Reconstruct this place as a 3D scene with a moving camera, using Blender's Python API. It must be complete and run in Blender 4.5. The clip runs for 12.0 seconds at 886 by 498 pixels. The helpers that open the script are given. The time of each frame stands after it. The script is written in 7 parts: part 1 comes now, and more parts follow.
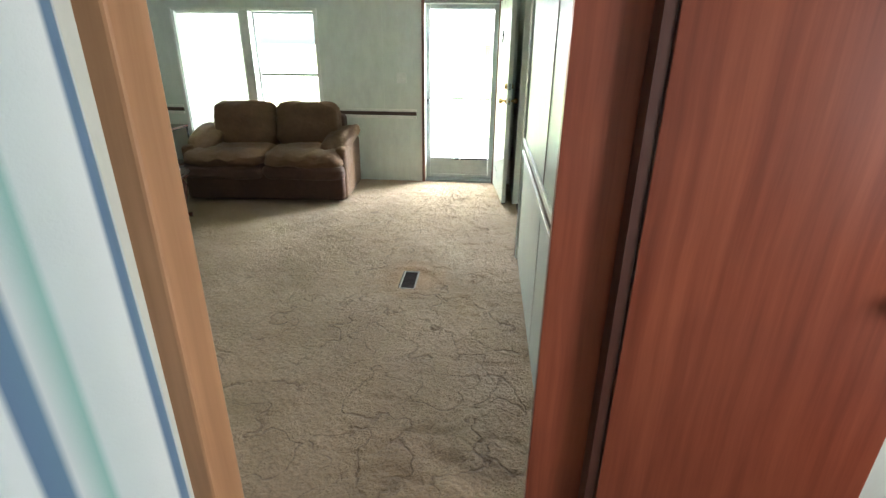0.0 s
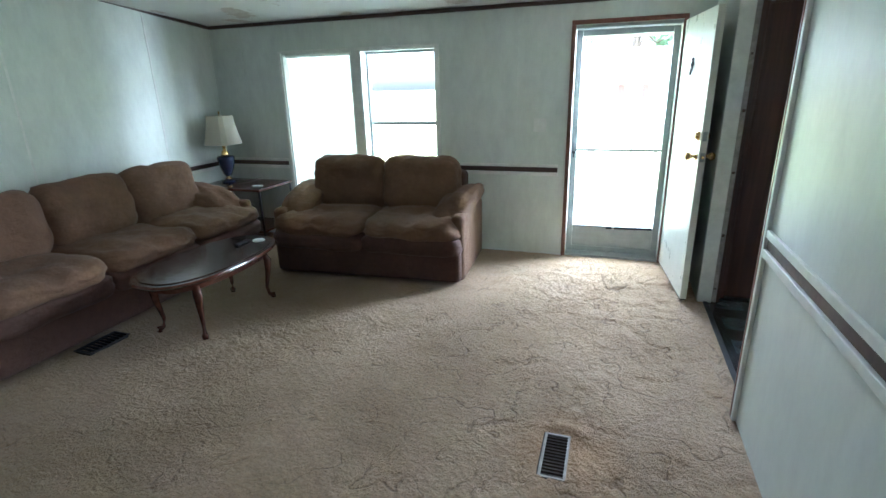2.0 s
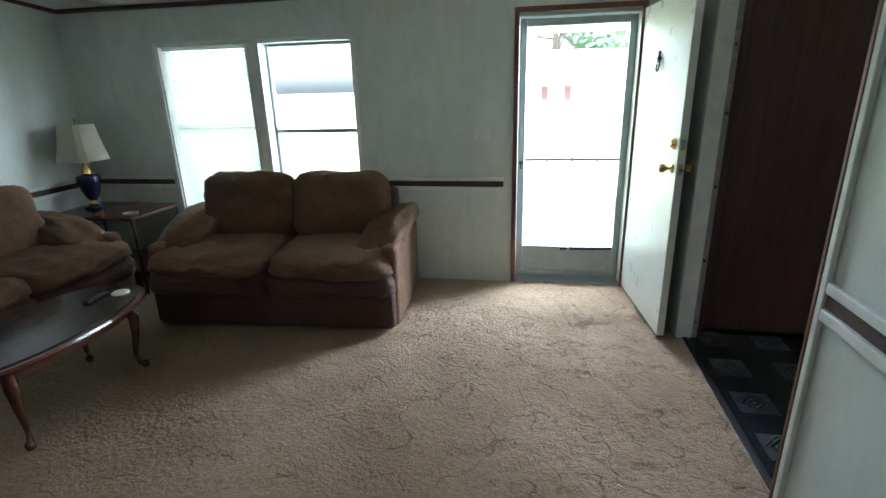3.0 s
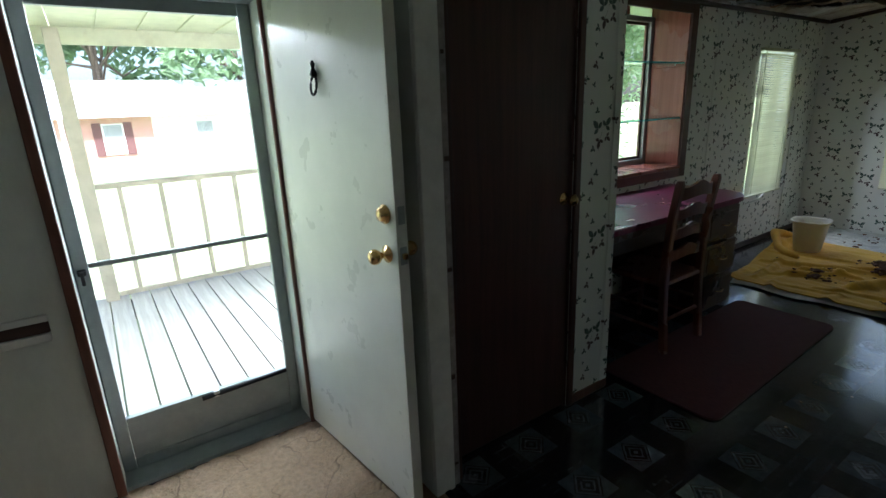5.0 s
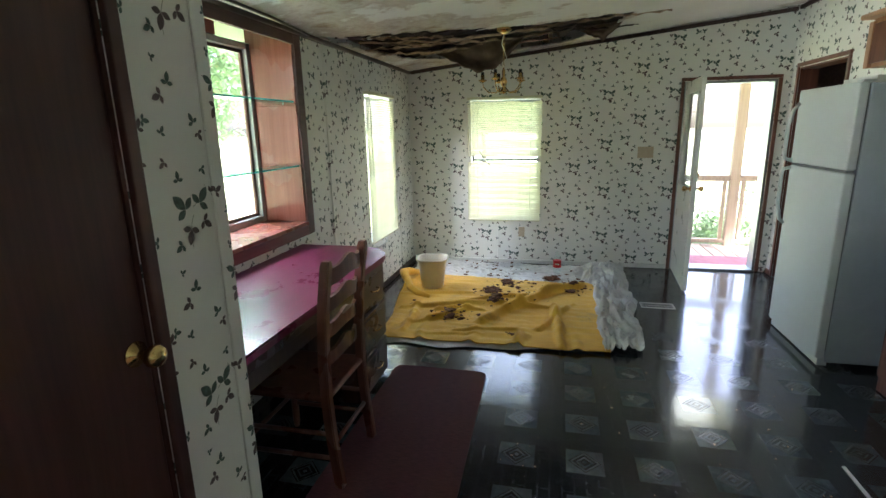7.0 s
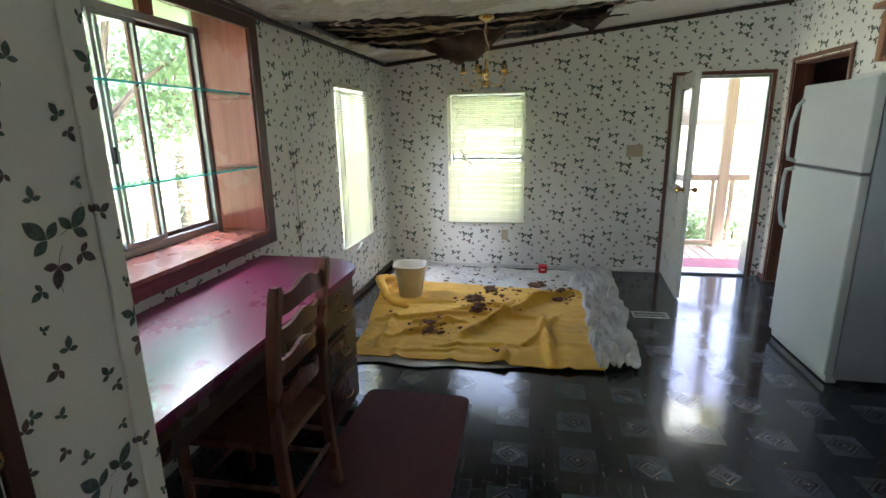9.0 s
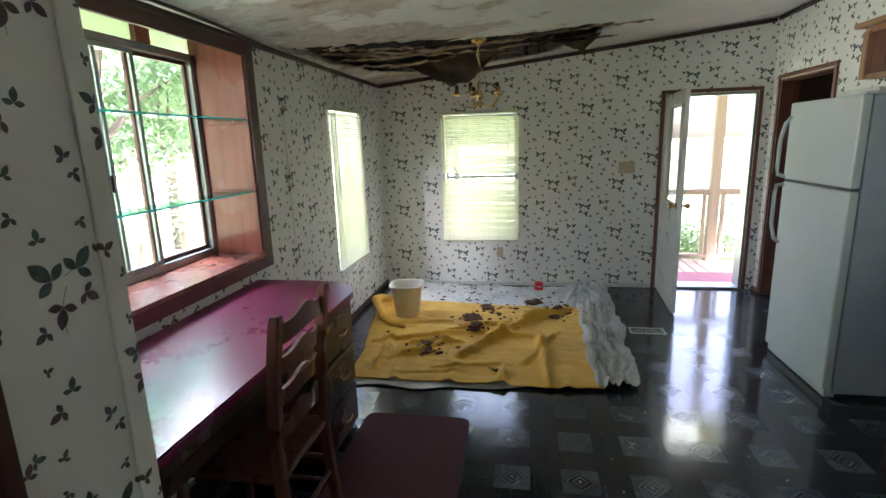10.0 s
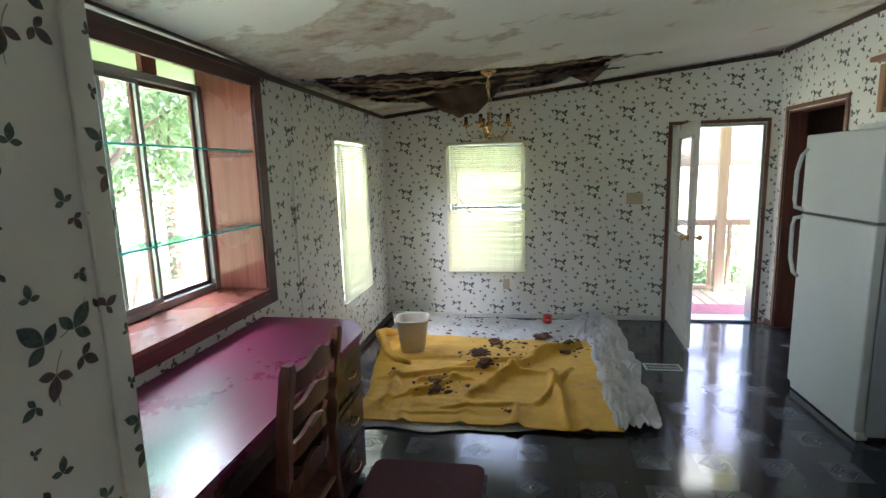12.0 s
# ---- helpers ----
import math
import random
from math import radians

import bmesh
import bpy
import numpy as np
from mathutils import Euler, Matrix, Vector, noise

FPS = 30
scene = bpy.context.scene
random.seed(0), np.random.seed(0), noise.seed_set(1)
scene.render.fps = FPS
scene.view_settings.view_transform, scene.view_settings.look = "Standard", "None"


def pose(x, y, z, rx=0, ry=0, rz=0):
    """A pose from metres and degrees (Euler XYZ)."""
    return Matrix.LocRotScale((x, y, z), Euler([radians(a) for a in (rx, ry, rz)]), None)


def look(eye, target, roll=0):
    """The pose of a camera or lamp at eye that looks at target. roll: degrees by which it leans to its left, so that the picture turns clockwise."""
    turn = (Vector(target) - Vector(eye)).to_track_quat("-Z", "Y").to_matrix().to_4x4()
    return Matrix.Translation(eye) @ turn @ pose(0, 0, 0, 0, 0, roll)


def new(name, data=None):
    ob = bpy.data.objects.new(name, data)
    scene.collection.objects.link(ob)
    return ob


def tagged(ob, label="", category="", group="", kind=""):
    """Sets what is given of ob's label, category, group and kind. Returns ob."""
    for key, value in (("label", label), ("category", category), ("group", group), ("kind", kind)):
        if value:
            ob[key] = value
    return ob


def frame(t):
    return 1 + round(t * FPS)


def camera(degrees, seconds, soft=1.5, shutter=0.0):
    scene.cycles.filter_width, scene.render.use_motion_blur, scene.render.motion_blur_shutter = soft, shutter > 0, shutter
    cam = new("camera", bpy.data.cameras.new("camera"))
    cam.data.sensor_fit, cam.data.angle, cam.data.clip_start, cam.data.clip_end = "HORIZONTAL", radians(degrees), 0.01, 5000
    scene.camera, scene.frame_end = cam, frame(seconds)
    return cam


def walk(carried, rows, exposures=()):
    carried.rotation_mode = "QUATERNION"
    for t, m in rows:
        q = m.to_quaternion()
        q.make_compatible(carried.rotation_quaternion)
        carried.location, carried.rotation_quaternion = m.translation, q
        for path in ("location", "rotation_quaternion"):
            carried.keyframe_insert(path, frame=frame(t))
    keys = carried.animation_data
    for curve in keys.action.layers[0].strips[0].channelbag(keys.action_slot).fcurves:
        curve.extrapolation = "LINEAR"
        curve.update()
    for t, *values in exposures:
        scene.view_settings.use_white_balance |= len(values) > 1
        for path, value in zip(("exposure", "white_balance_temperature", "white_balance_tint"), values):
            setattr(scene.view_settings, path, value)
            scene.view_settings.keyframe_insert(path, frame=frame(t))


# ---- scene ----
cam = camera(83.4, 12.0)
PATH = [
    (0, (0.742, -5.894, 1.577), (0.59, -4.055, 0.807), 0.6),
    (0.5, (0.711, -5.445, 1.518), (0.26, -3.645, 0.772), 0.3),
    (1, (0.655, -5.13, 1.516), (-0.085, -3.423, 0.782), -0.3),
    (1.5, (0.554, -4.875, 1.51), (-0.215, -3.154, 0.84), -0.8),
    (2, (0.377, -4.551, 1.54), (-0.236, -2.753, 0.917), -1.5),
    (2.5, (0.244, -4.196, 1.511), (-0.267, -2.365, 0.887), -1.8),
    (2.7, (0.203, -4.032, 1.523), (-0.261, -2.19, 0.898), -1.6),
    (4.3, (0.07, -2.728, 1.473), (0.62, -0.904, 0.864), -3.1),
    (4.5, (0.075, -2.559, 1.484), (0.775, -0.785, 0.883), -3.0),
    (5, (0.168, -2.214, 1.515), (1.258, -0.63, 0.962), -2.3),
    (5.5, (0.441, -2.002, 1.531), (1.876, -0.707, 1.02), -1.2),
    (6, (0.678, -1.858, 1.566), (2.378, -0.917, 1.093), -0.5),
    (6.5, (0.854, -1.698, 1.586), (2.703, -1.087, 1.131), -0.6),
    (7, (1.03, -1.62, 1.571), (2.924, -1.178, 1.103), -1.2),
    (9, (1.381, -1.559, 1.573), (3.288, -1.194, 1.09), -1.0),
    (9.5, (1.37, -1.55, 1.581), (3.286, -1.212, 1.115), -1.3),
    (10, (1.377, -1.541, 1.609), (3.302, -1.199, 1.186), -1.8),
    (10.5, (1.395, -1.522, 1.627), (3.326, -1.17, 1.243), -1.7),
    (11, (1.411, -1.481, 1.634), (3.351, -1.143, 1.286), -1.3),
    (12, (1.482, -1.429, 1.634), (3.429, -1.101, 1.319), -1.7),
]
EXPOSURES = [(0.0, 4.27, 5900, 9), (0.4, 3.6, 4950, 3), (1.0, 3.8, 4950, 3), (1.5, 4.05, 5050, 7), (2.0, 3.95, 5100, 12), (2.7, 3.7, 5250, 13), (4.3, 1.3, 5550, 14), (5.0, 1.9, 5500, 15), (5.5, 4.03, 5900, 16), (6.0, 4.5, 5900, 19), (6.5, 3.85, 5900, 20), (7.2, 3.5, 5900, 21), (9.0, 3.38, 5850, 26), (12.0, 3.33, 5850, 26)]
walk(cam, [(t, look(eye, target, roll)) for t, eye, target, roll in PATH], EXPOSURES)
SKY, SUN = 0.15, 5.0
L_WIN, L_DOOR, L_SIDE, L_BAY, L_BL1, L_BL2, L_PD, L_BACK = 1.5, 38, 30, 26, 1.8, 0.8, 1, 2.6
TX, TY = -0.116, -0.003

# ---- light ----
world = bpy.data.worlds.new("sky")
scene.world = world
world.use_nodes = True
_wn = world.node_tree.nodes
_sky = _wn.new("ShaderNodeTexSky")
_sky.sky_type, _sky.sun_disc = "NISHITA", False
_sky.sun_elevation, _sky.sun_rotation = radians(58), radians(156)
_sky.air_density, _sky.dust_density = 1.0, 4.0
world.node_tree.links.new(_sky.outputs[0], _wn["Background"].inputs[0])
_wn["Background"].inputs[1].default_value = SKY

sun = new("sun", bpy.data.lights.new("sun", "SUN"))
sun.data.energy, sun.data.angle, sun.data.color = SUN, radians(6), (1.0, 0.95, 0.87)
sun.matrix_world = look((-4, -9, 16), (0, 0, 0))


def area(name, loc, target, w, h, power, colour=(1, 1, 1)):
    lamp = bpy.data.lights.new(name, "AREA")
    lamp.shape, lamp.size, lamp.size_y, lamp.energy, lamp.color = "RECTANGLE", w, h, power, colour
    ob = new(name, lamp)
    ob.matrix_world = look(loc, target)
    return ob


COOL = (0.95, 0.98, 0.95)
GREENISH = (0.93, 1.0, 0.9)
area("light_window_living", (-2.0, 0.45, 1.25), (-2.0, -2, 1.0), 1.6, 1.2, L_WIN, COOL)
area("light_front_door", (0.42, 1.0, 2.32), (0.42, -2.2, 0.2), 1.0, 0.5, L_DOOR, COOL)
# added lamp, out of view beside the deck, sends daylight in to the loveseat
area("fill_deck_side", (1.95, 1.55, 1.35), (-0.7, -1.5, 0.45), 0.9, 1.5, L_SIDE, COOL)
area("light_bay", (4.3, 1.35, 2.45), (2.75, -0.5, 0.8), 1.1, 0.4, L_BAY, COOL)
area("light_blind_front", (5.76, 0.5, 1.25), (5.76, -2, 1.0), 0.62, 1.2, L_BL1, COOL)
area("light_blind_side", (7.25, -1.0, 1.2), (4, -1.0, 1.0), 0.75, 1.25, L_BL2, COOL)
area("light_porch_door", (7.7, -3.29, 2.25), (5.2, -3.1, 0.0), 0.9, 0.5, L_PD, GREENISH)
area("light_back_room", (3.0, -6.2, 1.5), (1.2, -5.2, 1.0), 0.9, 1.1, L_BACK, (1.0, 0.93, 0.85))

# ---- materials ----


class Nodes:
    """A material with its shader and short ways to add nodes."""

    def __init__(self, name, rough=0.6, metal=0.0):
        self.mat = bpy.data.materials.new(name)
        self.mat.use_nodes = True
        self.t = self.mat.node_tree
        self.b = self.t.nodes["Principled BSDF"]
        self.b.inputs["Roughness"].default_value = rough
        self.b.inputs["Metallic"].default_value = metal
        self.co = self.add("ShaderNodeTexCoord").outputs["Object"]

    def add(self, kind, ins=(), **props):
        n = self.t.nodes.new(kind)
        for k, v in props.items():
            setattr(n, k, v)
        for k, v in dict(ins).items():
            self.put(n.inputs[k], v)
        return n

    def put(self, sock, v):
        if isinstance(v, bpy.types.NodeSocket):
            self.t.links.new(v, sock)
        elif isinstance(v, tuple) and len(v) == 3 and sock.type == "RGBA":
            sock.default_value = (*v, 1)
        else:
            sock.default_value = v

    def math(self, op, a, b=0.0, c=0.0):
        return self.add("ShaderNodeMath", {0: a, 1: b, 2: c}, operation=op).outputs[0]

    def vec(self, op, a, b=(0, 0, 0)):
        return self.add("ShaderNodeVectorMath", {0: a, 1: b}, operation=op).outputs[0]

    def noise(self, scale, detail=4, rough=0.6, stretch=None, co=None):
        co = co or self.co
        if stretch:
            co = self.vec("MULTIPLY", co, stretch)
        return self.add("ShaderNodeTexNoise", {"Vector": co, "Scale": scale, "Detail": detail, "Roughness": rough}).outputs["Fac"]

    def ramp(self, fac, *stops):
        n = self.add("ShaderNodeValToRGB", {0: fac})
        el = n.color_ramp.elements
        while len(el) < len(stops):
            el.new(0.5)
        for e, (p, c) in zip(el, stops):
            e.position, e.color = p, (*c, 1) if isinstance(c, tuple) else (c, c, c, 1)
        return n.outputs[0]

    def mix(self, fac, a, b, mode="MIX"):
        n = self.add("ShaderNodeMix", data_type="RGBA", blend_type=mode)
        self.put(n.inputs[0], fac)
        self.put(n.inputs[6], a)
        self.put(n.inputs[7], b)
        return n.outputs[2]

    def bump(self, height, strength=0.3, dist=0.01):
        n = self.add("ShaderNodeBump", {"Height": height, "Strength": strength, "Distance": dist})
        if self.b.inputs["Normal"].links:
            n.inputs["Normal"].default_value = (0, 0, 0)
            self.t.links.new(self.b.inputs["Normal"].links[0].from_socket, n.inputs["Normal"])
        self.put(self.b.inputs["Normal"], n.outputs[0])

    def colour(self, c):
        self.put(self.b.inputs["Base Color"], c)

    def rough(self, r):
        self.put(self.b.inputs["Roughness"], r)


def simple(name, c, rough=0.5, metal=0.0, var=0.12, scale=9.0, bump=0.1, grain=120.0, stretch=None):
    m = Nodes(name, rough, metal)
    lo, hi = tuple(x * (1 - var) for x in c), tuple(min(1, x * (1 + var)) for x in c)
    m.colour(m.ramp(m.noise(scale, 5, 0.65, stretch), (0.3, lo), (0.7, hi)))
    m.rough(m.ramp(m.noise(scale * 2.3), (0.3, max(0.03, rough - 0.08)), (0.7, min(1, rough + 0.08))))
    if bump:
        m.bump(m.noise(grain, 3), bump, 0.002)
    return m.mat


def wood(name, dark, light, rough=0.4, axis=2, scale=1.0, gloss=0.0):
    m = Nodes(name, rough)
    st = [34.0, 34.0, 34.0]
    st[axis] = 1.3
    st = tuple(s * scale for s in st)
    wav = m.noise(1.6 * scale, 2, 0.5)
    co = m.add("ShaderNodeVectorMath", {0: m.co, 1: m.vec("MULTIPLY", m.add("ShaderNodeCombineXYZ", {0: wav, 1: wav, 2: wav}).outputs[0], (0.05, 0.05, 0.05))}, operation="ADD").outputs[0]
    g = m.noise(1.0, 5, 0.6, st, co)
    broad = m.noise(2.2 * scale, 3)
    c = m.ramp(g, (0.32, dark), (0.52, tuple((a + b) / 2 for a, b in zip(dark, light))), (0.7, light))
    c = m.mix(m.math("MULTIPLY", broad, 0.45), c, tuple(x * 0.6 for x in dark))
    m.colour(c)
    m.bump(g, 0.12, 0.002)
    m.rough(m.ramp(broad, (0.3, max(0.05, rough - 0.08)), (0.7, rough + 0.1)))
    return m.mat


def wallpaper(name, base):
    """Cream paper printed with sprigs of three-pointed ivy, 0.33 by 0.515 m, each column dropped by half."""
    m = Nodes(name, 0.62)
    sep = m.add("ShaderNodeSeparateXYZ", {0: m.co})
    u = m.math("DIVIDE", m.math("ADD", sep.outputs[0], sep.outputs[1]), 0.33)
    v = m.math("ADD", m.math("DIVIDE", sep.outputs[2], 0.515), m.math("MULTIPLY", m.math("FLOOR", u), 0.5))
    cell = m.add("ShaderNodeCombineXYZ", {0: m.math("MULTIPLY", m.math("FRACT", u), 0.33), 1: m.math("MULTIPLY", m.math("FRACT", v), 0.515), 2: 0.0}).outputs[0]
    stain = m.noise(1.7, 5, 0.6)
    col = m.ramp(stain, (0.35, tuple(x * 0.93 for x in base)), (0.62, base))
    tone = m.noise(90, 3, 0.75)

    def leaf(x, y, turn, size):
        """How far inside the outline of a sprig of three pointed leaflets, the middle one along turn."""
        p = m.add("ShaderNodeMapping", {"Vector": cell, "Location": (x, y, 0), "Rotation": (0, 0, radians(turn)), "Scale": (size, size, 1)}, vector_type="TEXTURE").outputs[0]
        q = m.add("ShaderNodeSeparateXYZ", {0: p})
        a, b = q.outputs[0], m.math("ABSOLUTE", q.outputs[1])
        p = m.add("ShaderNodeCombineXYZ", {0: a, 1: b, 2: 0.0}).outputs[0]
        c = m.add("ShaderNodeVectorMath", {0: p, 1: (0.16, 1.12, 0)}, operation="DOT_PRODUCT").outputs["Value"]
        d = m.math("ABSOLUTE", m.add("ShaderNodeVectorMath", {0: p, 1: (-1.12, 0.16, 0)}, operation="DOT_PRODUCT").outputs["Value"])
        mid = m.math("SUBTRACT", m.math("MULTIPLY", m.math("MULTIPLY", a, m.math("SUBTRACT", 1.35, a)), 0.80), b)
        side = m.math("SUBTRACT", m.math("MULTIPLY", m.math("MULTIPLY", c, m.math("SUBTRACT", 1.05, c)), 1.10), d)
        return m.math("MAXIMUM", mid, side)

    def stem(x, y, turn, length):
        """A curved hair-thin stalk."""
        p = m.add("ShaderNodeMapping", {"Vector": cell, "Location": (x, y, 0), "Rotation": (0, 0, radians(turn)), "Scale": (length, length, 1)}, vector_type="TEXTURE").outputs[0]
        q = m.add("ShaderNodeSeparateXYZ", {0: p})
        off = m.math("ABSOLUTE", m.math("SUBTRACT", q.outputs[1], m.math("MULTIPLY", m.math("MULTIPLY", q.outputs[0], q.outputs[0]), 0.45)))
        return m.math("MINIMUM", m.math("SUBTRACT", 0.016, off), m.math("SUBTRACT", 0.5, m.math("ABSOLUTE", m.math("SUBTRACT", q.outputs[0], 0.5))))

    def printed(col, fields, ink, pale, soft=0.05):
        best = fields[0]
        for f in fields[1:]:
            best = m.math("MAXIMUM", best, f)
        mask = m.add("ShaderNodeMapRange", {0: best, 1: 0.0, 2: soft}).outputs[0]
        return m.mix(m.math("MULTIPLY", mask, 0.95), col, m.mix(m.ramp(tone, (0.42, 0.0), (0.60, 1.0)), ink, pale))

    col = printed(col, [stem(0.10, 0.36, 20, 0.07), stem(0.10, 0.34, 235, 0.08), stem(0.24, 0.13, 120, 0.07)], (0.20, 0.21, 0.17), (0.26, 0.26, 0.22), 0.008)
    col = printed(col, [leaf(0.134, 0.318, -35, 0.0264), leaf(0.085, 0.305, -105, 0.0324), leaf(0.176, 0.388, 30, 0.0216), leaf(0.219, 0.100, -120, 0.0288),
                        leaf(0.045, 0.118, 200, 0.0228), leaf(0.155, 0.030, -60, 0.018), leaf(0.292, 0.298, 70, 0.0192), leaf(0.270, 0.462, 250, 0.0204), leaf(0.283, 0.222, -20, 0.0144), leaf(0.025, 0.478, 220, 0.0168)],
                  (0.040, 0.018, 0.024), (0.10, 0.055, 0.062))
    col = printed(col, [leaf(0.074, 0.356, 135, 0.0408), leaf(0.126, 0.366, 50, 0.0384), leaf(0.046, 0.270, -150, 0.0204), leaf(0.062, 0.430, 95, 0.0192),
                        leaf(0.258, 0.146, 60, 0.0336), leaf(0.214, 0.156, 150, 0.0276), leaf(0.070, 0.146, 80, 0.0216), leaf(0.142, 0.056, 120, 0.0204), leaf(0.030, 0.200, 20, 0.012),
                        leaf(0.308, 0.318, -10, 0.0168), leaf(0.250, 0.490, 110, 0.0216), leaf(0.205, 0.235, 15, 0.0156), leaf(0.028, 0.030, 60, 0.0156), leaf(0.300, 0.035, 170, 0.0168), leaf(0.150, 0.455, 300, 0.0156), leaf(0.215, 0.330, 100, 0.0144)],
                  (0.012, 0.042, 0.036), (0.055, 0.115, 0.098))
    m.colour(col)
    m.bump(m.noise(260, 2), 0.12, 0.001)
    return m.mat


def panel_wall(name, base):
    """Vinyl-faced panel with faint blotches."""
    m = Nodes(name, 0.38)
    a = m.noise(7.0, 6, 0.72, (1, 1, 0.45))
    b = m.noise(0.9, 3, 0.5)
    c = m.ramp(a, (0.36, tuple(x * 0.86 for x in base)), (0.6, base))
    m.colour(m.mix(m.math("MULTIPLY", b, 0.35), c, tuple(x * y for x, y in zip(base, (0.86, 0.87, 0.82)))))
    m.bump(m.noise(160, 3), 0.1, 0.002)
    m.rough(m.ramp(a, (0.3, 0.3), (0.7, 0.48)))
    return m.mat


def carpet_mat():
    m = Nodes("carpet_shag", 0.95)
    fibre = m.noise(150, 4, 0.7)
    tuft = m.noise(42, 4, 0.7)
    blotch = m.noise(1.1, 5, 0.6)
    c = m.ramp(blotch, (0.3, (0.30, 0.20, 0.115)), (0.5, (0.45, 0.315, 0.205)), (0.72, (0.57, 0.42, 0.295)))
    c = m.mix(m.ramp(tuft, (0.35, 0.55), (0.6, 0.0)), c, (0.22, 0.165, 0.115))
    c = m.mix(m.ramp(fibre, (0.35, 0.35), (0.6, 0.0)), c, (0.26, 0.195, 0.14))
    wco = m.add("ShaderNodeVectorMath", {0: m.co, 1: m.vec("MULTIPLY", m.add("ShaderNodeTexNoise", {"Vector": m.co, "Scale": 5.0, "Detail": 2.0}).outputs["Color"], (0.26, 0.26, 0.0))}, operation="ADD").outputs[0]
    crack2 = m.add("ShaderNodeTexVoronoi", {"Vector": wco, "Scale": 13.0}, feature="DISTANCE_TO_EDGE", voronoi_dimensions="2D").outputs["Distance"]
    east = m.add("ShaderNodeMapRange", {0: m.add("ShaderNodeSeparateXYZ", {0: m.co}).outputs[0], 1: -1.6, 2: 0.7, 3: -0.02, 4: 0.15}).outputs[0]
    gap = m.ramp(m.math("ADD", m.noise(2.6, 4, 0.7), east), (0.50, 0.0), (0.57, 1.0))
    ridge = m.math("ABSOLUTE", m.math("SUBTRACT", m.add("ShaderNodeTexNoise", {"Vector": wco, "Scale": 3.4, "Detail": 1.5}).outputs["Fac"], 0.5))
    groove = m.math("MULTIPLY", m.ramp(ridge, (0.003, 1.0), (0.010, 0.0)), gap)
    gap2 = m.ramp(m.noise(6.4, 5, 0.75), (0.58, 0.0), (0.72, 0.6))
    groove2 = m.math("MULTIPLY", m.ramp(crack2, (0.01, 0.7), (0.09, 0.0)), gap2)
    dent = m.math("MAXIMUM", groove, groove2)
    # shade down in the grooves, put into the pile colour
    c = m.mix(m.math("MULTIPLY", dent, 0.5), c, (0.13, 0.085, 0.055))
    # soil trodden in along the sofa, with that side's dimness put into the colour
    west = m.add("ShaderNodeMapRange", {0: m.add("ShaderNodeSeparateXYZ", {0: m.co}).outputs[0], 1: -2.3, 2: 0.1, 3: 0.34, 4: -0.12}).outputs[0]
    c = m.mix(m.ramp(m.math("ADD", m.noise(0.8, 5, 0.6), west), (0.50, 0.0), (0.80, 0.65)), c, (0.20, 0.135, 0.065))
    # rust-coloured stain where the register stands
    d = m.vec("SUBTRACT", m.co, (0.27, -2.69, 0.0))
    dist = m.add("ShaderNodeVectorMath", {0: d}, operation="LENGTH").outputs["Value"]
    dn = m.math("ADD", dist, m.math("MULTIPLY", m.math("SUBTRACT", m.noise(8, 4), 0.5), 0.35))
    c = m.mix(m.ramp(dn, (0.05, 0.6), (0.33, 0.0)), c, (0.36, 0.19, 0.085))
    m.colour(c)
    m.bump(m.math("SUBTRACT", 1.0, dent), 0.5, 0.02)
    m.bump(m.noise(9, 4, 0.6), 0.5, 0.03)
    m.bump(m.noise(1.0, 3, 0.6, (20, 30, 1)), 0.3, 0.02)
    m.bump(tuft, 1.0, 0.02)
    m.bump(fibre, 0.6, 0.006)
    m.b.inputs["Sheen Weight"].default_value = 0.10
    return m.mat


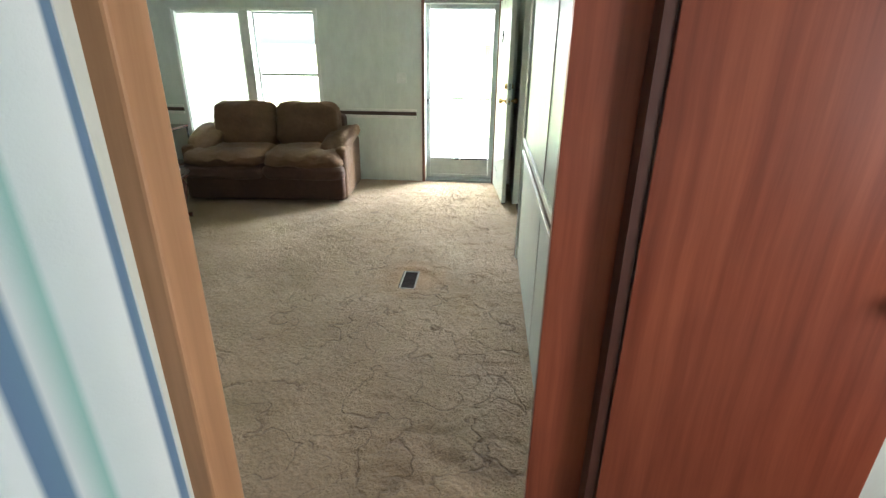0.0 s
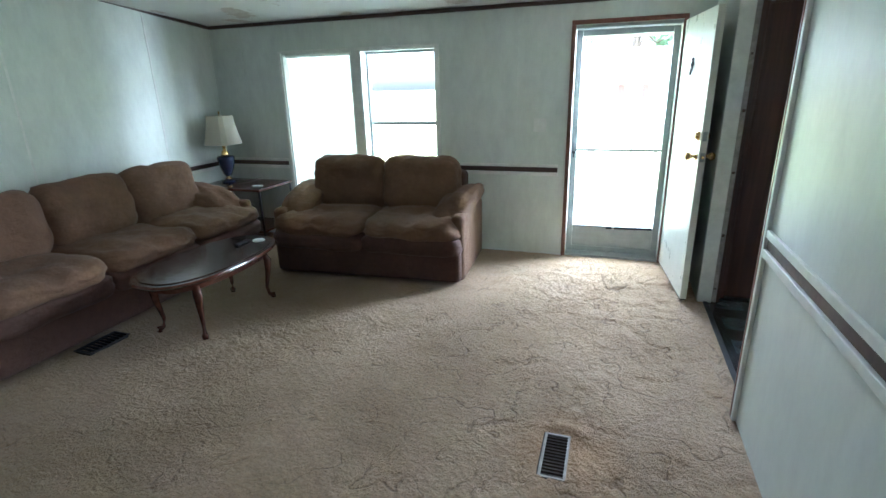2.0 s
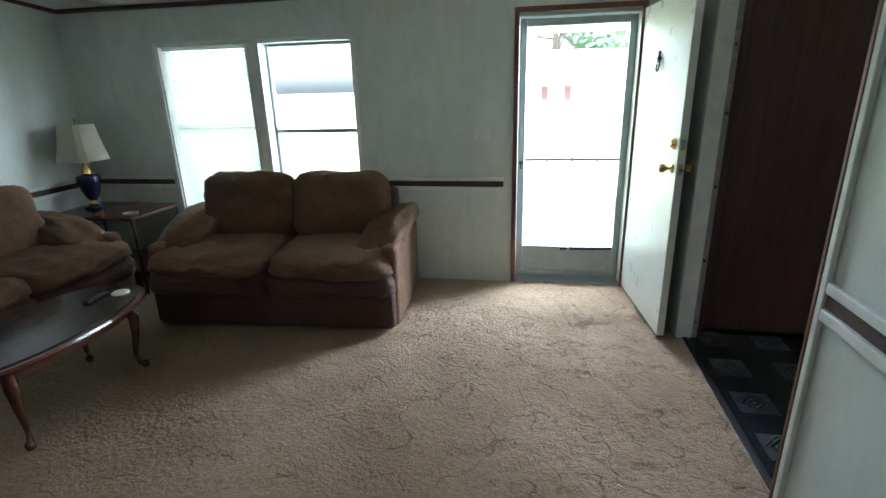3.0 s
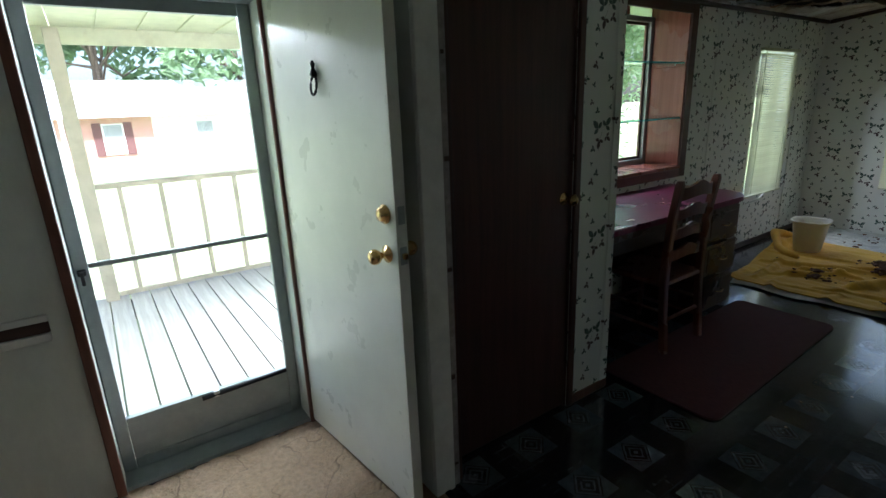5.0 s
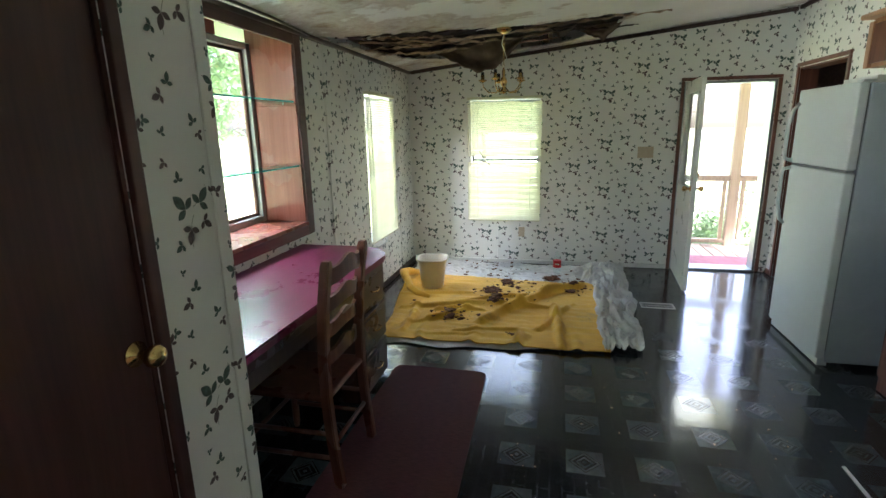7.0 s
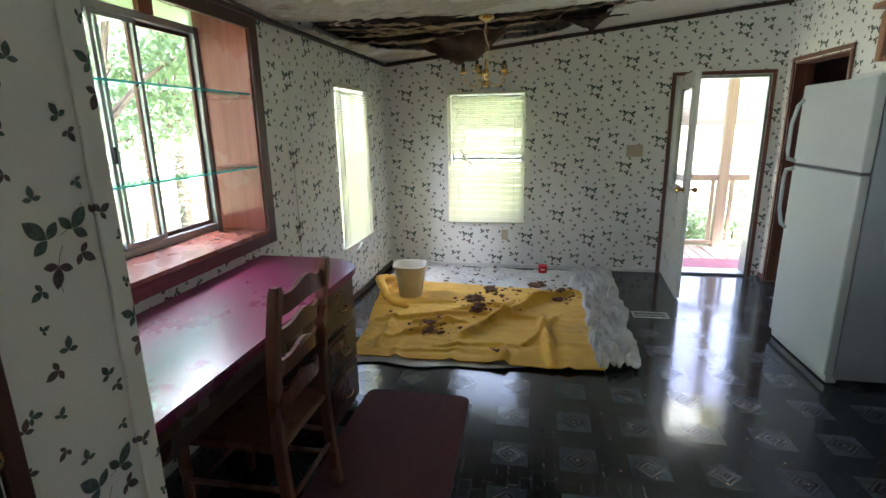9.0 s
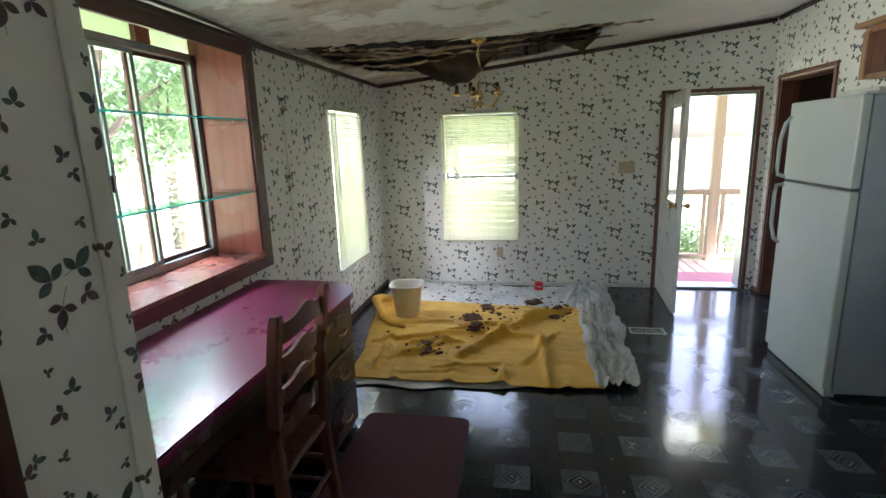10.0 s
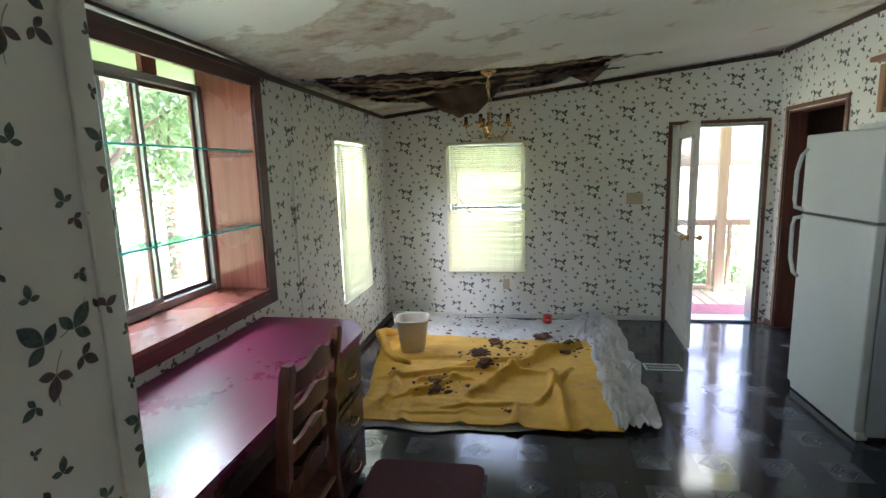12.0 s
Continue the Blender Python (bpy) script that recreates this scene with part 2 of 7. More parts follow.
def vinyl_mat():
    """Near-black sheet vinyl, printed with grey squares that hold a diamond, and small bricks between."""
    m = Nodes("vinyl_sheet", 0.3)
    co = m.vec("MULTIPLY", m.vec("ADD", m.co, (TX, TY, 0)), (1 / 0.326, 1 / 0.326, 0))
    fr = m.add("ShaderNodeSeparateXYZ", {0: m.vec("FRACTION", co)})
    px = m.math("ABSOLUTE", m.math("SUBTRACT", fr.outputs[0], 0.5))
    py = m.math("ABSOLUTE", m.math("SUBTRACT", fr.outputs[1], 0.5))
    cheb = m.math("MAXIMUM", px, py)
    man = m.math("ADD", px, py)
    square = m.math("LESS_THAN", cheb, 0.27)
    diamond = m.math("LESS_THAN", man, 0.235)
    cell = m.add("ShaderNodeTexWhiteNoise", {0: m.vec("FLOOR", co)}, noise_dimensions="2D").outputs[0]
    bricks = m.add("ShaderNodeTexBrick", {"Vector": co, "Scale": 1.0, "Brick Width": 0.333, "Row Height": 0.1667, "Mortar Size": 0.011, "Mortar Smooth": 0.1, "Color1": (0, 0, 0), "Color2": (0, 0, 0), "Mortar": (1, 1, 1)}).outputs[0]
    marb = m.noise(26, 6, 0.75)
    dark = m.ramp(marb, (0.35, (0.006, 0.008, 0.010)), (0.7, (0.018, 0.023, 0.026)))
    c = m.mix(m.math("MULTIPLY", bricks, 0.35), dark, (0.035, 0.046, 0.052))
    grey = m.ramp(marb, (0.3, (0.036, 0.046, 0.052)), (0.7, (0.082, 0.100, 0.108)))
    c = m.mix(square, c, grey)
    motif = m.math("GREATER_THAN", m.math("SINE", m.math("MULTIPLY", man, 70.0)), m.math("MULTIPLY_ADD", marb, 4.5, -1.9))
    c = m.mix(m.math("MULTIPLY", diamond, 0.9), c, m.mix(motif, (0.012, 0.016, 0.019), (0.075, 0.09, 0.095)))
    rim = m.math("LESS_THAN", m.math("ABSOLUTE", m.math("SUBTRACT", man, 0.235)), 0.007)
    c = m.mix(m.math("MULTIPLY", rim, 0.8), c, (0.012, 0.015, 0.017))
    dust = m.noise(2.3, 6, 0.7)
    c = m.mix(m.ramp(dust, (0.45, 0.0), (0.8, 0.12)), c, (0.25, 0.25, 0.23))
    spot = m.add("ShaderNodeTexVoronoi", {"Vector": m.co, "Scale": 24.0}).outputs["Distance"]
    c = m.mix(m.ramp(spot, (0.02, 0.6), (0.04, 0.0)), c, (0.32, 0.33, 0.31))
    m.colour(c)
    r = m.math("ADD", m.ramp(dust, (0.3, 0.08), (0.75, 0.22)), m.math("MULTIPLY", diamond, 0.10))
    m.rough(r)
    m.bump(m.math("ADD", m.math("MULTIPLY", square, 0.4), m.math("ADD", m.math("MULTIPLY", bricks, -0.5), m.math("MULTIPLY", m.math("MULTIPLY", motif, diamond), 0.4))), 0.35, 0.002)
    m.bump(m.noise(6, 3), 0.16, 0.01)
    m.b.inputs["Specular IOR Level"].default_value = 0.6
    m.b.inputs["Coat Weight"].default_value = 0.25
    m.b.inputs["Coat Roughness"].default_value = 0.10
    return m.mat


def ceiling_mat():
    """Stippled white board, browned by water towards the hole."""
    m = Nodes("ceiling_board", 0.85)
    sep = m.add("ShaderNodeSeparateXYZ", {0: m.co})
    n = m.noise(2.2, 7, 0.65, (1, 0.8, 1))
    near = m.add("ShaderNodeMapRange", {0: sep.outputs[0], 1: 2.6, 2: 4.4}).outputs[0]
    low = m.add("ShaderNodeMapRange", {0: sep.outputs[1], 1: -1.9, 2: -0.5}).outputs[0]
    zone = m.math("MULTIPLY", near, low)
    k = m.math("ADD", n, m.math("MULTIPLY", zone, 0.15))
    base = m.ramp(m.noise(1.3, 3), (0.3, (0.72, 0.71, 0.66)), (0.7, (0.82, 0.81, 0.77)))
    c = m.mix(m.ramp(k, (0.57, 0.0), (0.62, 0.6), (0.67, 0.35), (0.76, 0.9)), base, (0.36, 0.25, 0.16))
    c = m.mix(m.ramp(k, (0.74, 0.0), (0.86, 0.8)), c, (0.09, 0.07, 0.06))
    m.colour(c)
    m.bump(m.noise(110, 4, 0.7), 0.5, 0.006)
    return m.mat


M = {
    "panel": panel_wall("panel_white", (0.70, 0.74, 0.70)),
    "paper": wallpaper("wallpaper_ivy", (0.84, 0.84, 0.80)),
    "carpet": carpet_mat(),
    "vinyl": vinyl_mat(),
    "ceil": ceiling_mat(),
    "siding": simple("siding_cream", (0.66, 0.63, 0.55), 0.6),
    "trimwhite": simple("trim_white", (0.72, 0.73, 0.70), 0.4, bump=0.05),
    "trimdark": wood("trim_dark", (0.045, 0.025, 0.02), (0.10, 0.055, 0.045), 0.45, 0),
    "trimgrey": simple("trim_weathered", (0.30, 0.27, 0.25), 0.6, var=0.3, scale=30),
    "frame": wood("casing_red_brown", (0.12, 0.045, 0.03), (0.24, 0.095, 0.06), 0.4),
    "closet": wood("closet_door_brown", (0.055, 0.020, 0.016), (0.115, 0.045, 0.033), 0.42),
    "reddoor": wood("door_mahogany", (0.20, 0.045, 0.025), (0.38, 0.105, 0.055), 0.35, 2, 0.7),
    "oakpost": wood("post_oak", (0.38, 0.20, 0.10), (0.55, 0.31, 0.17), 0.5),
    "board": wood("window_surround_brown", (0.075, 0.028, 0.022), (0.125, 0.05, 0.04), 0.5, 0),
    "cedar": wood("window_box_cedar", (0.25, 0.072, 0.05), (0.42, 0.155, 0.115), 0.25),
    "alu": simple("aluminium_grey", (0.36, 0.40, 0.40), 0.4, 0.6, bump=0.03),
    "bronze": simple("bronze_frame", (0.16, 0.09, 0.07), 0.4, 0.3),
    "doorwhite": simple("door_white", (0.74, 0.75, 0.69), 0.32, var=0.06, scale=3),
    "brass": simple("brass", (0.75, 0.52, 0.22), 0.2, 1.0, bump=0),
    "iron": simple("dark_iron", (0.025, 0.025, 0.028), 0.5, 0.6),
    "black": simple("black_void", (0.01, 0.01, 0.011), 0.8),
    "deck": wood("deck_board_grey", (0.50, 0.46, 0.43), (0.74, 0.70, 0.66), 0.7, 1),
    "railwhite": simple("rail_paint", (0.52, 0.46, 0.38), 0.6, var=0.15),
    "soffit": simple("soffit_cream", (0.72, 0.70, 0.55), 0.5),
    "porchpost": wood("porch_post", (0.28, 0.205, 0.155), (0.40, 0.31, 0.245), 0.6),
    "porchcarpet": simple("porch_carpet", (0.20, 0.075, 0.105), 0.95, var=0.2, bump=0.5),
    "grass": simple("grass", (0.26, 0.30, 0.15), 0.9, var=0.4, scale=1.5, bump=0.6, grain=20),
}


def glass_mat(name="glass", tint=(0.97, 1.0, 0.985), rough=0.0):
    m = bpy.data.materials.new(name)
    m.use_nodes = True
    t = m.node_tree
    t.nodes.remove(t.nodes["Principled BSDF"])
    mix, tr, gl = t.nodes.new("ShaderNodeMixShader"), t.nodes.new("ShaderNodeBsdfTransparent"), t.nodes.new("ShaderNodeBsdfGlossy")
    lw, pw, fr = t.nodes.new("ShaderNodeLayerWeight"), t.nodes.new("ShaderNodeMath"), t.nodes.new("ShaderNodeMath")
    lw.inputs[0].default_value = 0.5
    pw.operation, pw.inputs[1].default_value = "POWER", 5.0
    fr.operation, fr.inputs[1].default_value, fr.inputs[2].default_value = "MULTIPLY_ADD", 0.7, 0.03
    t.links.new(lw.outputs["Facing"], pw.inputs[0])
    t.links.new(pw.outputs[0], fr.inputs[0])
    tr.inputs[0].default_value = (*tint, 1)
    gl.inputs["Roughness"].default_value = 0.02
    t.links.new(fr.outputs[0], mix.inputs[0])
    t.links.new(tr.outputs[0], mix.inputs[1])
    t.links.new(gl.outputs[0], mix.inputs[2])
    t.links.new(mix.outputs[0], t.nodes["Material Output"].inputs[0])
    return m


M["glass"] = glass_mat()
M["shelfglass"] = glass_mat("glass_shelf", (0.62, 0.95, 0.86))

# ---- builders ----


def mesh_of(name, bm, mats):
    me = bpy.data.meshes.new(name)
    bm.to_mesh(me)
    bm.free()
    for m in mats if isinstance(mats, (list, tuple)) else [mats]:
        me.materials.append(m)
    return me


def part(name, bm, mat, parent=None, label="", smooth=False, kind=""):
    me = mesh_of(name, bm, mat)
    if smooth:
        me.shade_smooth()
    ob = new(name, me)
    ob.parent = parent
    return tagged(ob, label=label, kind=kind)


def thing(name, loc, label, category, group="", rz=0.0):
    ob = new(name)
    ob.empty_display_size = 0.1
    ob.matrix_basis = pose(*loc, 0, 0, rz)
    return tagged(ob, label, category, group)


def box(bm, x0, x1, y0, y1, z0, z1, bevel=0.0, seg=2, mi=0):
    r = bmesh.ops.create_cube(bm, size=1, matrix=Matrix.LocRotScale(((x0 + x1) / 2, (y0 + y1) / 2, (z0 + z1) / 2), None, (abs(x1 - x0), abs(y1 - y0), abs(z1 - z0))))
    vs = r["verts"]
    fs = list({f for v in vs for f in v.link_faces})
    for f in fs:
        f.material_index = mi
    if bevel:
        es = list({e for v in vs for e in v.link_edges})
        bmesh.ops.bevel(bm, geom=es, offset=bevel, segments=seg, profile=0.5, affect="EDGES")
    return bm


def B(*a, **k):
    return box(bmesh.new(), *a, **k)


def boxes(*rows, bevel=0.0):
    bm = bmesh.new()
    for r in rows:
        box(bm, *r, bevel=bevel)
    return bm


def lathe(profile, n=20, centre=(0, 0, 0), bm=None, square=0.0):
    """A turned shape from (radius, height) pairs."""
    bm = bm or bmesh.new()
    rings = []
    for r, z in profile:
        ring = []
        for i in range(n):
            a = 2 * math.pi * i / n
            k = 1.0
            if square:
                k = 1 / max(abs(math.cos(a)), abs(math.sin(a))) ** square
            ring.append(bm.verts.new((centre[0] + r * k * math.cos(a), centre[1] + r * k * math.sin(a), centre[2] + z)))
        rings.append(ring)
    for a, b in zip(rings, rings[1:]):
        for i in range(n):
            bm.faces.new((a[i], a[(i + 1) % n], b[(i + 1) % n], b[i]))
    bm.faces.new(rings[0][::-1])
    bm.faces.new(rings[-1])
    return bm


def tube(points, radius, n=8, bm=None):
    """A round bar along the points; radius: a number or one for each point."""
    bm = bm or bmesh.new()
    pts = [Vector(p) for p in points]
    rad = radius if isinstance(radius, (list, tuple)) else [radius] * len(pts)
    rings = []
    for i, p in enumerate(pts):
        d = (pts[min(i + 1, len(pts) - 1)] - pts[max(i - 1, 0)]).normalized()
        up = Vector((0, 0, 1)) if abs(d.z) < 0.9 else Vector((1, 0, 0))
        a = d.cross(up).normalized()
        b = d.cross(a).normalized()
        rings.append([bm.verts.new(p + rad[i] * (math.cos(2 * math.pi * k / n) * a + math.sin(2 * math.pi * k / n) * b)) for k in range(n)])
    for a, b in zip(rings, rings[1:]):
        for k in range(n):
            bm.faces.new((a[k], a[(k + 1) % n], b[(k + 1) % n], b[k]))
    bm.faces.new(rings[0][::-1])
    bm.faces.new(rings[-1])
    bmesh.ops.recalc_face_normals(bm, faces=bm.faces)
    return bm


def pillow(sx, sy, sz, cx=0, cy=0, cz=0, p=4.0, sag=0.0, seed=0, wrinkle=0.012, bm=None, tilt=0.0, puff=2.3, py=None):
    """A stuffed cushion: a rounded box, full in the middle, creased at random."""
    bm = bm or bmesh.new()
    r = bmesh.ops.create_icosphere(bm, subdivisions=4, radius=1.0)
    rot = Matrix.Rotation(tilt, 3, "X")
    for v in r["verts"]:
        d = v.co.normalized()
        lo, hi = 0.0, 3.0
        for _ in range(14):
            k = (lo + hi) / 2
            if abs(k * d.x) ** p + abs(k * d.y) ** (py or p) + abs(k * d.z) ** puff < 1:
                lo = k
            else:
                hi = k
        q = Vector((d.x * k, d.y * k, d.z * k))
        w = noise.noise(Vector((q.x * 2.2 + seed * 7.1, q.y * 2.2, q.z * 2 + seed))) * wrinkle * 1.6 + noise.noise(Vector((q.x * 7 + seed, q.y * 6, q.z * 6))) * wrinkle * 0.7
        q = Vector((q.x * sx / 2, q.y * sy / 2, q.z * sz / 2)) + d * w
        q.z -= sag * max(0, 1 - (2 * q.x / sx) ** 2) * max(0, 1 - (2 * q.y / sy) ** 2)
        v.co = rot @ q + Vector((cx, cy, cz))
    return bm


def ceil_z(y):
    """Ceiling of the dining room at y."""
    return 2.249 - 0.107 * y


def ceil_l(y):
    """Ceiling of the living room at y."""
    return 2.185 - 0.10 * y


# ---- structure ----


def wall(name, axis, pos, thick, a0, a1, openings, top, mats, label, face):
    """A straight wall. axis 'x': it runs along x at y = pos. openings: (a, b, z0, z1). top: height at a place along it.
    face: the side (+1 or -1) that carries the first material; the other side has the second."""
    bm = bmesh.new()
    cuts = sorted({a0, a1, *[o[0] for o in openings], *[o[1] for o in openings]})

    def prism(p, q, z0, zp, zq):
        lo, hi = sorted((pos, pos + thick))
        vs = []
        for c in (lo, hi):
            for s, z in ((p, z0), (q, z0), (q, zq), (p, zp)):
                vs.append(bm.verts.new((s, c, z) if axis == "x" else (c, s, z)))
        for f in ((0, 1, 2, 3), (7, 6, 5, 4), (0, 4, 5, 1), (1, 5, 6, 2), (2, 6, 7, 3), (3, 7, 4, 0)):
            bm.faces.new([vs[i] for i in f])

    for p, q in zip(cuts, cuts[1:]):
        z = 0.0
        for o in sorted(o for o in openings if o[0] <= p + 1e-6 and o[1] >= q - 1e-6):
            if o[2] > z:
                prism(p, q, z, o[2], o[2])
            z = o[3]
        prism(p, q, z, top(p), top(q))
    bmesh.ops.recalc_face_normals(bm, faces=bm.faces)
    k = 1 if axis == "x" else 0
    for f in bm.faces:
        f.material_index = 1 if len(mats) > 1 and f.normal[k] * face < -0.5 else 0
    ob = part(name, bm, mats)
    return tagged(ob, label, "wall", kind="structure")


TOPX = 2.62
wall_front = wall("wall_north", "x", 0.0, 0.16, -3.83, 1.15, [(-2.83, -1.20, 0.52, 1.88), (0.03, 0.83, 0.0, 1.98)], lambda x: TOPX, [M["panel"], M["siding"]], "white vinyl panelled front wall of the living room", -1)
wall_din = wall("wall_north_dining", "x", 0.10, 0.16, 1.15, 7.0, [(2.44, 4.18, 0.937, 2.232), (5.40, 6.12, 0.52, 1.90)], lambda x: TOPX, [M["paper"], M["siding"]], "ivy-papered front wall of the dining room", -1)
wall("wall_west", "y", -3.83, 0.15, -5.42, 0.0, [], lambda y: ceil_z(y) + 0.3, [M["panel"], M["siding"]], "white vinyl panelled side wall behind the sofa", 1)
wall("wall_east", "y", 6.84, 0.16, -4.0, 0.10, [(-1.41, -0.61, 0.53, 1.89), (-3.725, -2.865, 0.0, 1.995)], lambda y: ceil_z(y) + 0.3, [M["paper"], M["siding"]], "ivy-papered end wall with a window and a porch door", -1)
wall("wall_south_dining", "x", -4.0, 0.16, 1.13, 6.84, [(5.82, 6.68, 0.0, 2.075)], lambda x: 2.95, [M["paper"], M["panel"]], "ivy-papered kitchen wall with a doorway", 1)
wall("wall_partition", "y", 1.03, 0.10, -4.55, -2.22, [], lambda y: ceil_z(y) + 0.3, [M["panel"], M["paper"]], "white panelled partition between living and dining room", -1)
wall("wall_closet_side", "y", 1.05, 0.09, -0.80, 0.0, [], lambda y: ceil_z(y) + 0.3, [M["panel"], M["panel"]], "closet side wall with white panel", -1)
wall("wall_closet_front", "x", -0.705, 0.08, 1.14, 2.25, [(1.235, 1.935, 0.0, 1.99)], lambda x: ceil_z(-0.6) + 0.15, [M["paper"], M["panel"]], "narrow papered closet front", -1)
wall("wall_closet_end", "y", 2.17, 0.08, -0.625, 0.10, [], lambda y: ceil_z(y) + 0.2, [M["paper"], M["panel"]], "papered closet end wall", 1)
wall("wall_south", "x", -5.52, 0.10, -3.68, 0.40, [], lambda x: 3.0, [M["panel"], M["panel"]], "white panelled back wall of the living room", 1)
wall("wall_back_room_north", "x", -4.65, 0.10, 1.155, 3.3, [], lambda x: 3.0, [M["panel"], M["panel"]], "plain wall of the back room", -1)
wall("wall_back_room_east", "y", 3.3, 0.10, -7.6, -4.55, [(-6.7, -5.6, 0.9, 2.0)], lambda y: 3.0, [M["panel"], M["siding"]], "plain wall with window of the back room", -1)
wall("wall_back_room_south", "x", -7.6, 0.10, -0.3, 3.3, [], lambda x: 3.0, [M["panel"], M["siding"]], "plain far wall of the back room", 1)
wall("wall_back_room_west", "y", -0.3, 0.10, -7.5, -5.52, [], lambda y: 3.0, [M["panel"], M["siding"]], "plain side wall of the back room", 1)
# hall walls: the unlit room's gloom is put into their dark colour
wall("wall_hall_south", "x", -5.4, 0.1, 5.2, 6.84, [], lambda x: 2.9, [M["trimdark"], M["siding"]], "wall of the room past the kitchen doorway, coloured dark for gloom", 1)
wall("wall_hall_west", "y", 5.2, 0.1, -5.3, -4.0, [], lambda y: 2.9, [M["trimdark"], M["panel"]], "side wall past the kitchen doorway, coloured dark for gloom", 1)
wall("wall_hall_east", "y", 6.84, 0.16, -5.4, -4.0, [], lambda y: 2.9, [M["trimdark"], M["siding"]], "end wall past the kitchen doorway, coloured dark for gloom", -1)

# carpet with cut-pile relief; the register is let into it
VX0, VX1, VY0, VY1 = 0.185, 0.300, -2.865, -2.58


def carpet_height(x, y):
    h = 0.006 * noise.noise(Vector((x * 9, y * 9, 0)))
    warp = Vector((x * 2.4 + 0.9 * noise.noise(Vector((x * 3, y * 3, 5))), y * 2.4 + 0.9 * noise.noise(Vector((x * 3, y * 3, 9))), 0.0))
    g = abs(noise.noise(warp * 1.25))
    amp = min(1, max(0.25, 0.5 + 0.6 * (x + 0.2)))
    h -= 0.018 * amp * math.exp(-(g / 0.035) ** 2)
    d = math.hypot(max(VX0 - x, 0, x - VX1), max(VY0 - y, 0, y - VY1))
    h += 0.02 * math.exp(-((d - 0.045) / 0.03) ** 2) * (1.0 if y > VY1 else 0.35)
    return h


def grid_sheet(x0, x1, y0, y1, step, hfun, skip=None, z=0.0, thick=0.03):
    nx, ny = int(round((x1 - x0) / step)), int(round((y1 - y0) / step))
    verts, faces = [], []
    for j in range(ny + 1):
        for i in range(nx + 1):
            x, y = x0 + (x1 - x0) * i / nx, y0 + (y1 - y0) * j / ny
            verts.append((x, y, z + hfun(x, y)))
    for j in range(ny):
        for i in range(nx):
            cx, cy = x0 + (x1 - x0) * (i + 0.5) / nx, y0 + (y1 - y0) * (j + 0.5) / ny
            if skip and skip(cx, cy):
                continue
            a = j * (nx + 1) + i
            faces.append((a, a + 1, a + nx + 2, a + nx + 1))
    return verts, faces


def sheet_object(name, verts, faces, mat, smooth=True):
    me = bpy.data.meshes.new(name)
    me.from_pydata(verts, [], faces)
    me.materials.append(mat)
    if smooth:
        me.shade_smooth()
    return new(name, me)


v, f = grid_sheet(-3.68, 1.10, -5.42, 0.0, 0.02, carpet_height, lambda x, y: VX0 < x < VX1 and VY0 < y < VY1)
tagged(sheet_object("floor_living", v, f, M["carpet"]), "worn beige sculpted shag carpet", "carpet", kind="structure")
tagged(part("floor_back_room", boxes((-0.3, 3.3, -7.5, -5.42, -0.06, 0.0), (1.10, 3.3, -5.42, -4.65, -0.06, 0.0)), M["carpet"]), "beige carpet of the back room", "carpet", kind="structure")
tagged(part("floor_dining", B(1.10, 6.84, -3.84, 0.10, -0.06, -0.004), M["vinyl"]), "glossy black vinyl sheet printed with grey squares", "vinyl floor", kind="structure")
tagged(part("floor_hall", B(5.3, 6.84, -5.3, -3.84, -0.06, -0.006), M["vinyl"]), "black vinyl floor past the doorway", "vinyl floor", kind="structure")
tagged(part("subfloor", B(-3.83, 7.0, -7.6, 0.25, -0.3, -0.061), M["black"]), "floor deck under the coverings", "floor", kind="structure")
tagged(part("threshold_strip", B(1.088, 1.118, -2.20, -0.815, -0.003, 0.007, bevel=0.003), M["iron"]), "thin dark metal strip between carpet and vinyl", "threshold", kind="structure")

# ceilings
HOLE = [(4.42, 0.12), (4.62, 0.0), (4.87, -0.18), (4.98, -0.62), (5.20, -1.00), (5.42, -1.42), (5.56, -1.92), (5.64, -2.22), (6.1, -2.06), (6.62, -1.72), (6.58, -1.15), (6.42, -0.45), (5.95, -0.13), (5.33, 0.0)]


def in_poly(x, y, poly):
    ins = False
    for (xa, ya), (xb, yb) in zip(poly, poly[1:] + poly[:1]):
        if (ya > y) != (yb > y) and x < (xb - xa) * (y - ya) / (yb - ya) + xa:
            ins = not ins
    return ins


def hole_skip(x, y):
    n1 = noise.noise(Vector((x * 6, y * 6, 2))) * 0.09
    n2 = noise.noise(Vector((x * 6, y * 6, 7))) * 0.09
    return in_poly(x + n1, y + n2, HOLE)


def sag(x, y):
    d = math.hypot((x - 5.4) / 1.4, (y + 0.9) / 1.4)
    return 0.059 + 0.107 * -y - 0.03 * math.exp(-d * d) + 0.006 * noise.noise(Vector((x * 2, y * 2, 1)))


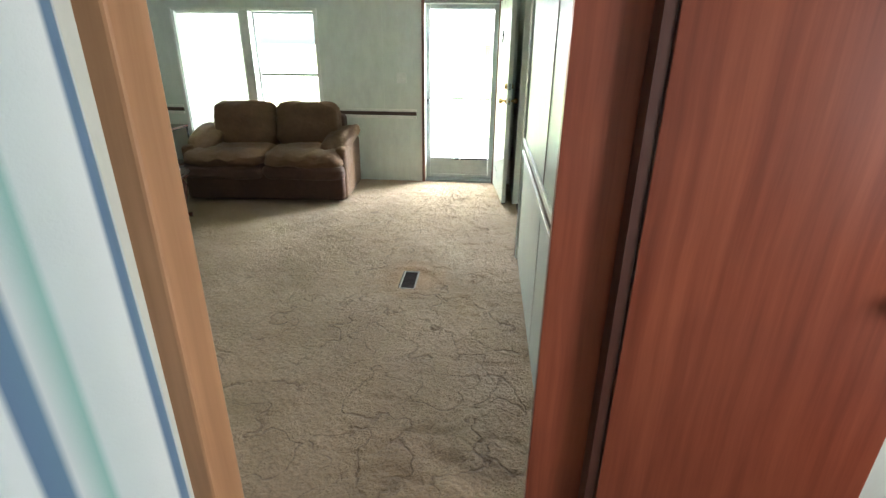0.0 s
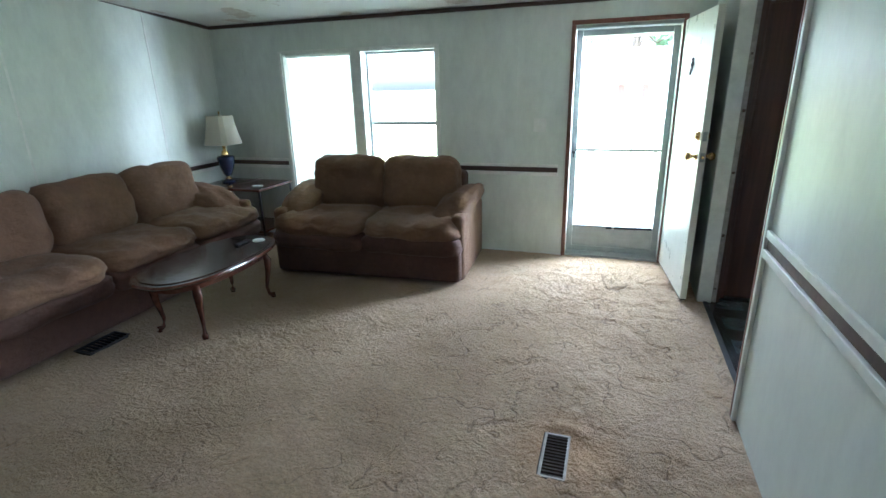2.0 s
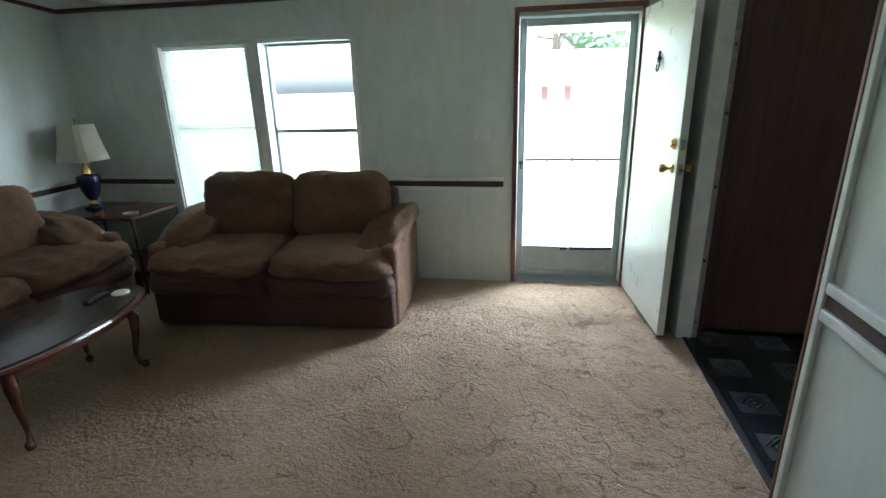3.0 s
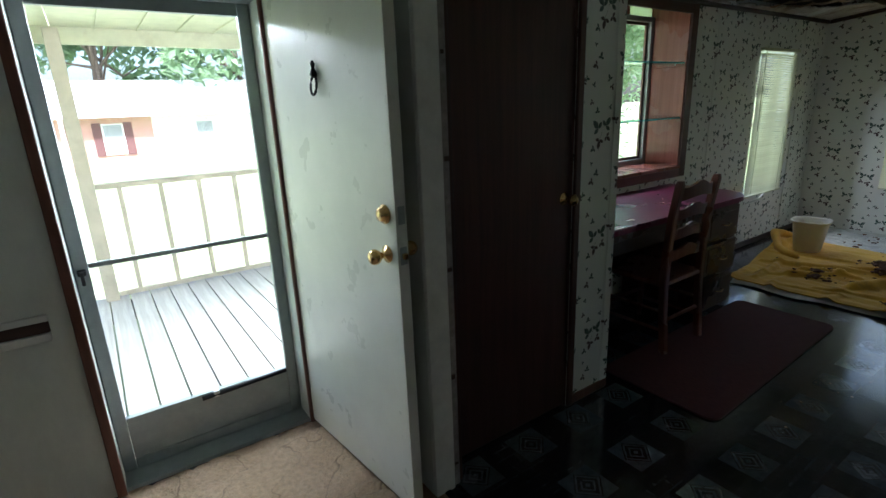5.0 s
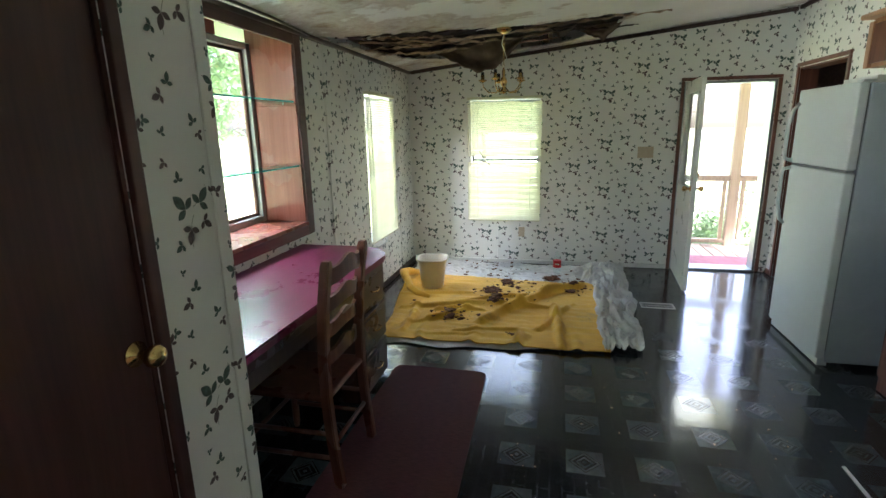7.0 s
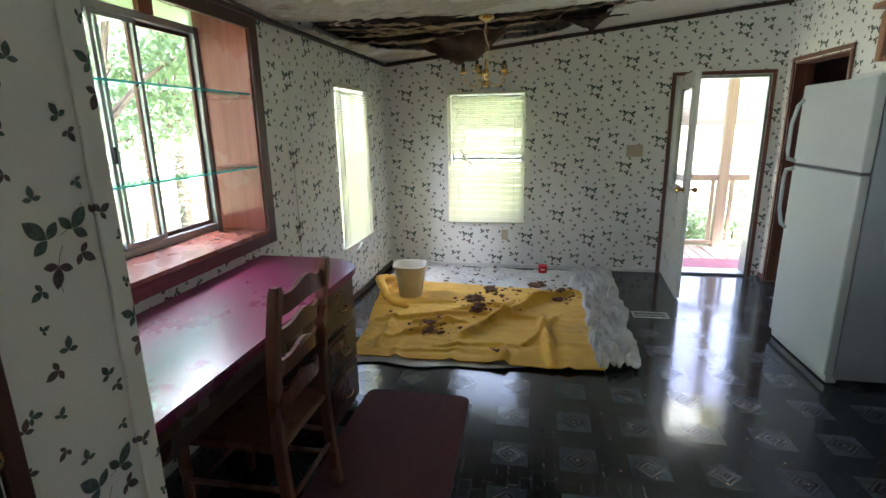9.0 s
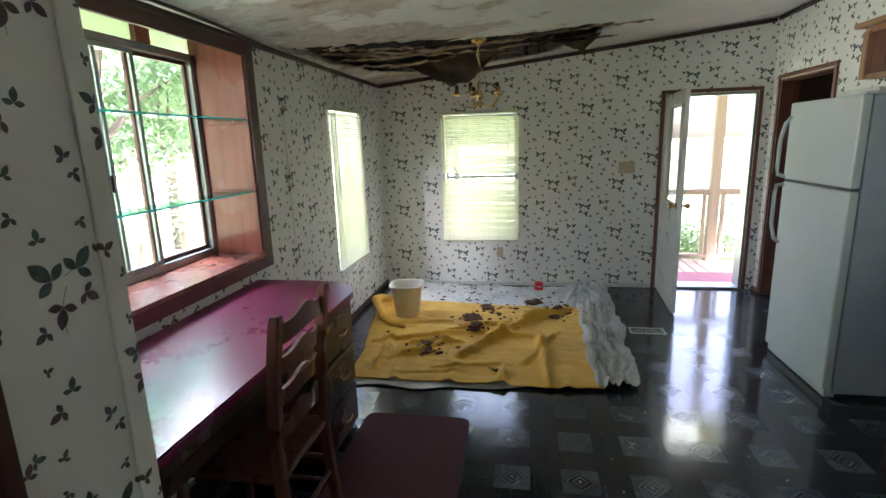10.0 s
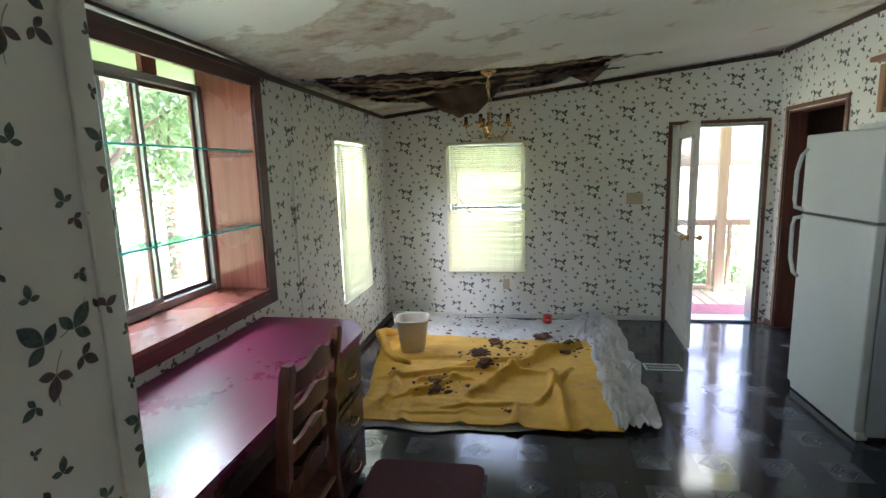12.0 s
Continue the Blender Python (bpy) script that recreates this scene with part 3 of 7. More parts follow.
v, f = grid_sheet(1.13, 6.84, -3.84, 0.10, 0.03, sag, hole_skip, 2.19)
ob = sheet_object("ceiling_dining", v, f, M["ceil"])
md = ob.modifiers.new("thickness", "SOLIDIFY")
md.thickness, md.offset = 0.016, 1
tagged(ob, "water-stained white ceiling with a torn hole", "ceiling", kind="structure")
bm = bmesh.new()
for xa, xb, ya, yb in ((-3.83, 1.13, -5.52, 0.0), (1.13, 3.3, -7.6, -4.0), (-0.3, 1.13, -7.6, -5.52)):
    vs = []
    for dz in (0, 0.02):
        vs += [bm.verts.new((x, y, ceil_l(max(y, -3.9)) + dz)) for x, y in ((xa, ya), (xb, ya), (xb, yb), (xa, yb))]
    for q in ((3, 2, 1, 0), (4, 5, 6, 7), (0, 1, 5, 4), (1, 2, 6, 5), (2, 3, 7, 6), (3, 0, 4, 7)):
        bm.faces.new([vs[i] for i in q])
tagged(part("ceiling_living", bm, M["ceil"]), "off-white stippled ceiling", "ceiling", kind="structure")
# near-black colour stands for the shade under the hall ceiling
tagged(part("ceiling_hall", B(5.2, 6.84, -5.4, -4.0, 2.5, 2.55), M["black"]), "ceiling past the doorway, coloured black for gloom", "ceiling", kind="structure")
bm = bmesh.new()
vs = [bm.verts.new(p) for p in ((-4.0, -7.9, 3.2), (7.2, -7.9, 3.2), (7.2, -3.9, 3.25), (-4.0, -3.9, 3.25), (7.2, 0.45, 2.60), (-4.0, 0.45, 2.60))]
bm.faces.new(vs[:4])
bm.faces.new((vs[3], vs[2], vs[4], vs[5]))
r = bmesh.ops.extrude_face_region(bm, geom=bm.faces[:])
bmesh.ops.translate(bm, verts=[g for g in r["geom"] if isinstance(g, bmesh.types.BMVert)], vec=(0, 0, 0.06))
bmesh.ops.recalc_face_normals(bm, faces=bm.faces)
tagged(part("roof", bm, M["iron"]), "dark low-pitched roof", "roof", kind="structure")

# ---- trim, rails and coves ----


def bar(name, x0, x1, y0, y1, z0, z1, mat, label, bevel=0.004):
    return tagged(part(name, B(x0, x1, y0, y1, z0, z1, bevel=bevel), mat), label, "trim", kind="structure")


def chair_rail(axis, pos, a0, a1, side):
    """Dark strip between two pale mouldings; side: which way it stands proud of the wall."""
    rows = (("trim_chair_rail_strip", 0.775, 0.818, 0.008, M["trimdark"], "dark brown strip of the chair rail"),
            ("trim_chair_rail_moulding", 0.819, 0.845, 0.014, M["trimwhite"], "white upper moulding of the chair rail"),
            ("trim_chair_rail_moulding", 0.742, 0.774, 0.016, M["trimwhite"], "white lower moulding of the chair rail"))
    for n, z0, z1, d, mt, lb in rows:
        lo, hi = sorted((pos, pos + side * d))
        if axis == "x":
            bar(n, a0, a1, lo, hi, z0, z1, mt, lb)
        else:
            bar(n, lo, hi, a0, a1, z0, z1, mt, lb)


chair_rail("x", 0.0, -3.66, -2.89, -1)
chair_rail("x", 0.0, -1.14, -0.07, -1)
chair_rail("y", -3.68, -5.40, -0.02, 1)
for n, z0, z1, d, mt, lb in (("trim_chair_rail_strip", 0.858, 0.905, 0.008, M["trimdark"], "dark strip of the partition's chair rail"),
                             ("trim_chair_rail_moulding", 0.906, 0.940, 0.016, M["trimwhite"], "white upper moulding of the partition's rail"),
                             ("trim_chair_rail_moulding", 0.820, 0.857, 0.018, M["trimwhite"], "white lower moulding of the partition's rail")):
    bar(n, 1.03 - d, 1.03, -4.53, -2.25, z0, z1, mt, lb)

# coves where walls and ceiling meet
for x0, x1, y, z in ((-3.66, 1.04, 0.0, ceil_l(0)), (1.15, 2.16, -0.705, ceil_z(-0.705)), (2.26, 6.82, 0.10, ceil_z(0.10) - 0.01)):
    bar("trim_cove", x0, x1, y - 0.03, y, z - 0.037, z - 0.004, M["trimdark"], "dark brown cove strip", 0.008)


def slope_strip(name, x0, x1, ya, yb, drop, high, mat, label, top=ceil_z):
    bm = bmesh.new()
    vs = [bm.verts.new((x, y, top(y) - d)) for x in (x0, x1) for y, d in ((ya, drop), (yb, drop), (yb, drop - high), (ya, drop - high))]
    for q in ((0, 1, 2, 3), (7, 6, 5, 4), (0, 4, 5, 1), (1, 5, 6, 2), (2, 6, 7, 3), (3, 7, 4, 0)):
        bm.faces.new([vs[i] for i in q])
    bmesh.ops.recalc_face_normals(bm, faces=bm.faces)
    return tagged(part(name, bm, mat), label, "trim", kind="structure")


slope_strip("trim_cove", -3.68, -3.655, -5.4, -0.03, 0.035, 0.03, M["trimdark"], "dark cove strip up the sloping side wall", ceil_l)
slope_strip("trim_cove", 6.815, 6.84, -3.81, 0.07, 0.05, 0.036, M["trimdark"], "dark cove strip up the sloping end wall")
bar("trim_cove", 1.2, 6.81, -3.84, -3.815, ceil_z(-3.84) - 0.045, ceil_z(-3.84) - 0.009, M["trimdark"], "dark cove strip on the kitchen wall")
# battens that cover the joints of the panels
for x in (-0.45, -3.30):
    bar("trim_batten", x - 0.006, x + 0.006, -0.003, 0.0, 0.846, 2.15, M["panel"], "flat white batten over a panel joint", 0.001)
for y in (-0.79, -2.01, -3.23, -4.45):
    slope = 2.30 - 0.122 * (y + 1.0)
    bar("trim_batten", -3.68, -3.677, y - 0.008, y + 0.008, 0.85, min(slope, 2.6), M["trimwhite"], "flat white batten over a panel joint", 0.001)
for y in (-3.53, -4.4):
    bar("trim_batten", 1.026, 1.03, y - 0.007, y + 0.007, 0.945, 2.5, M["trimgrey"], "grey joint strip between white panels", 0.001)
    bar("trim_batten", 1.026, 1.03, y - 0.007, y + 0.007, 0.02, 0.815, M["trimwhite"], "thin joint strip below the rail", 0.001)
for x in (4.62, 6.32):
    bar("trim_batten", x - 0.009, x + 0.009, 0.094, 0.10, 0.02, 2.19, M["paper"], "papered batten over a wall joint", 0.002)
for y in (-0.93, -2.13):
    bar("trim_batten", 6.834, 6.84, y - 0.009, y + 0.009, 0.06, 0.49 if y > -1 else 2.38, M["paper"], "papered batten over a wall joint", 0.002)
bar("trim_batten", 2.20, 2.252, -0.713, -0.705, 0.02, 2.2, M["paper"], "papered corner batten", 0.004)
# casing of the wide opening, the partition's end and the closet's bare end
bar("trim_casing_partition_end", 1.01, 1.15, -2.22, -2.202, 0.0, 2.42, M["frame"], "red-brown wooden end casing of the partition")
bar("trim_corner_moulding", 1.012, 1.0295, -2.25, -2.221, 0.0, 2.42, M["trimwhite"], "white corner moulding")
bar("trim_closet_end_cap", 1.05, 1.142, -0.822, -0.80, 0.0, 2.24, M["trimwhite"], "dirty white end strip beside the closet")
bar("trim_closet_end_cap", 1.143, 1.175, -0.812, -0.80, 0.0, 2.24, M["trimgrey"], "bare strip with torn edge and staples")
rng = random.Random(4)
for i in range(16):
    z = 0.12 + i * 0.132 + rng.uniform(-0.03, 0.03)
    bar("trim_staple", 1.147 + rng.uniform(0, 0.008), 1.161 + rng.uniform(0, 0.01), -0.817, -0.812, z, z + rng.uniform(0.006, 0.02), M["trimgrey"] if i % 3 else M["trimdark"], "torn scrap left under a staple", 0.001)
bar("trim_closet_stud", 1.1405, 1.198, -0.799, -0.723, 0.0, 2.24, M["closet"], "dark wood return by the closet", 0.003)
# base strips
for n, a in (("baseboard", (6.815, 6.839, -2.82, 0.09, 0.0, 0.045)), ("baseboard", (4.1, 6.81, 0.078, 0.099, 0.0, 0.05)),):
    bar(n, *a, M["trimwhite"] if a[0] > 6 else M["trimdark"], "low strip at the foot of the wall")
bar("baseboard", 1.973, 2.25, -0.717, -0.7055, 0.0, 0.05, M["frame"], "brown strip at the foot of the closet wall")
bar("baseboard", 6.73, 6.83, -3.84, -3.825, 0.0, 0.05, M["frame"], "brown strip at the foot of the wall")


def casing(name, axis, pos, side, a0, a1, ztop, w, mat, label, z0=0.0, sill=False, d=0.018):
    lo, hi = sorted((pos, pos + side * d))

    def put(p, q, za, zb):
        if axis == "x":
            return (p, q, lo, hi, za, zb)
        return (lo, hi, p, q, za, zb)
    bm = bmesh.new()
    box(bm, *put(a0 - w, a0, z0, ztop), bevel=0.004)
    box(bm, *put(a1, a1 + w, z0, ztop), bevel=0.004)
    box(bm, *put(a0 - w, a1 + w, ztop + 0.001, ztop + w), bevel=0.004)
    if sill:
        box(bm, *put(a0 - w, a1 + w, z0 - w, z0 - 0.001), bevel=0.004)
    return tagged(part(name, bm, mat), label, "trim", kind="structure")


casing("trim_front_door_casing", "x", 0.0, -1, 0.03, 0.83, 1.985, 0.035, M["frame"], "narrow brown casing round the front door")
casing("trim_closet_casing", "x", -0.705, -1, 1.235, 1.935, 1.99, 0.035, M["closet"], "narrow dark casing round the closet door")
casing("trim_porch_door_casing", "y", 6.84, -1, -3.725, -2.865, 2.0, 0.034, M["frame"], "narrow brown casing round the porch door")
casing("trim_kitchen_door_casing", "x", -3.84, 1, 5.82, 6.68, 2.08, 0.036, M["frame"], "brown casing round the dark doorway")
bm = boxes((5.81, 5.822, -4.0, -3.842, 0, 2.06), (6.678, 6.69, -4.0, -3.842, 0, 2.06), (5.81, 6.69, -4.0, -3.842, 2.061, 2.077))
tagged(part("trim_kitchen_door_jamb", bm, M["frame"]), "brown jamb lining", "trim", kind="structure")
# doorway by which the walk begins
tagged(part("trim_back_door_casing", B(0.935, 1.117, -4.585, -4.553, 0, 2.45, bevel=0.002), M["reddoor"]), "broad reddish wooden casing", "trim", kind="structure")
tagged(part("trim_back_door_jamb", boxes((1.1175, 1.147, -4.655, -4.556, 0, 2.3)), M["closet"]), "dark brown jamb between casing and door", "trim", kind="structure")
tagged(part("trim_curtain_post", B(0.385, 0.428, -5.47, -5.41, 0, 2.6, bevel=0.004), M["oakpost"]), "pale orange wooden post beside the curtain", "trim", kind="structure")

# ---- doors ----


def knob_set(parent, x, y, z, axis=(0, 1, 0), mat=None, name="door_knob", r=0.026):
    m = mat or M["brass"]
    p = part(name, lathe([(0.030, 0), (0.030, 0.004), (0.012, 0.010), (0.010, 0.028), (0.018, 0.034), (r, 0.046), (r * 1.02, 0.056), (r * 0.8, 0.068), (0.004, 0.072)], 18), m, parent, smooth=True)
    p.matrix_basis = Matrix.Translation((x, y, z)) @ Vector(axis).to_track_quat("Z", "Y").to_matrix().to_4x4()
    return p


def flush_door(name, w, h, t, loc, rz, mat, label, category="door"):
    """A flat slab; x runs from the hinge, the slab lies at y 0..t."""
    d = thing(name, loc, label, category, rz=rz)
    part("leaf", B(0, w, 0, t, 0.008, h, bevel=0.003), mat, d)
    for z in (0.2, 1.0, h - 0.2) if name != "back_room_door" else ():
        part("hinge", lathe([(0.007, 0), (0.007, 0.09)], 8, (-0.006, t * 0.5, z)), M["brass"], d)
    return d


fd = flush_door("front_door", 0.835, 1.965, 0.044, (0.845, -0.012, 0.008), -84, M["doorwhite"], "white flush steel front door, standing open on the carpet")
part("deadbolt", lathe([(0.033, 0), (0.033, 0.006), (0.024, 0.012), (0.022, 0.022), (0.004, 0.024)], 18), M["brass"], fd, smooth=True).matrix_basis = pose(0.775, 0.0, 1.172, 90, 0, 0)
part("deadbolt_outer", lathe([(0.030, 0), (0.030, 0.006), (0.02, 0.018), (0.004, 0.02)], 16), M["brass"], fd, smooth=True).matrix_basis = pose(0.775, 0.044, 1.172, -90, 0, 0)
knob_set(fd, 0.775, 0.0, 1.035, (0, -1, 0), name="door_knob")
knob_set(fd, 0.775, 0.044, 1.035, (0, 1, 0), name="door_knob")
part("latch_plate", boxes((0.8345, 0.8375, 0.009, 0.035, 1.005, 1.065), (0.8345, 0.8375, 0.009, 0.035, 1.142, 1.202)), M["alu"], fd)
part("latch", B(0.837, 0.853, 0.014, 0.030, 1.025, 1.045, bevel=0.003), M["brass"], fd)
part("knocker", tube([(0.40 + 0.022 * math.sin(a), -0.014 - 0.004 * math.cos(a), 1.595 - 0.032 * math.cos(a)) for a in [math.pi * 2 * k / 14 for k in range(15)]], 0.005, 6), M["iron"], fd, "dark ring knocker", smooth=True)
part("knocker_plate", lathe([(0.012, 0), (0.014, 0.01), (0.006, 0.03), (0.009, 0.045), (0.003, 0.055)], 10, (0.40, -0.010, 1.625)), M["iron"], fd)
part("weatherstrip", B(0.0, 0.835, 0.004, 0.04, 0.0, 0.0075), M["iron"], fd)

sd = thing("storm_door", (0.03, 0.115, 0.0), "grey aluminium storm door with glass panes, closed in the front doorway", "storm door")
W_, H_ = 0.80, 1.955
part("frame", boxes((0.0, 0.05, 0, 0.03, 0.02, H_), (W_ - 0.05, W_, 0, 0.03, 0.02, H_), (0.051, W_ - 0.051, 0, 0.03, H_ - 0.05, H_), (0.051, W_ - 0.051, 0, 0.03, 0.02, 0.07), bevel=0.004), M["alu"], sd)
part("kick_panel", B(0.051, W_ - 0.051, 0.006, 0.022, 0.071, 0.245, bevel=0.002), M["alu"], sd)
part("kick_rail", B(0.051, W_ - 0.051, 0.0, 0.03, 0.246, 0.272, bevel=0.004), M["alu"], sd)
part("mid_bar", B(0.051, W_ - 0.051, 0.002, 0.026, 0.955, 0.975, bevel=0.003), M["alu"], sd)
part("pane", B(0.051, W_ - 0.051, 0.012, 0.015, 0.273, 0.954), M["glass"], sd)
part("pane", B(0.051, W_ - 0.051, 0.012, 0.015, 0.976, H_ - 0.051), M["glass"], sd)
part("closer", tube([(0.35, -0.02, 0.262), (0.74, -0.02, 0.272)], 0.011, 10), M["iron"], sd, smooth=True)
part("closer_bracket", B(0.40, 0.425, -0.03, 0.0, 0.252, 0.282, bevel=0.003), M["trimwhite"], sd)
part("handle", boxes((0.012, 0.04, -0.030, 0.0, 0.935, 0.955), (0.02, 0.032, -0.045, -0.03, 0.90, 0.955), bevel=0.003), M["iron"], sd)
for o in sd.children:
    if o.name.startswith("pane"):
        o.visible_shadow = False
tagged(part("trim_front_door_jamb", boxes((0.002, 0.029, -0.0, 0.16, 0, 1.98), (0.831, 0.858, 0.0, 0.16, 0, 1.98), (0.002, 0.858, 0.0, 0.16, 1.957, 1.984), (0.03, 0.83, 0.0, 0.17, 0.0, 0.018)), M["alu"]), "grey metal door frame and sill", "trim", kind="structure")

cd = flush_door("closet_door", 0.674, 1.975, 0.035, (1.248, -0.70, 0.005), 0, M["closet"], "dark brown flush closet door, shut")
knob_set(cd, 0.638, 0.0, 1.085, (0, -1, 0))
tagged(part("trim_closet_jamb", boxes((1.2355, 1.2465, -0.704, -0.626, 0, 1.978), (1.9235, 1.9345, -0.704, -0.626, 0, 1.978), (1.2355, 1.9345, -0.704, -0.626, 1.9785, 1.9895)), M["closet"]), "dark brown jamb lining of the closet", "trim", kind="structure")

pd = thing("porch_door", (6.835, -2.875, 0.004), "white half-glazed porch door with a small blind, standing open", "door", rz=176)
part("leaf", boxes((0, 0.12, 0, 0.04, 0.01, 1.975), (0.74, 0.86, 0, 0.04, 0.01, 1.975), (0.121, 0.739, 0, 0.04, 0.01, 0.95), (0.121, 0.739, 0, 0.04, 1.86, 1.975), bevel=0.003), M["doorwhite"], pd)
part("pane", B(0.121, 0.739, 0.017, 0.021, 0.951, 1.859), M["glass"], pd)
part("pane_frame", boxes((0.105, 0.135, 0.041, 0.055, 0.94, 1.875), (0.725, 0.755, 0.041, 0.055, 0.94, 1.875), (0.136, 0.724, 0.041, 0.055, 0.94, 0.97), (0.136, 0.724, 0.041, 0.055, 1.845, 1.875), bevel=0.003), M["trimwhite"], pd)
bm = bmesh.new()
for i in range(34):
    z = 0.985 + i * 0.0253
    box(bm, 0.14, 0.72, 0.058, 0.076, z, z + 0.0016)
part("blind", bm, M["trimwhite"], pd, "small white slatted blind")
knob_set(pd, 0.80, 0.04, 0.985, (0, 1, 0))
knob_set(pd, 0.80, 0.0, 0.985, (0, -1, 0))
for z in (0.2, 1.0, 1.75):
    part("hinge", lathe([(0.007, 0), (0.007, 0.09)], 8, (-0.006, 0.02, z)), M["brass"], pd)
part("deadbolt", lathe([(0.028, 0), (0.028, 0.006), (0.02, 0.018), (0.004, 0.02)], 14), M["brass"], pd, smooth=True).matrix_basis = pose(0.80, 0.04, 1.11, -90, 0, 0)
tagged(part("trim_porch_door_jamb", boxes((6.845, 7.0, -3.724, -3.70, 0, 1.99), (6.845, 7.0, -2.89, -2.866, 0, 1.99), (6.845, 7.0, -3.70, -2.89, 1.97, 1.994), (6.82, 7.02, -3.70, -2.89, -0.004, 0.02)), M["alu"]), "pale grey metal door frame and sill", "trim", kind="structure")

rd = flush_door("back_room_door", 0.70, 2.0, 0.035, (1.15, -4.665, 0.012), -8, M["reddoor"], "mahogany veneer flush door, standing open")
knob_set(rd, 0.64, 0.0, 1.0, (0, -1, 0))

# ---- windows ----


def window(name, x0, x1, z0, z1, label, mids=(0.5,), mat=None, depth=0.16):
    """A sash window, built along x with its inner face at y = 0 and its outer at y = depth."""
    m = mat or M["alu"]
    w = thing(name, (0, 0, 0), label, "window")
    w["kind"] = "structure"
    part("window_lining", boxes((x0, x0 + 0.012, 0.0, depth, z0, z1), (x1 - 0.012, x1, 0.0, depth, z0, z1), (x0 + 0.0125, x1 - 0.0125, 0.0, depth, z1 - 0.012, z1), (x0 + 0.0125, x1 - 0.0125, 0.0, depth, z0, z0 + 0.012)), M["trimwhite"], w)
    f = 0.035
    part("window_frame", boxes((x0 + 0.013, x0 + f, depth - 0.05, depth - 0.01, z0 + 0.013, z1 - 0.013), (x1 - f, x1 - 0.013, depth - 0.05, depth - 0.01, z0 + 0.013, z1 - 0.013),
                               (x0 + f + 0.001, x1 - f - 0.001, depth - 0.05, depth - 0.01, z1 - f, z1 - 0.013), (x0 + f + 0.001, x1 - f - 0.001, depth - 0.05, depth - 0.01, z0 + 0.013, z0 + f), bevel=0.002), m, w)
    lo = z0 + f + 0.001
    for zm in [z0 + (z1 - z0) * k for k in mids] + [z1 - f - 0.001]:
        p = part("pane", B(x0 + f + 0.001, x1 - f - 0.001, depth - 0.032, depth - 0.029, lo, zm - 0.016 if zm < z1 - 0.1 else zm), M["glass"], w)
        p.visible_shadow = False
        if zm < z1 - 0.1:
            part("meeting_rail", B(x0 + f + 0.001, x1 - f - 0.001, depth - 0.045, depth - 0.015, zm - 0.015, zm + 0.015, bevel=0.003), m, w)
        lo = zm + 0.016
    return w


window("window_living", -2.83, -2.055, 0.52, 1.88, "white-framed sash window over the sofa corner", (0.52,))
window("window_living", -1.965, -1.20, 0.52, 1.88, "white-framed sash window behind the loveseat", (0.50,))
bar("trim_window_mullion", -2.053, -1.967, 0.0, 0.15, 0.52, 1.88, M["trimwhite"], "white post between the two windows")
tagged(part("trim_window_casing", boxes((-2.865, -2.832, -0.014, 0.0, 0.50, 1.90), (-1.198, -1.165, -0.014, 0.0, 0.50, 1.90), (-2.832, -1.198, -0.014, 0.0, 1.881, 1.905), bevel=0.003), M["trimwhite"]), "thin white casing round the windows", "trim", kind="structure")
w = window("window_dining_front", 5.40, 6.12, 0.52, 1.90, "narrow sash window behind a blind", (0.5,))
w.location.y = 0.10
w = window("window_dining_side", -1.41, -0.61, 0.53, 1.89, "sash window behind a blind", (0.5,))
w.matrix_basis = Matrix.Translation((6.84, 0, 0)) @ Matrix(((0, 1, 0, 0), (1, 0, 0, 0), (0, 0, 1, 0), (0, 0, 0, 1)))


def blind_material(name, dark, light, through_, share):
    m = Nodes(name, 0.5)
    m.colour(m.ramp(m.noise(12, 4), (0.3, dark), (0.7, light)))
    tr = m.add("ShaderNodeBsdfTranslucent", {"Color": through_})
    mx = m.add("ShaderNodeMixShader", {0: share})
    m.t.links.new(m.b.outputs[0], mx.inputs[1])
    m.t.links.new(tr.outputs[0], mx.inputs[2])
    m.t.links.new(mx.outputs[0], m.t.nodes["Material Output"].inputs[0])
    return m.mat


M["slat"] = blind_material("blind_slat", (0.66, 0.64, 0.46), (0.76, 0.75, 0.58), (0.68, 0.70, 0.50), 0.14)
M["slatwhite"] = blind_material("blind_slat_white", (0.78, 0.80, 0.79), (0.84, 0.85, 0.84), (0.86, 0.88, 0.86), 0.3)


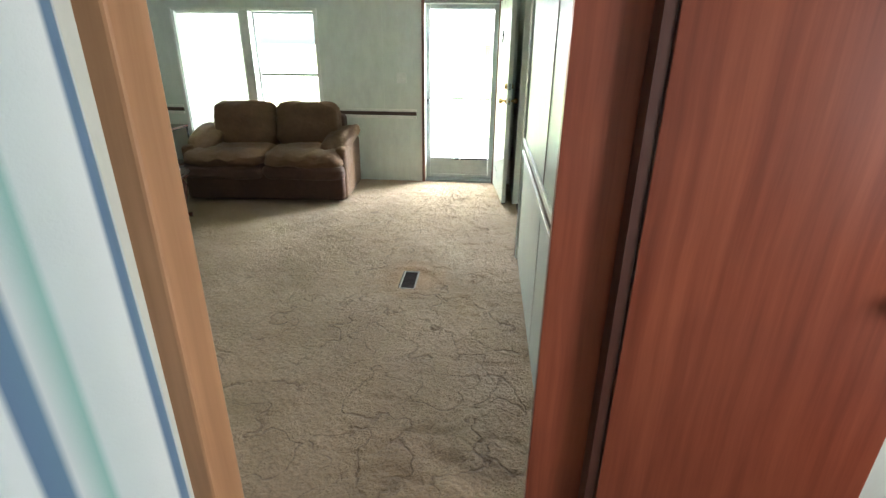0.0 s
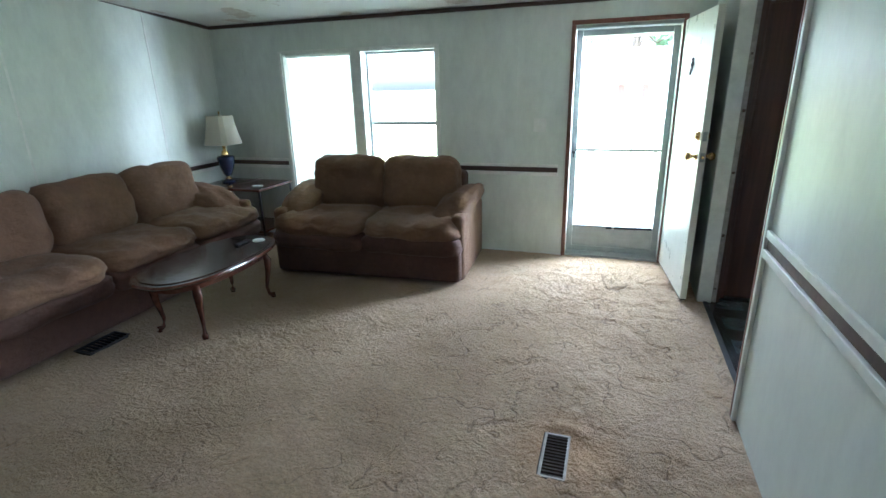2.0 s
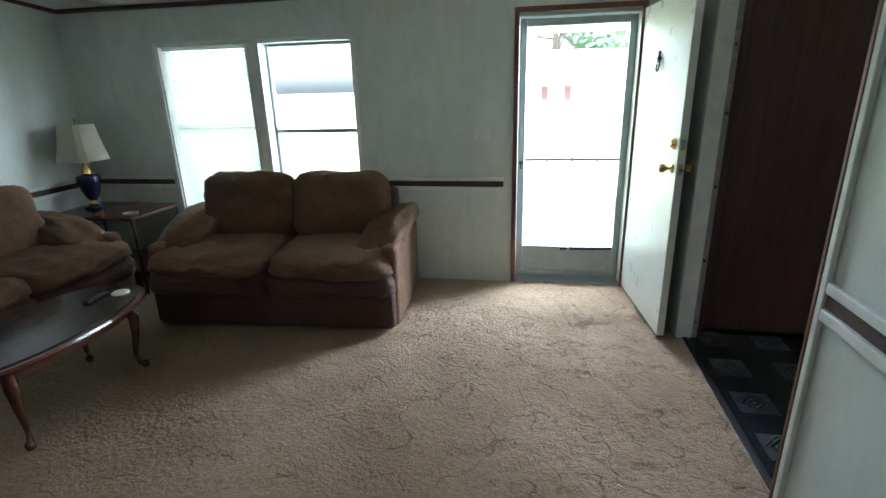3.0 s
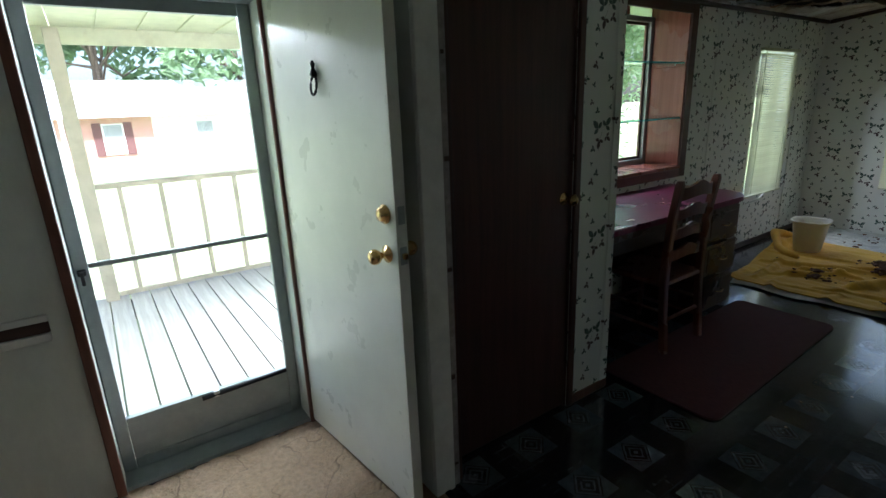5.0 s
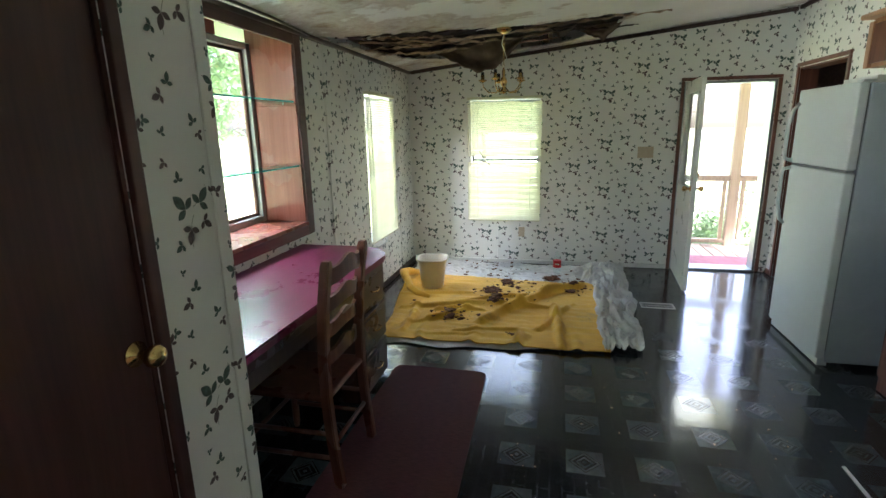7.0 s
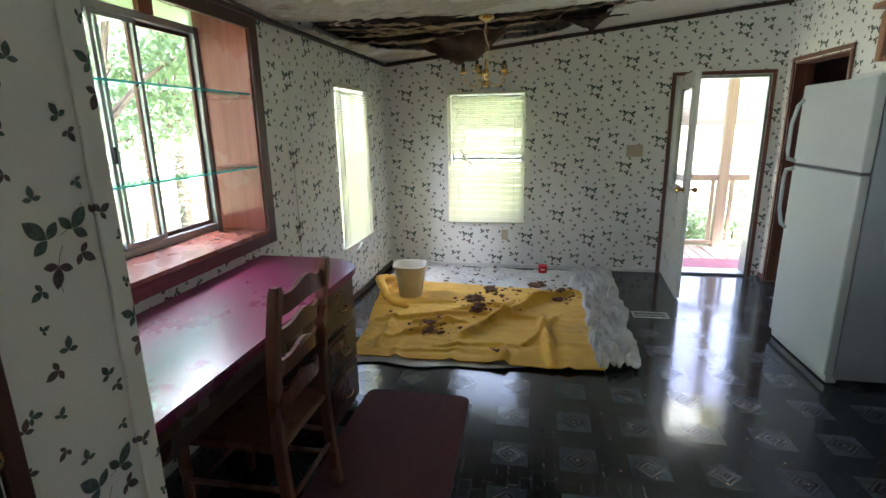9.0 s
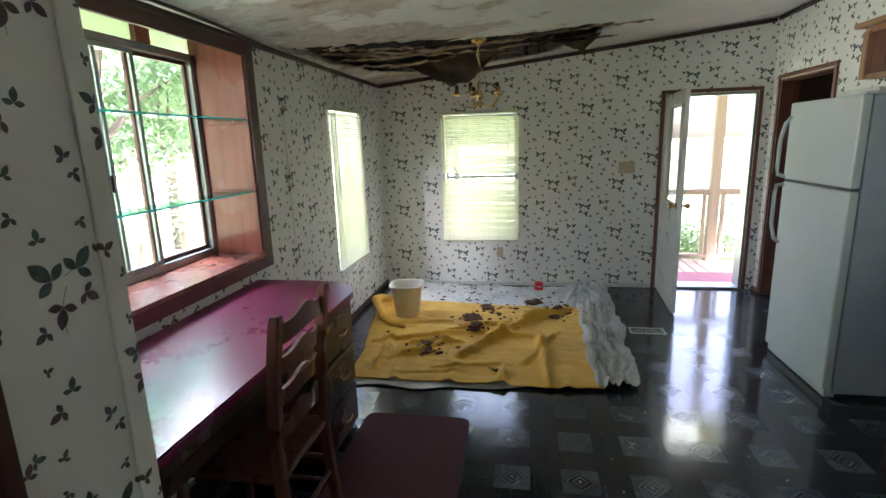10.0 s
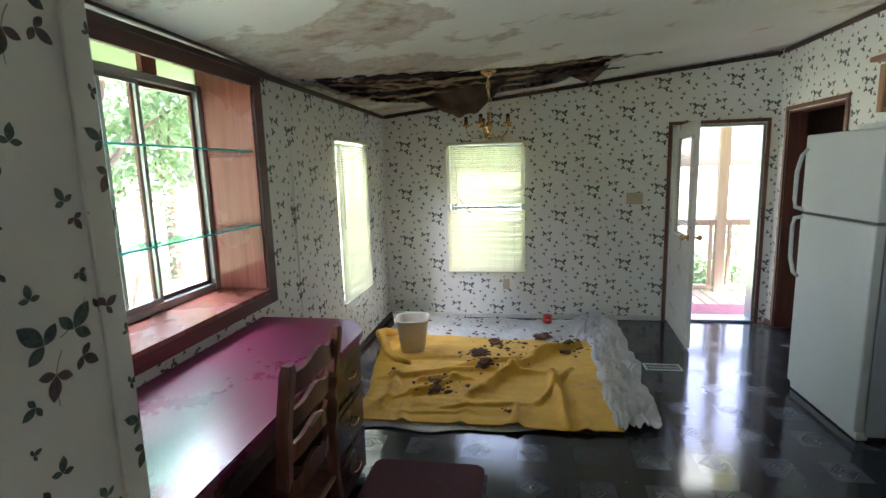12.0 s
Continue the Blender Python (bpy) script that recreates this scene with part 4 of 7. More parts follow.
def blind(name, width, z0, z1, loc, rz, label, warp=0.0, seed=1, broken=None, mat="slat"):
    """A slatted blind; it hangs along local x from -width/2 to width/2, local y is into the room's wall."""
    b = thing(name, loc, label, "window blind", rz=rz)
    part("headrail", B(-width / 2, width / 2, -0.018, 0.018, z1 - 0.028, z1, bevel=0.003), M[mat], b)
    part("bottom_rail", B(-width / 2, width / 2, -0.012, 0.012, z0, z0 + 0.014, bevel=0.003), M[mat], b)
    pitch = 0.0215
    n = int((z1 - z0 - 0.05) / pitch)
    rr = random.Random(seed)
    shapes = []
    for k in range(6):
        bm = bmesh.new()
        prev = None
        seg = 14
        phase = rr.uniform(0, 6)
        for i in range(seg + 1):
            x = -width / 2 + width * i / seg
            dz = warp * (math.sin(i * 0.95 + k * 0.05) * 0.6 + 0.4 * math.sin(i * 0.33 + 0.5))
            ring = [bm.verts.new((x, y, z + dz)) for y, z in ((-0.009, -0.0098), (0.0, 0.002), (0.009, 0.0098))]
            if prev:
                for a in range(2):
                    bm.faces.new((prev[a], ring[a], ring[a + 1], prev[a + 1]))
            prev = ring
        me = mesh_of("slat", bm, M[mat])
        me.shade_smooth()
        shapes.append(me)
    for i in range(n):
        z = z0 + 0.025 + i * pitch
        if broken and abs(z - broken) < 0.03:
            continue
        o = new("slat", shapes[i % 6])
        o.parent = b
        o.matrix_basis = pose(rr.uniform(-0.001, 0.001), 0, z, rr.uniform(-4, 4), rr.uniform(-0.25, 0.25), 0)
    for x in (-width * 0.36, width * 0.36):
        part("cord", tube([(x, -0.013, z0 + 0.01), (x, -0.013, z1 - 0.02)], 0.0012, 5), M[mat], b)
    part("wand", tube([(-width * 0.46, -0.03, z1 - 0.03), (-width * 0.455, -0.032, z1 - 0.75)], 0.004, 6), M[mat], b)
    return b


blind("window_blind", 0.835, 0.51, 1.912, (6.815, -1.008, 0), -90, "cream slatted blind, wavy slats and one hanging slat", 0.007, 3, 1.215)
side_blind = scene.objects["window_blind"]
bl = blind("window_blind", 0.78, 0.52, 1.915, (5.76, 0.075, 0), 0, "cream slatted blind, sagging on one side", 0.006, 5)
part("hook_bracket", tube([(-0.37, -0.02, 0.47), (-0.24, -0.07, 0.50), (-0.09, -0.05, 0.53)], 0.008, 6), M["trimwhite"], bl)
part("loose_slat", tube([(-0.28, -0.04, 1.33), (-0.19, -0.05, 1.2), (-0.14, -0.04, 1.15)], [0.004, 0.009, 0.002], 5), M["slat"], side_blind)
bl = blind("window_blind", 0.76, 0.53, 1.87, (-2.44, 0.06, 0), 0, "white slatted blind before the window", 0.0, 8, mat="slatwhite")

# bay with the cedar box and sliding sashes
def leaf_mat(name, a, b):
    m = Nodes(name, 0.5)
    info = m.add("ShaderNodeNewGeometry").outputs["Random Per Island"]
    m.colour(m.ramp(info, (0.0, a), (1.0, b)))
    tr = m.add("ShaderNodeBsdfTranslucent", {"Color": (b[0] * 2.0, b[1] * 2.0, b[2] * 1.9)})
    mx = m.add("ShaderNodeMixShader", {0: 0.35})
    m.t.links.new(m.b.outputs[0], mx.inputs[1])
    m.t.links.new(tr.outputs[0], mx.inputs[2])
    m.t.links.new(mx.outputs[0], m.t.nodes["Material Output"].inputs[0])
    return m.mat


M["glassedge"] = leaf_mat("glass_edge", (0.12, 0.40, 0.34), (0.12, 0.42, 0.48))
# red light thrown up by the desk is put into this board's colour
M["apron"] = wood("board_reddened", (0.13, 0.022, 0.025), (0.22, 0.045, 0.045), 0.35, 0)
frost = Nodes("frosted_pane", 0.4)
frost.colour((0.66, 0.78, 0.62))
_ft = frost.add("ShaderNodeBsdfTranslucent", {"Color": (0.72, 0.84, 0.68)})
_fm = frost.add("ShaderNodeMixShader", {0: 0.75})
frost.t.links.new(frost.b.outputs[0], _fm.inputs[1])
frost.t.links.new(_ft.outputs[0], _fm.inputs[2])
frost.t.links.new(_fm.outputs[0], frost.t.nodes["Material Output"].inputs[0])
M["frost"] = frost.mat
bay = thing("window_bay", (0, 0, 0), "box window lined with red cedar, with sliding sashes and glass shelves", "window")
bay["kind"] = "structure"
BX0, BX1, BZ0, BZ1, BY = 2.45, 4.17, 0.96, 2.125, 0.45
part("surround", boxes((BX0 - 0.085, BX0 - 0.001, 0.076, 0.098, 0.87, 2.225), (BX1 + 0.001, BX1 + 0.085, 0.076, 0.098, 0.87, 2.225), (BX0 - 0.001, BX1 + 0.001, 0.076, 0.098, BZ1 + 0.001, 2.225), bevel=0.003), M["board"], bay, "flat dark brown board surround")
part("apron_board", B(BX0, BX1, 0.076, 0.098, 0.87, BZ0 - 0.023, bevel=0.003), M["apron"], bay, "dark board under the sill, reddened for light off the desk")
part("window_sill", B(BX0 - 0.0, BX1 + 0.0, 0.072, BY + 0.04, BZ0 - 0.02, BZ0 + 0.003, bevel=0.002), M["cedar"], bay, "pale glossy cedar sill")
TOP = 2.235
part("soffit", B(BX0 - 0.02, BX1 + 0.02, 0.262, BY + 0.04, TOP, TOP + 0.02), M["cedar"], bay)
tx = [BX0 + 0.03, 2.72, 3.02, 3.34, 3.78, BX1]
part("transom_block", boxes(*[(x - 0.05, x + 0.05, BY - 0.05, BY - 0.005, 2.147, TOP - 0.001) for x in tx[2:-1]]), M["cedar"], bay)
part("transom_pane", B(BX0, BX1, BY - 0.022, BY - 0.016, 2.147, TOP - 0.001), M["frost"], bay, "pale frosted strip over the window")
for x0, x1 in ((BX0 - 0.02, BX0), (BX1, BX1 + 0.02)):
    part("side_panel", B(x0 + (0.002 if x0 < 3 else -0.002), x1 + (0.002 if x0 < 3 else -0.002), 0.101, BY + 0.04, BZ0, 2.23), M["cedar"], bay)
for za, zb in ((0.968, 1.345), (1.36, 1.745), (1.76, 2.225)):
    part("side_board", B(BX1 - 0.012, BX1 - 0.001, 0.09, 0.385, za, zb, bevel=0.003), M["cedar"], bay)
wf = 0.04
part("window_frame", boxes((BX0, BX0 + wf, BY - 0.05, BY, BZ0, 2.145), (BX1 - wf, BX1, BY - 0.05, BY, BZ0, 2.145), (BX0 + wf + 0.001, BX1 - wf - 0.001, BY - 0.05, BY, 2.105, 2.145), (BX0 + wf + 0.001, BX1 - wf - 0.001, BY - 0.05, BY, BZ0, BZ0 + 0.045), bevel=0.004), M["alu"], bay, "grey-white metal frame")
for a, b, yy in ((BX0 + wf + 0.002, 3.50, BY - 0.02), (3.42, 3.70, BY - 0.045), (3.67, BX1 - wf - 0.002, BY - 0.02)):
    f = 0.022
    z0, z1 = BZ0 + 0.046, 2.104
    part("sash", boxes((a, a + f, yy, yy + 0.018, z0, z1), (b - f, b, yy, yy + 0.018, z0, z1), (a + f, b - f, yy, yy + 0.018, z1 - f, z1), (a + f, b - f, yy, yy + 0.018, z0, z0 + f), bevel=0.002), M["bronze"] if a > 3.6 else M["alu"], bay)
    p = part("pane", B(a + f + 0.001, b - f - 0.001, yy + 0.007, yy + 0.010, z0 + f + 0.001, z1 - f - 0.001), M["glass"], bay)
    p.visible_shadow = False
part("latch", B(3.425, 3.44, BY - 0.062, BY - 0.046, 1.42, 1.50, bevel=0.003), M["iron"], bay)
for z in (1.343, 1.764):
    part("glass_shelf", B(BX0 + 0.002, BX1 - 0.013, 0.11, 0.25, z, z + 0.009, bevel=0.001), M["shelfglass"], bay, "green-edged glass shelf")
    part("shelf_edge", B(BX0 + 0.002, BX1 - 0.013, 0.1055, 0.1096, z, z + 0.009, bevel=0.001), M["glassedge"], bay, "sea-green polished glass edge")
    for x in (BX0 + 0.01, BX1 - 0.02):
        part("shelf_pin", lathe([(0.004, -0.012), (0.004, 0.0)], 8, (x, 0.18, z)), M["alu"], bay)
part("outer_box", boxes((BX0 - 0.06, BX0 - 0.021, 0.262, BY + 0.04, BZ0 - 0.06, BZ1 + 0.06), (BX1 + 0.021, BX1 + 0.06, 0.262, BY + 0.04, BZ0 - 0.06, BZ1 + 0.06), (BX0 - 0.06, BX1 + 0.06, BY + 0.001, BY + 0.04, 2.24, 2.30), (BX0 - 0.06, BX1 + 0.06, 0.262, BY + 0.04, BZ0 - 0.06, BZ0 - 0.023)), M["siding"], bay)
bw = window("window_back_room", -6.7, -5.6, 0.9, 2.0, "plain sash window of the back room", (0.5,))
bw.matrix_basis = Matrix.Translation((3.3, 0, 0)) @ Matrix(((0, 1, 0, 0), (1, 0, 0, 0), (0, 0, 1, 0), (0, 0, 0, 1)))

# ---- outside ----
v, f = grid_sheet(-300, 300, -300, 300, 12, lambda x, y: 0.0, None, -0.85)
tagged(sheet_object("ground", v, f, M["grass"]), "mown grass that runs to the distance", "lawn", kind="structure")


M["leaf"] = leaf_mat("foliage", (0.09, 0.14, 0.08), (0.19, 0.27, 0.15))
M["bark"] = simple("bark", (0.16, 0.12, 0.09), 0.9, var=0.4, scale=12, bump=0.6, grain=40)


def leaves(n, centres, size, rr):
    vs, fs = [], []
    for i in range(n):
        c, rad = centres[rr.randrange(len(centres))]
        d = Vector((rr.gauss(0, 1), rr.gauss(0, 1), rr.gauss(0, 1))).normalized() * rad * rr.uniform(0.35, 1.05) ** 0.6
        p = Vector(c) + Vector((d.x, d.y, d.z * 0.8))
        e = Euler((rr.uniform(-1, 1), rr.uniform(-1, 1), rr.uniform(0, 6.3))).to_matrix()
        s = size * rr.uniform(0.6, 1.3)
        k = len(vs)
        for q in ((-s, 0, 0), (0, s * 0.42, s * 0.1), (s, 0, 0), (0, -s * 0.42, s * 0.1)):
            vs.append(p + e @ Vector(q))
        fs.append((k, k + 1, k + 2, k + 3))
    return vs, fs


def tree(loc, h, crown, seed, label, n=2600, size=0.13):
    rr = random.Random(seed)
    t = thing("tree", loc, label, "tree", "trees about the house")
    pts = [(0, 0, 0), (0.06 * h * rr.uniform(-1, 1) * 0.3, 0, h * 0.3), (0.03 * h * rr.uniform(-1, 1), 0.02 * h, h * 0.62)]
    bm = tube(pts, [h * 0.022, h * 0.016, h * 0.008], 9)
    cs = []
    for i in range(11):
        a, z = i * 2.4 + rr.uniform(-0.4, 0.4), h * rr.uniform(0.36, 0.9)
        r = crown * rr.uniform(0.35, 0.8)
        c = (r * math.cos(a), r * math.sin(a), z)
        tube([(0, 0, h * rr.uniform(0.25, 0.5)), (c[0] * 0.5, c[1] * 0.5, z * 0.85), c], [h * 0.008, h * 0.005, h * 0.002], 6, bm)
        cs.append((c, crown * rr.uniform(0.3, 0.48)))
    part("trunk", bm, M["bark"], t)
    vs, fs = leaves(n, cs, size, rr)
    me = bpy.data.meshes.new("crown")
    me.from_pydata(vs, [], fs)
    me.materials.append(M["leaf"])
    o = new("crown", me)
    o.parent = t
    return t


tree((9.2, 6.2, -0.85), 6.5, 2.3, 11, "leafy green tree close to the box window", 4200, 0.12)
tree((12.5, 7.2, -0.85), 8.0, 3.0, 12, "tall leafy tree beyond the box window", 3000, 0.15)
tree((1.4, 34.0, -0.85), 13.0, 5.0, 13, "broad green tree behind the brick house", 3000, 0.4)
tree((9.0, 33.0, -0.85), 12.0, 5.0, 15, "broad green tree across the lawn", 3000, 0.4)
tree((15.0, 30.0, -0.85), 13.0, 5.5, 18, "broad green tree across the lawn", 2600, 0.4)
tree((26.0, 2.0, -0.85), 7.0, 3.6, 16, "green tree beyond the screened porch", 2600, 0.35)


def bush(loc, r, seed, label):
    rr = random.Random(seed)
    b = thing("bush", loc, label, "bush", "bushes by the porch")
    bm = bmesh.new()
    cs = []
    for i in range(7):
        a = i * 0.9
        tip = (r * 0.6 * math.cos(a), r * 0.6 * math.sin(a), r * rr.uniform(0.8, 1.8))
        tube([(0, 0, 0), (tip[0] * 0.4, tip[1] * 0.4, tip[2] * 0.6), tip], [0.018, 0.012, 0.004], 5, bm)
        cs.append((tip, r * 0.5))
    cs.append(((0, 0, r * 0.8), r * 0.7))
    part("stems", bm, M["bark"], b)
    vs, fs = leaves(1300, cs, 0.06, rr)
    me = bpy.data.meshes.new("foliage")
    me.from_pydata(vs, [], fs)
    me.materials.append(M["leaf"])
    o = new("foliage", me)
    o.parent = b


bush((9.25, -4.45, -0.85), 0.80, 31, "leafy shrub outside the porch screen")
bush((9.3, -3.72, -0.85), 0.62, 32, "low shrub outside the porch screen")
bush((8.3, 4.9, -0.85), 1.35, 34, "tall leafy shrub outside the box window")
bush((10.2, -5.3, -0.85), 0.8, 33, "leafy shrub further along the porch")

# front deck: boards run away from the door
deck = thing("front_deck", (0, 0, 0), "weathered grey timber deck outside the front door", "deck")
deck["kind"] = "structure"
part("deck_frame", boxes((-0.5, 4.1, 0.17, 0.21, -0.25, -0.055), (-0.5, 4.1, 2.86, 2.90, -0.25, -0.055)), M["deck"], deck)
me = mesh_of("deck_board", B(-0.0735, 0.0735, 0.18, 2.93, -0.053, -0.015, bevel=0.003), M["deck"])
for i in range(30):
    o = new("deck_board", me)
    o.parent = deck
    o.location = (-0.4795 + i * 0.157, 0, 0)
rail = thing("deck_railing", (0, 2.85, 0), "cream painted wooden railing of the front deck", "railing")
part("top_rail", B(0.155, 4.0, -0.05, 0.05, 0.955, 0.995, bevel=0.006), M["railwhite"], rail)
part("bottom_rail", B(0.155, 4.0, -0.02, 0.02, 0.005, 0.045, bevel=0.004), M["railwhite"], rail)
me = mesh_of("baluster", B(-0.017, 0.017, -0.017, 0.017, 0.045, 0.955), M["railwhite"])
for i in range(12):
    o = new("baluster", me)
    o.parent = rail
    o.location = (0.32 + i * 0.312, 0, 0)
for x in (0.10, 4.05):
    part("post", B(x - 0.052, x + 0.052, -0.052, 0.052, -0.1, 2.20, bevel=0.005), M["railwhite"], rail)
# boards west of the deck are unseen, added to shade the living-room window
bm = bmesh.new()
for i in range(-8, 20):
    box(bm, -1.7 + i * 0.3, -1.405 + i * 0.3, 0.17, 3.05, 2.24, 2.255, bevel=0.003)
box(bm, -4.1, 4.3, 3.05, 3.09, 2.11, 2.36)
for i in range(-8, 19):
    box(bm, -1.408 + i * 0.3, -1.402 + i * 0.3, 0.17, 3.04, 2.225, 2.2395)
tagged(part("roof_front_porch", bm, M["soffit"]), "cream panelled porch roof lining, extended unseen to shade the window", "roof", kind="structure")
tagged(part("deck_scrap", B(-0.08, 0.02, 1.55, 1.60, -0.015, 0.0, bevel=0.004), M["railwhite"]), "small pale offcut lying on the deck boards", "wood offcut")

# neighbour's brick house, across the lawn
def brick_mat():
    m = Nodes("brick_far", 0.85)
    c = m.add("ShaderNodeTexBrick", {"Vector": m.vec("MULTIPLY", m.add("ShaderNodeCombineXYZ", {0: m.add("ShaderNodeSeparateXYZ", {0: m.co}).outputs[0], 1: m.add("ShaderNodeSeparateXYZ", {0: m.co}).outputs[2], 2: 0.0}).outputs[0], (2.2, 2.2, 1)), "Scale": 2.0, "Color1": (0.56, 0.29, 0.25), "Color2": (0.46, 0.22, 0.19), "Mortar": (0.5, 0.45, 0.4), "Mortar Size": 0.02}).outputs[0]
    m.colour(c)
    return m.mat


M["brick"] = brick_mat()
hs = thing("brick_house", (-3.0, 27.0, -0.85), "single-storey red brick house with a pale roof and dark shutters", "house")
M["paneout"] = simple("faded_shutter_grey", (0.30, 0.31, 0.33), 0.5, var=0.2)
part("wall", B(-2.6, 6.0, 0, 6, 0, 2.5), M["brick"], hs)
part("wing", B(6.01, 16, 0.02, 6, 0, 2.5), M["trimwhite"], hs, "white-sided wing")
bm = bmesh.new()
vs = [bm.verts.new(p) for p in ((-3.1, -0.6, 2.45), (16.6, -0.6, 2.45), (16.6, 6.6, 2.45), (-3.1, 6.6, 2.45), (-3.1, 3, 4.3), (16.6, 3, 4.3))]
for q in ((0, 1, 5, 4), (2, 3, 4, 5), (0, 4, 3), (1, 2, 5), (3, 2, 1, 0)):
    bm.faces.new([vs[i] for i in q])
part("roof", bm, simple("roof_pale", (0.78, 0.78, 0.78), 0.8, var=0.2), hs)
M["shutter"] = simple("shutter_maroon", (0.14, 0.06, 0.06), 0.5, var=0.2)
for x in (-1.3, 4.3, 8.4, 12.5):
    w = part("window", B(x - 0.45, x + 0.45, -0.06, -0.001, 0.7, 2.15), M["trimwhite"], hs)
    part("pane", B(x - 0.38, x + 0.38, -0.075, -0.061, 0.76, 2.09), M["paneout"], w)
    for s in (-1, 1) if x < 6 else ():
        part("shutter", B(x + s * 0.64 - 0.18, x + s * 0.64 + 0.18, -0.05, -0.001, 0.65, 2.2), M["shutter"], hs)
part("door", B(1.0, 1.9, -0.04, -0.001, 0.1, 2.1), M["trimwhite"], hs)
part("column", boxes((0.6, 0.75, -1.2, -1.05, 0, 2.45), (2.3, 2.45, -1.2, -1.05, 0, 2.45)), M["trimwhite"], hs)

# screened side porch
sp = thing("side_porch", (0, 0, 0), "screened side porch with board floor, posts and mid rail", "porch")
sp["kind"] = "structure"
me = mesh_of("porch_board", B(7.02, 8.36, -0.066, 0.066, -0.075, -0.04, bevel=0.003), M["porchpost"])
for i in range(19):
    o = new("porch_board", me)
    o.parent = sp
    o.location = (0, -4.9 + i * 0.142, 0)
part("porch_carpet", B(7.03, 7.61, -3.95, -2.5, -0.039, -0.026, bevel=0.004), M["porchcarpet"], sp, "faded plum mat")
for y in (-5.05, -3.885, -2.72):
    part("porch_post", B(8.25, 8.34, y - 0.06, y + 0.06, -0.1, 2.45, bevel=0.004), M["porchpost"], sp)
part("porch_rail", boxes((8.26, 8.33, -4.99, -3.946, 0.83, 0.885), (8.26, 8.33, -3.824, -2.78, 0.83, 0.885), (8.26, 8.33, -4.99, -3.946, 0.0, 0.05), (8.26, 8.33, -3.824, -2.78, 0.0, 0.05), bevel=0.004), M["porchpost"], sp)
part("porch_sill", boxes((8.21, 8.36, -4.99, -3.946, 0.886, 0.912), (8.21, 8.36, -3.824, -2.78, 0.886, 0.912), bevel=0.004), M["porchpost"], sp)
for y in (-4.93, -4.0, -3.775, -3.27, -2.83, -4.46):
    part("screen_stile", B(8.275, 8.315, y - 0.022, y + 0.022, 0.051, 0.829, bevel=0.003), M["porchpost"], sp)
tagged(part("roof_side_porch", B(7.02, 8.5, -5.2, -2.1, 2.40, 2.46), M["soffit"]), "cream porch roof", "roof", kind="structure")

# ---- furniture materials ----


def suede(name, c):
    m = Nodes(name, 0.9)
    big, mid = m.noise(3.5, 5, 0.65), m.noise(22, 4, 0.6)
    k = m.mix(m.ramp(mid, (0.35, 0.45), (0.65, 0.0)), m.ramp(big, (0.3, tuple(x * 0.72 for x in c)), (0.7, tuple(x * 1.2 for x in c))), tuple(x * 0.65 for x in c))
    m.colour(k)
    m.bump(m.noise(300, 2), 0.25, 0.001)
    m.bump(m.noise(6, 4), 0.5, 0.03)
    m.bump(m.noise(13, 5, 0.7, (1, 1, 2.2)), 0.6, 0.018)
    m.b.inputs["Sheen Weight"].default_value = 0.03
    m.b.inputs["Sheen Roughness"].default_value = 0.4
    return m.mat


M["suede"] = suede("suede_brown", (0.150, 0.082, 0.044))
# the same suede for skirt, rolls and back frame, shade put into its colour
M["suedeshade"] = suede("suede_brown_shaded", (0.085, 0.042, 0.029))
M["cherry"] = wood("cherry_dark_gloss", (0.05, 0.018, 0.012), (0.13, 0.05, 0.03), 0.16, 1)
def laminate_mat():
    m = Nodes("laminate_mahogany", 0.2)
    g = m.noise(1.0, 4, 0.6, (2.5, 60, 1))
    m.colour(m.ramp(g, (0.3, (0.150, 0.014, 0.055)), (0.7, (0.195, 0.022, 0.075))))
    m.rough(m.ramp(m.noise(2.2, 6, 0.7), (0.3, 0.26), (0.7, 0.31)))
    m.b.inputs["Specular IOR Level"].default_value = 0.25
    return m.mat


M["desktop"] = laminate_mat()
M["desk"] = wood("desk_wood_dark", (0.045, 0.022, 0.014), (0.10, 0.05, 0.03), 0.3)
M["maple"] = wood("chair_wood", (0.13, 0.048, 0.030), (0.24, 0.10, 0.065), 0.28)
M["navy"] = simple("glaze_navy", (0.015, 0.022, 0.05), 0.15, var=0.1, bump=0)
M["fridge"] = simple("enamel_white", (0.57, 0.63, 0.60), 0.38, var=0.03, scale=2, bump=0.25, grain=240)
# body in the door enamel, darker and bluer: its shade is put into the colour
M["fridgeshade"] = simple("enamel_shaded", (0.38, 0.44, 0.47), 0.5, var=0.05, bump=0.3, grain=240)
M["seal"] = simple("seal_grey", (0.12, 0.13, 0.13), 0.7)
M["plastic"] = simple("plastic_beige", (0.66, 0.60, 0.50), 0.4, var=0.05, bump=0.03)
M["mat"] = None
M["tile"] = simple("tile_beige", (0.50, 0.50, 0.46), 0.25, var=0.08, bump=0.05)
M["grout"] = simple("grout_dark", (0.06, 0.055, 0.05), 0.9)
M["paperbrown"] = simple("torn_paper_brown", (0.20, 0.14, 0.11), 0.9, var=0.35, scale=7, bump=0.6, grain=30)
M["rot"] = simple("rotten_board", (0.035, 0.022, 0.018), 0.95, var=0.6, scale=12, bump=0.9, grain=40)
M["lath"] = simple("torn_board", (0.34, 0.24, 0.16), 0.9, var=0.5, scale=14, bump=0.7, grain=50)
M["debris"] = simple("wet_debris", (0.15, 0.070, 0.032), 0.95, var=0.5, scale=25, bump=1.0, grain=90)


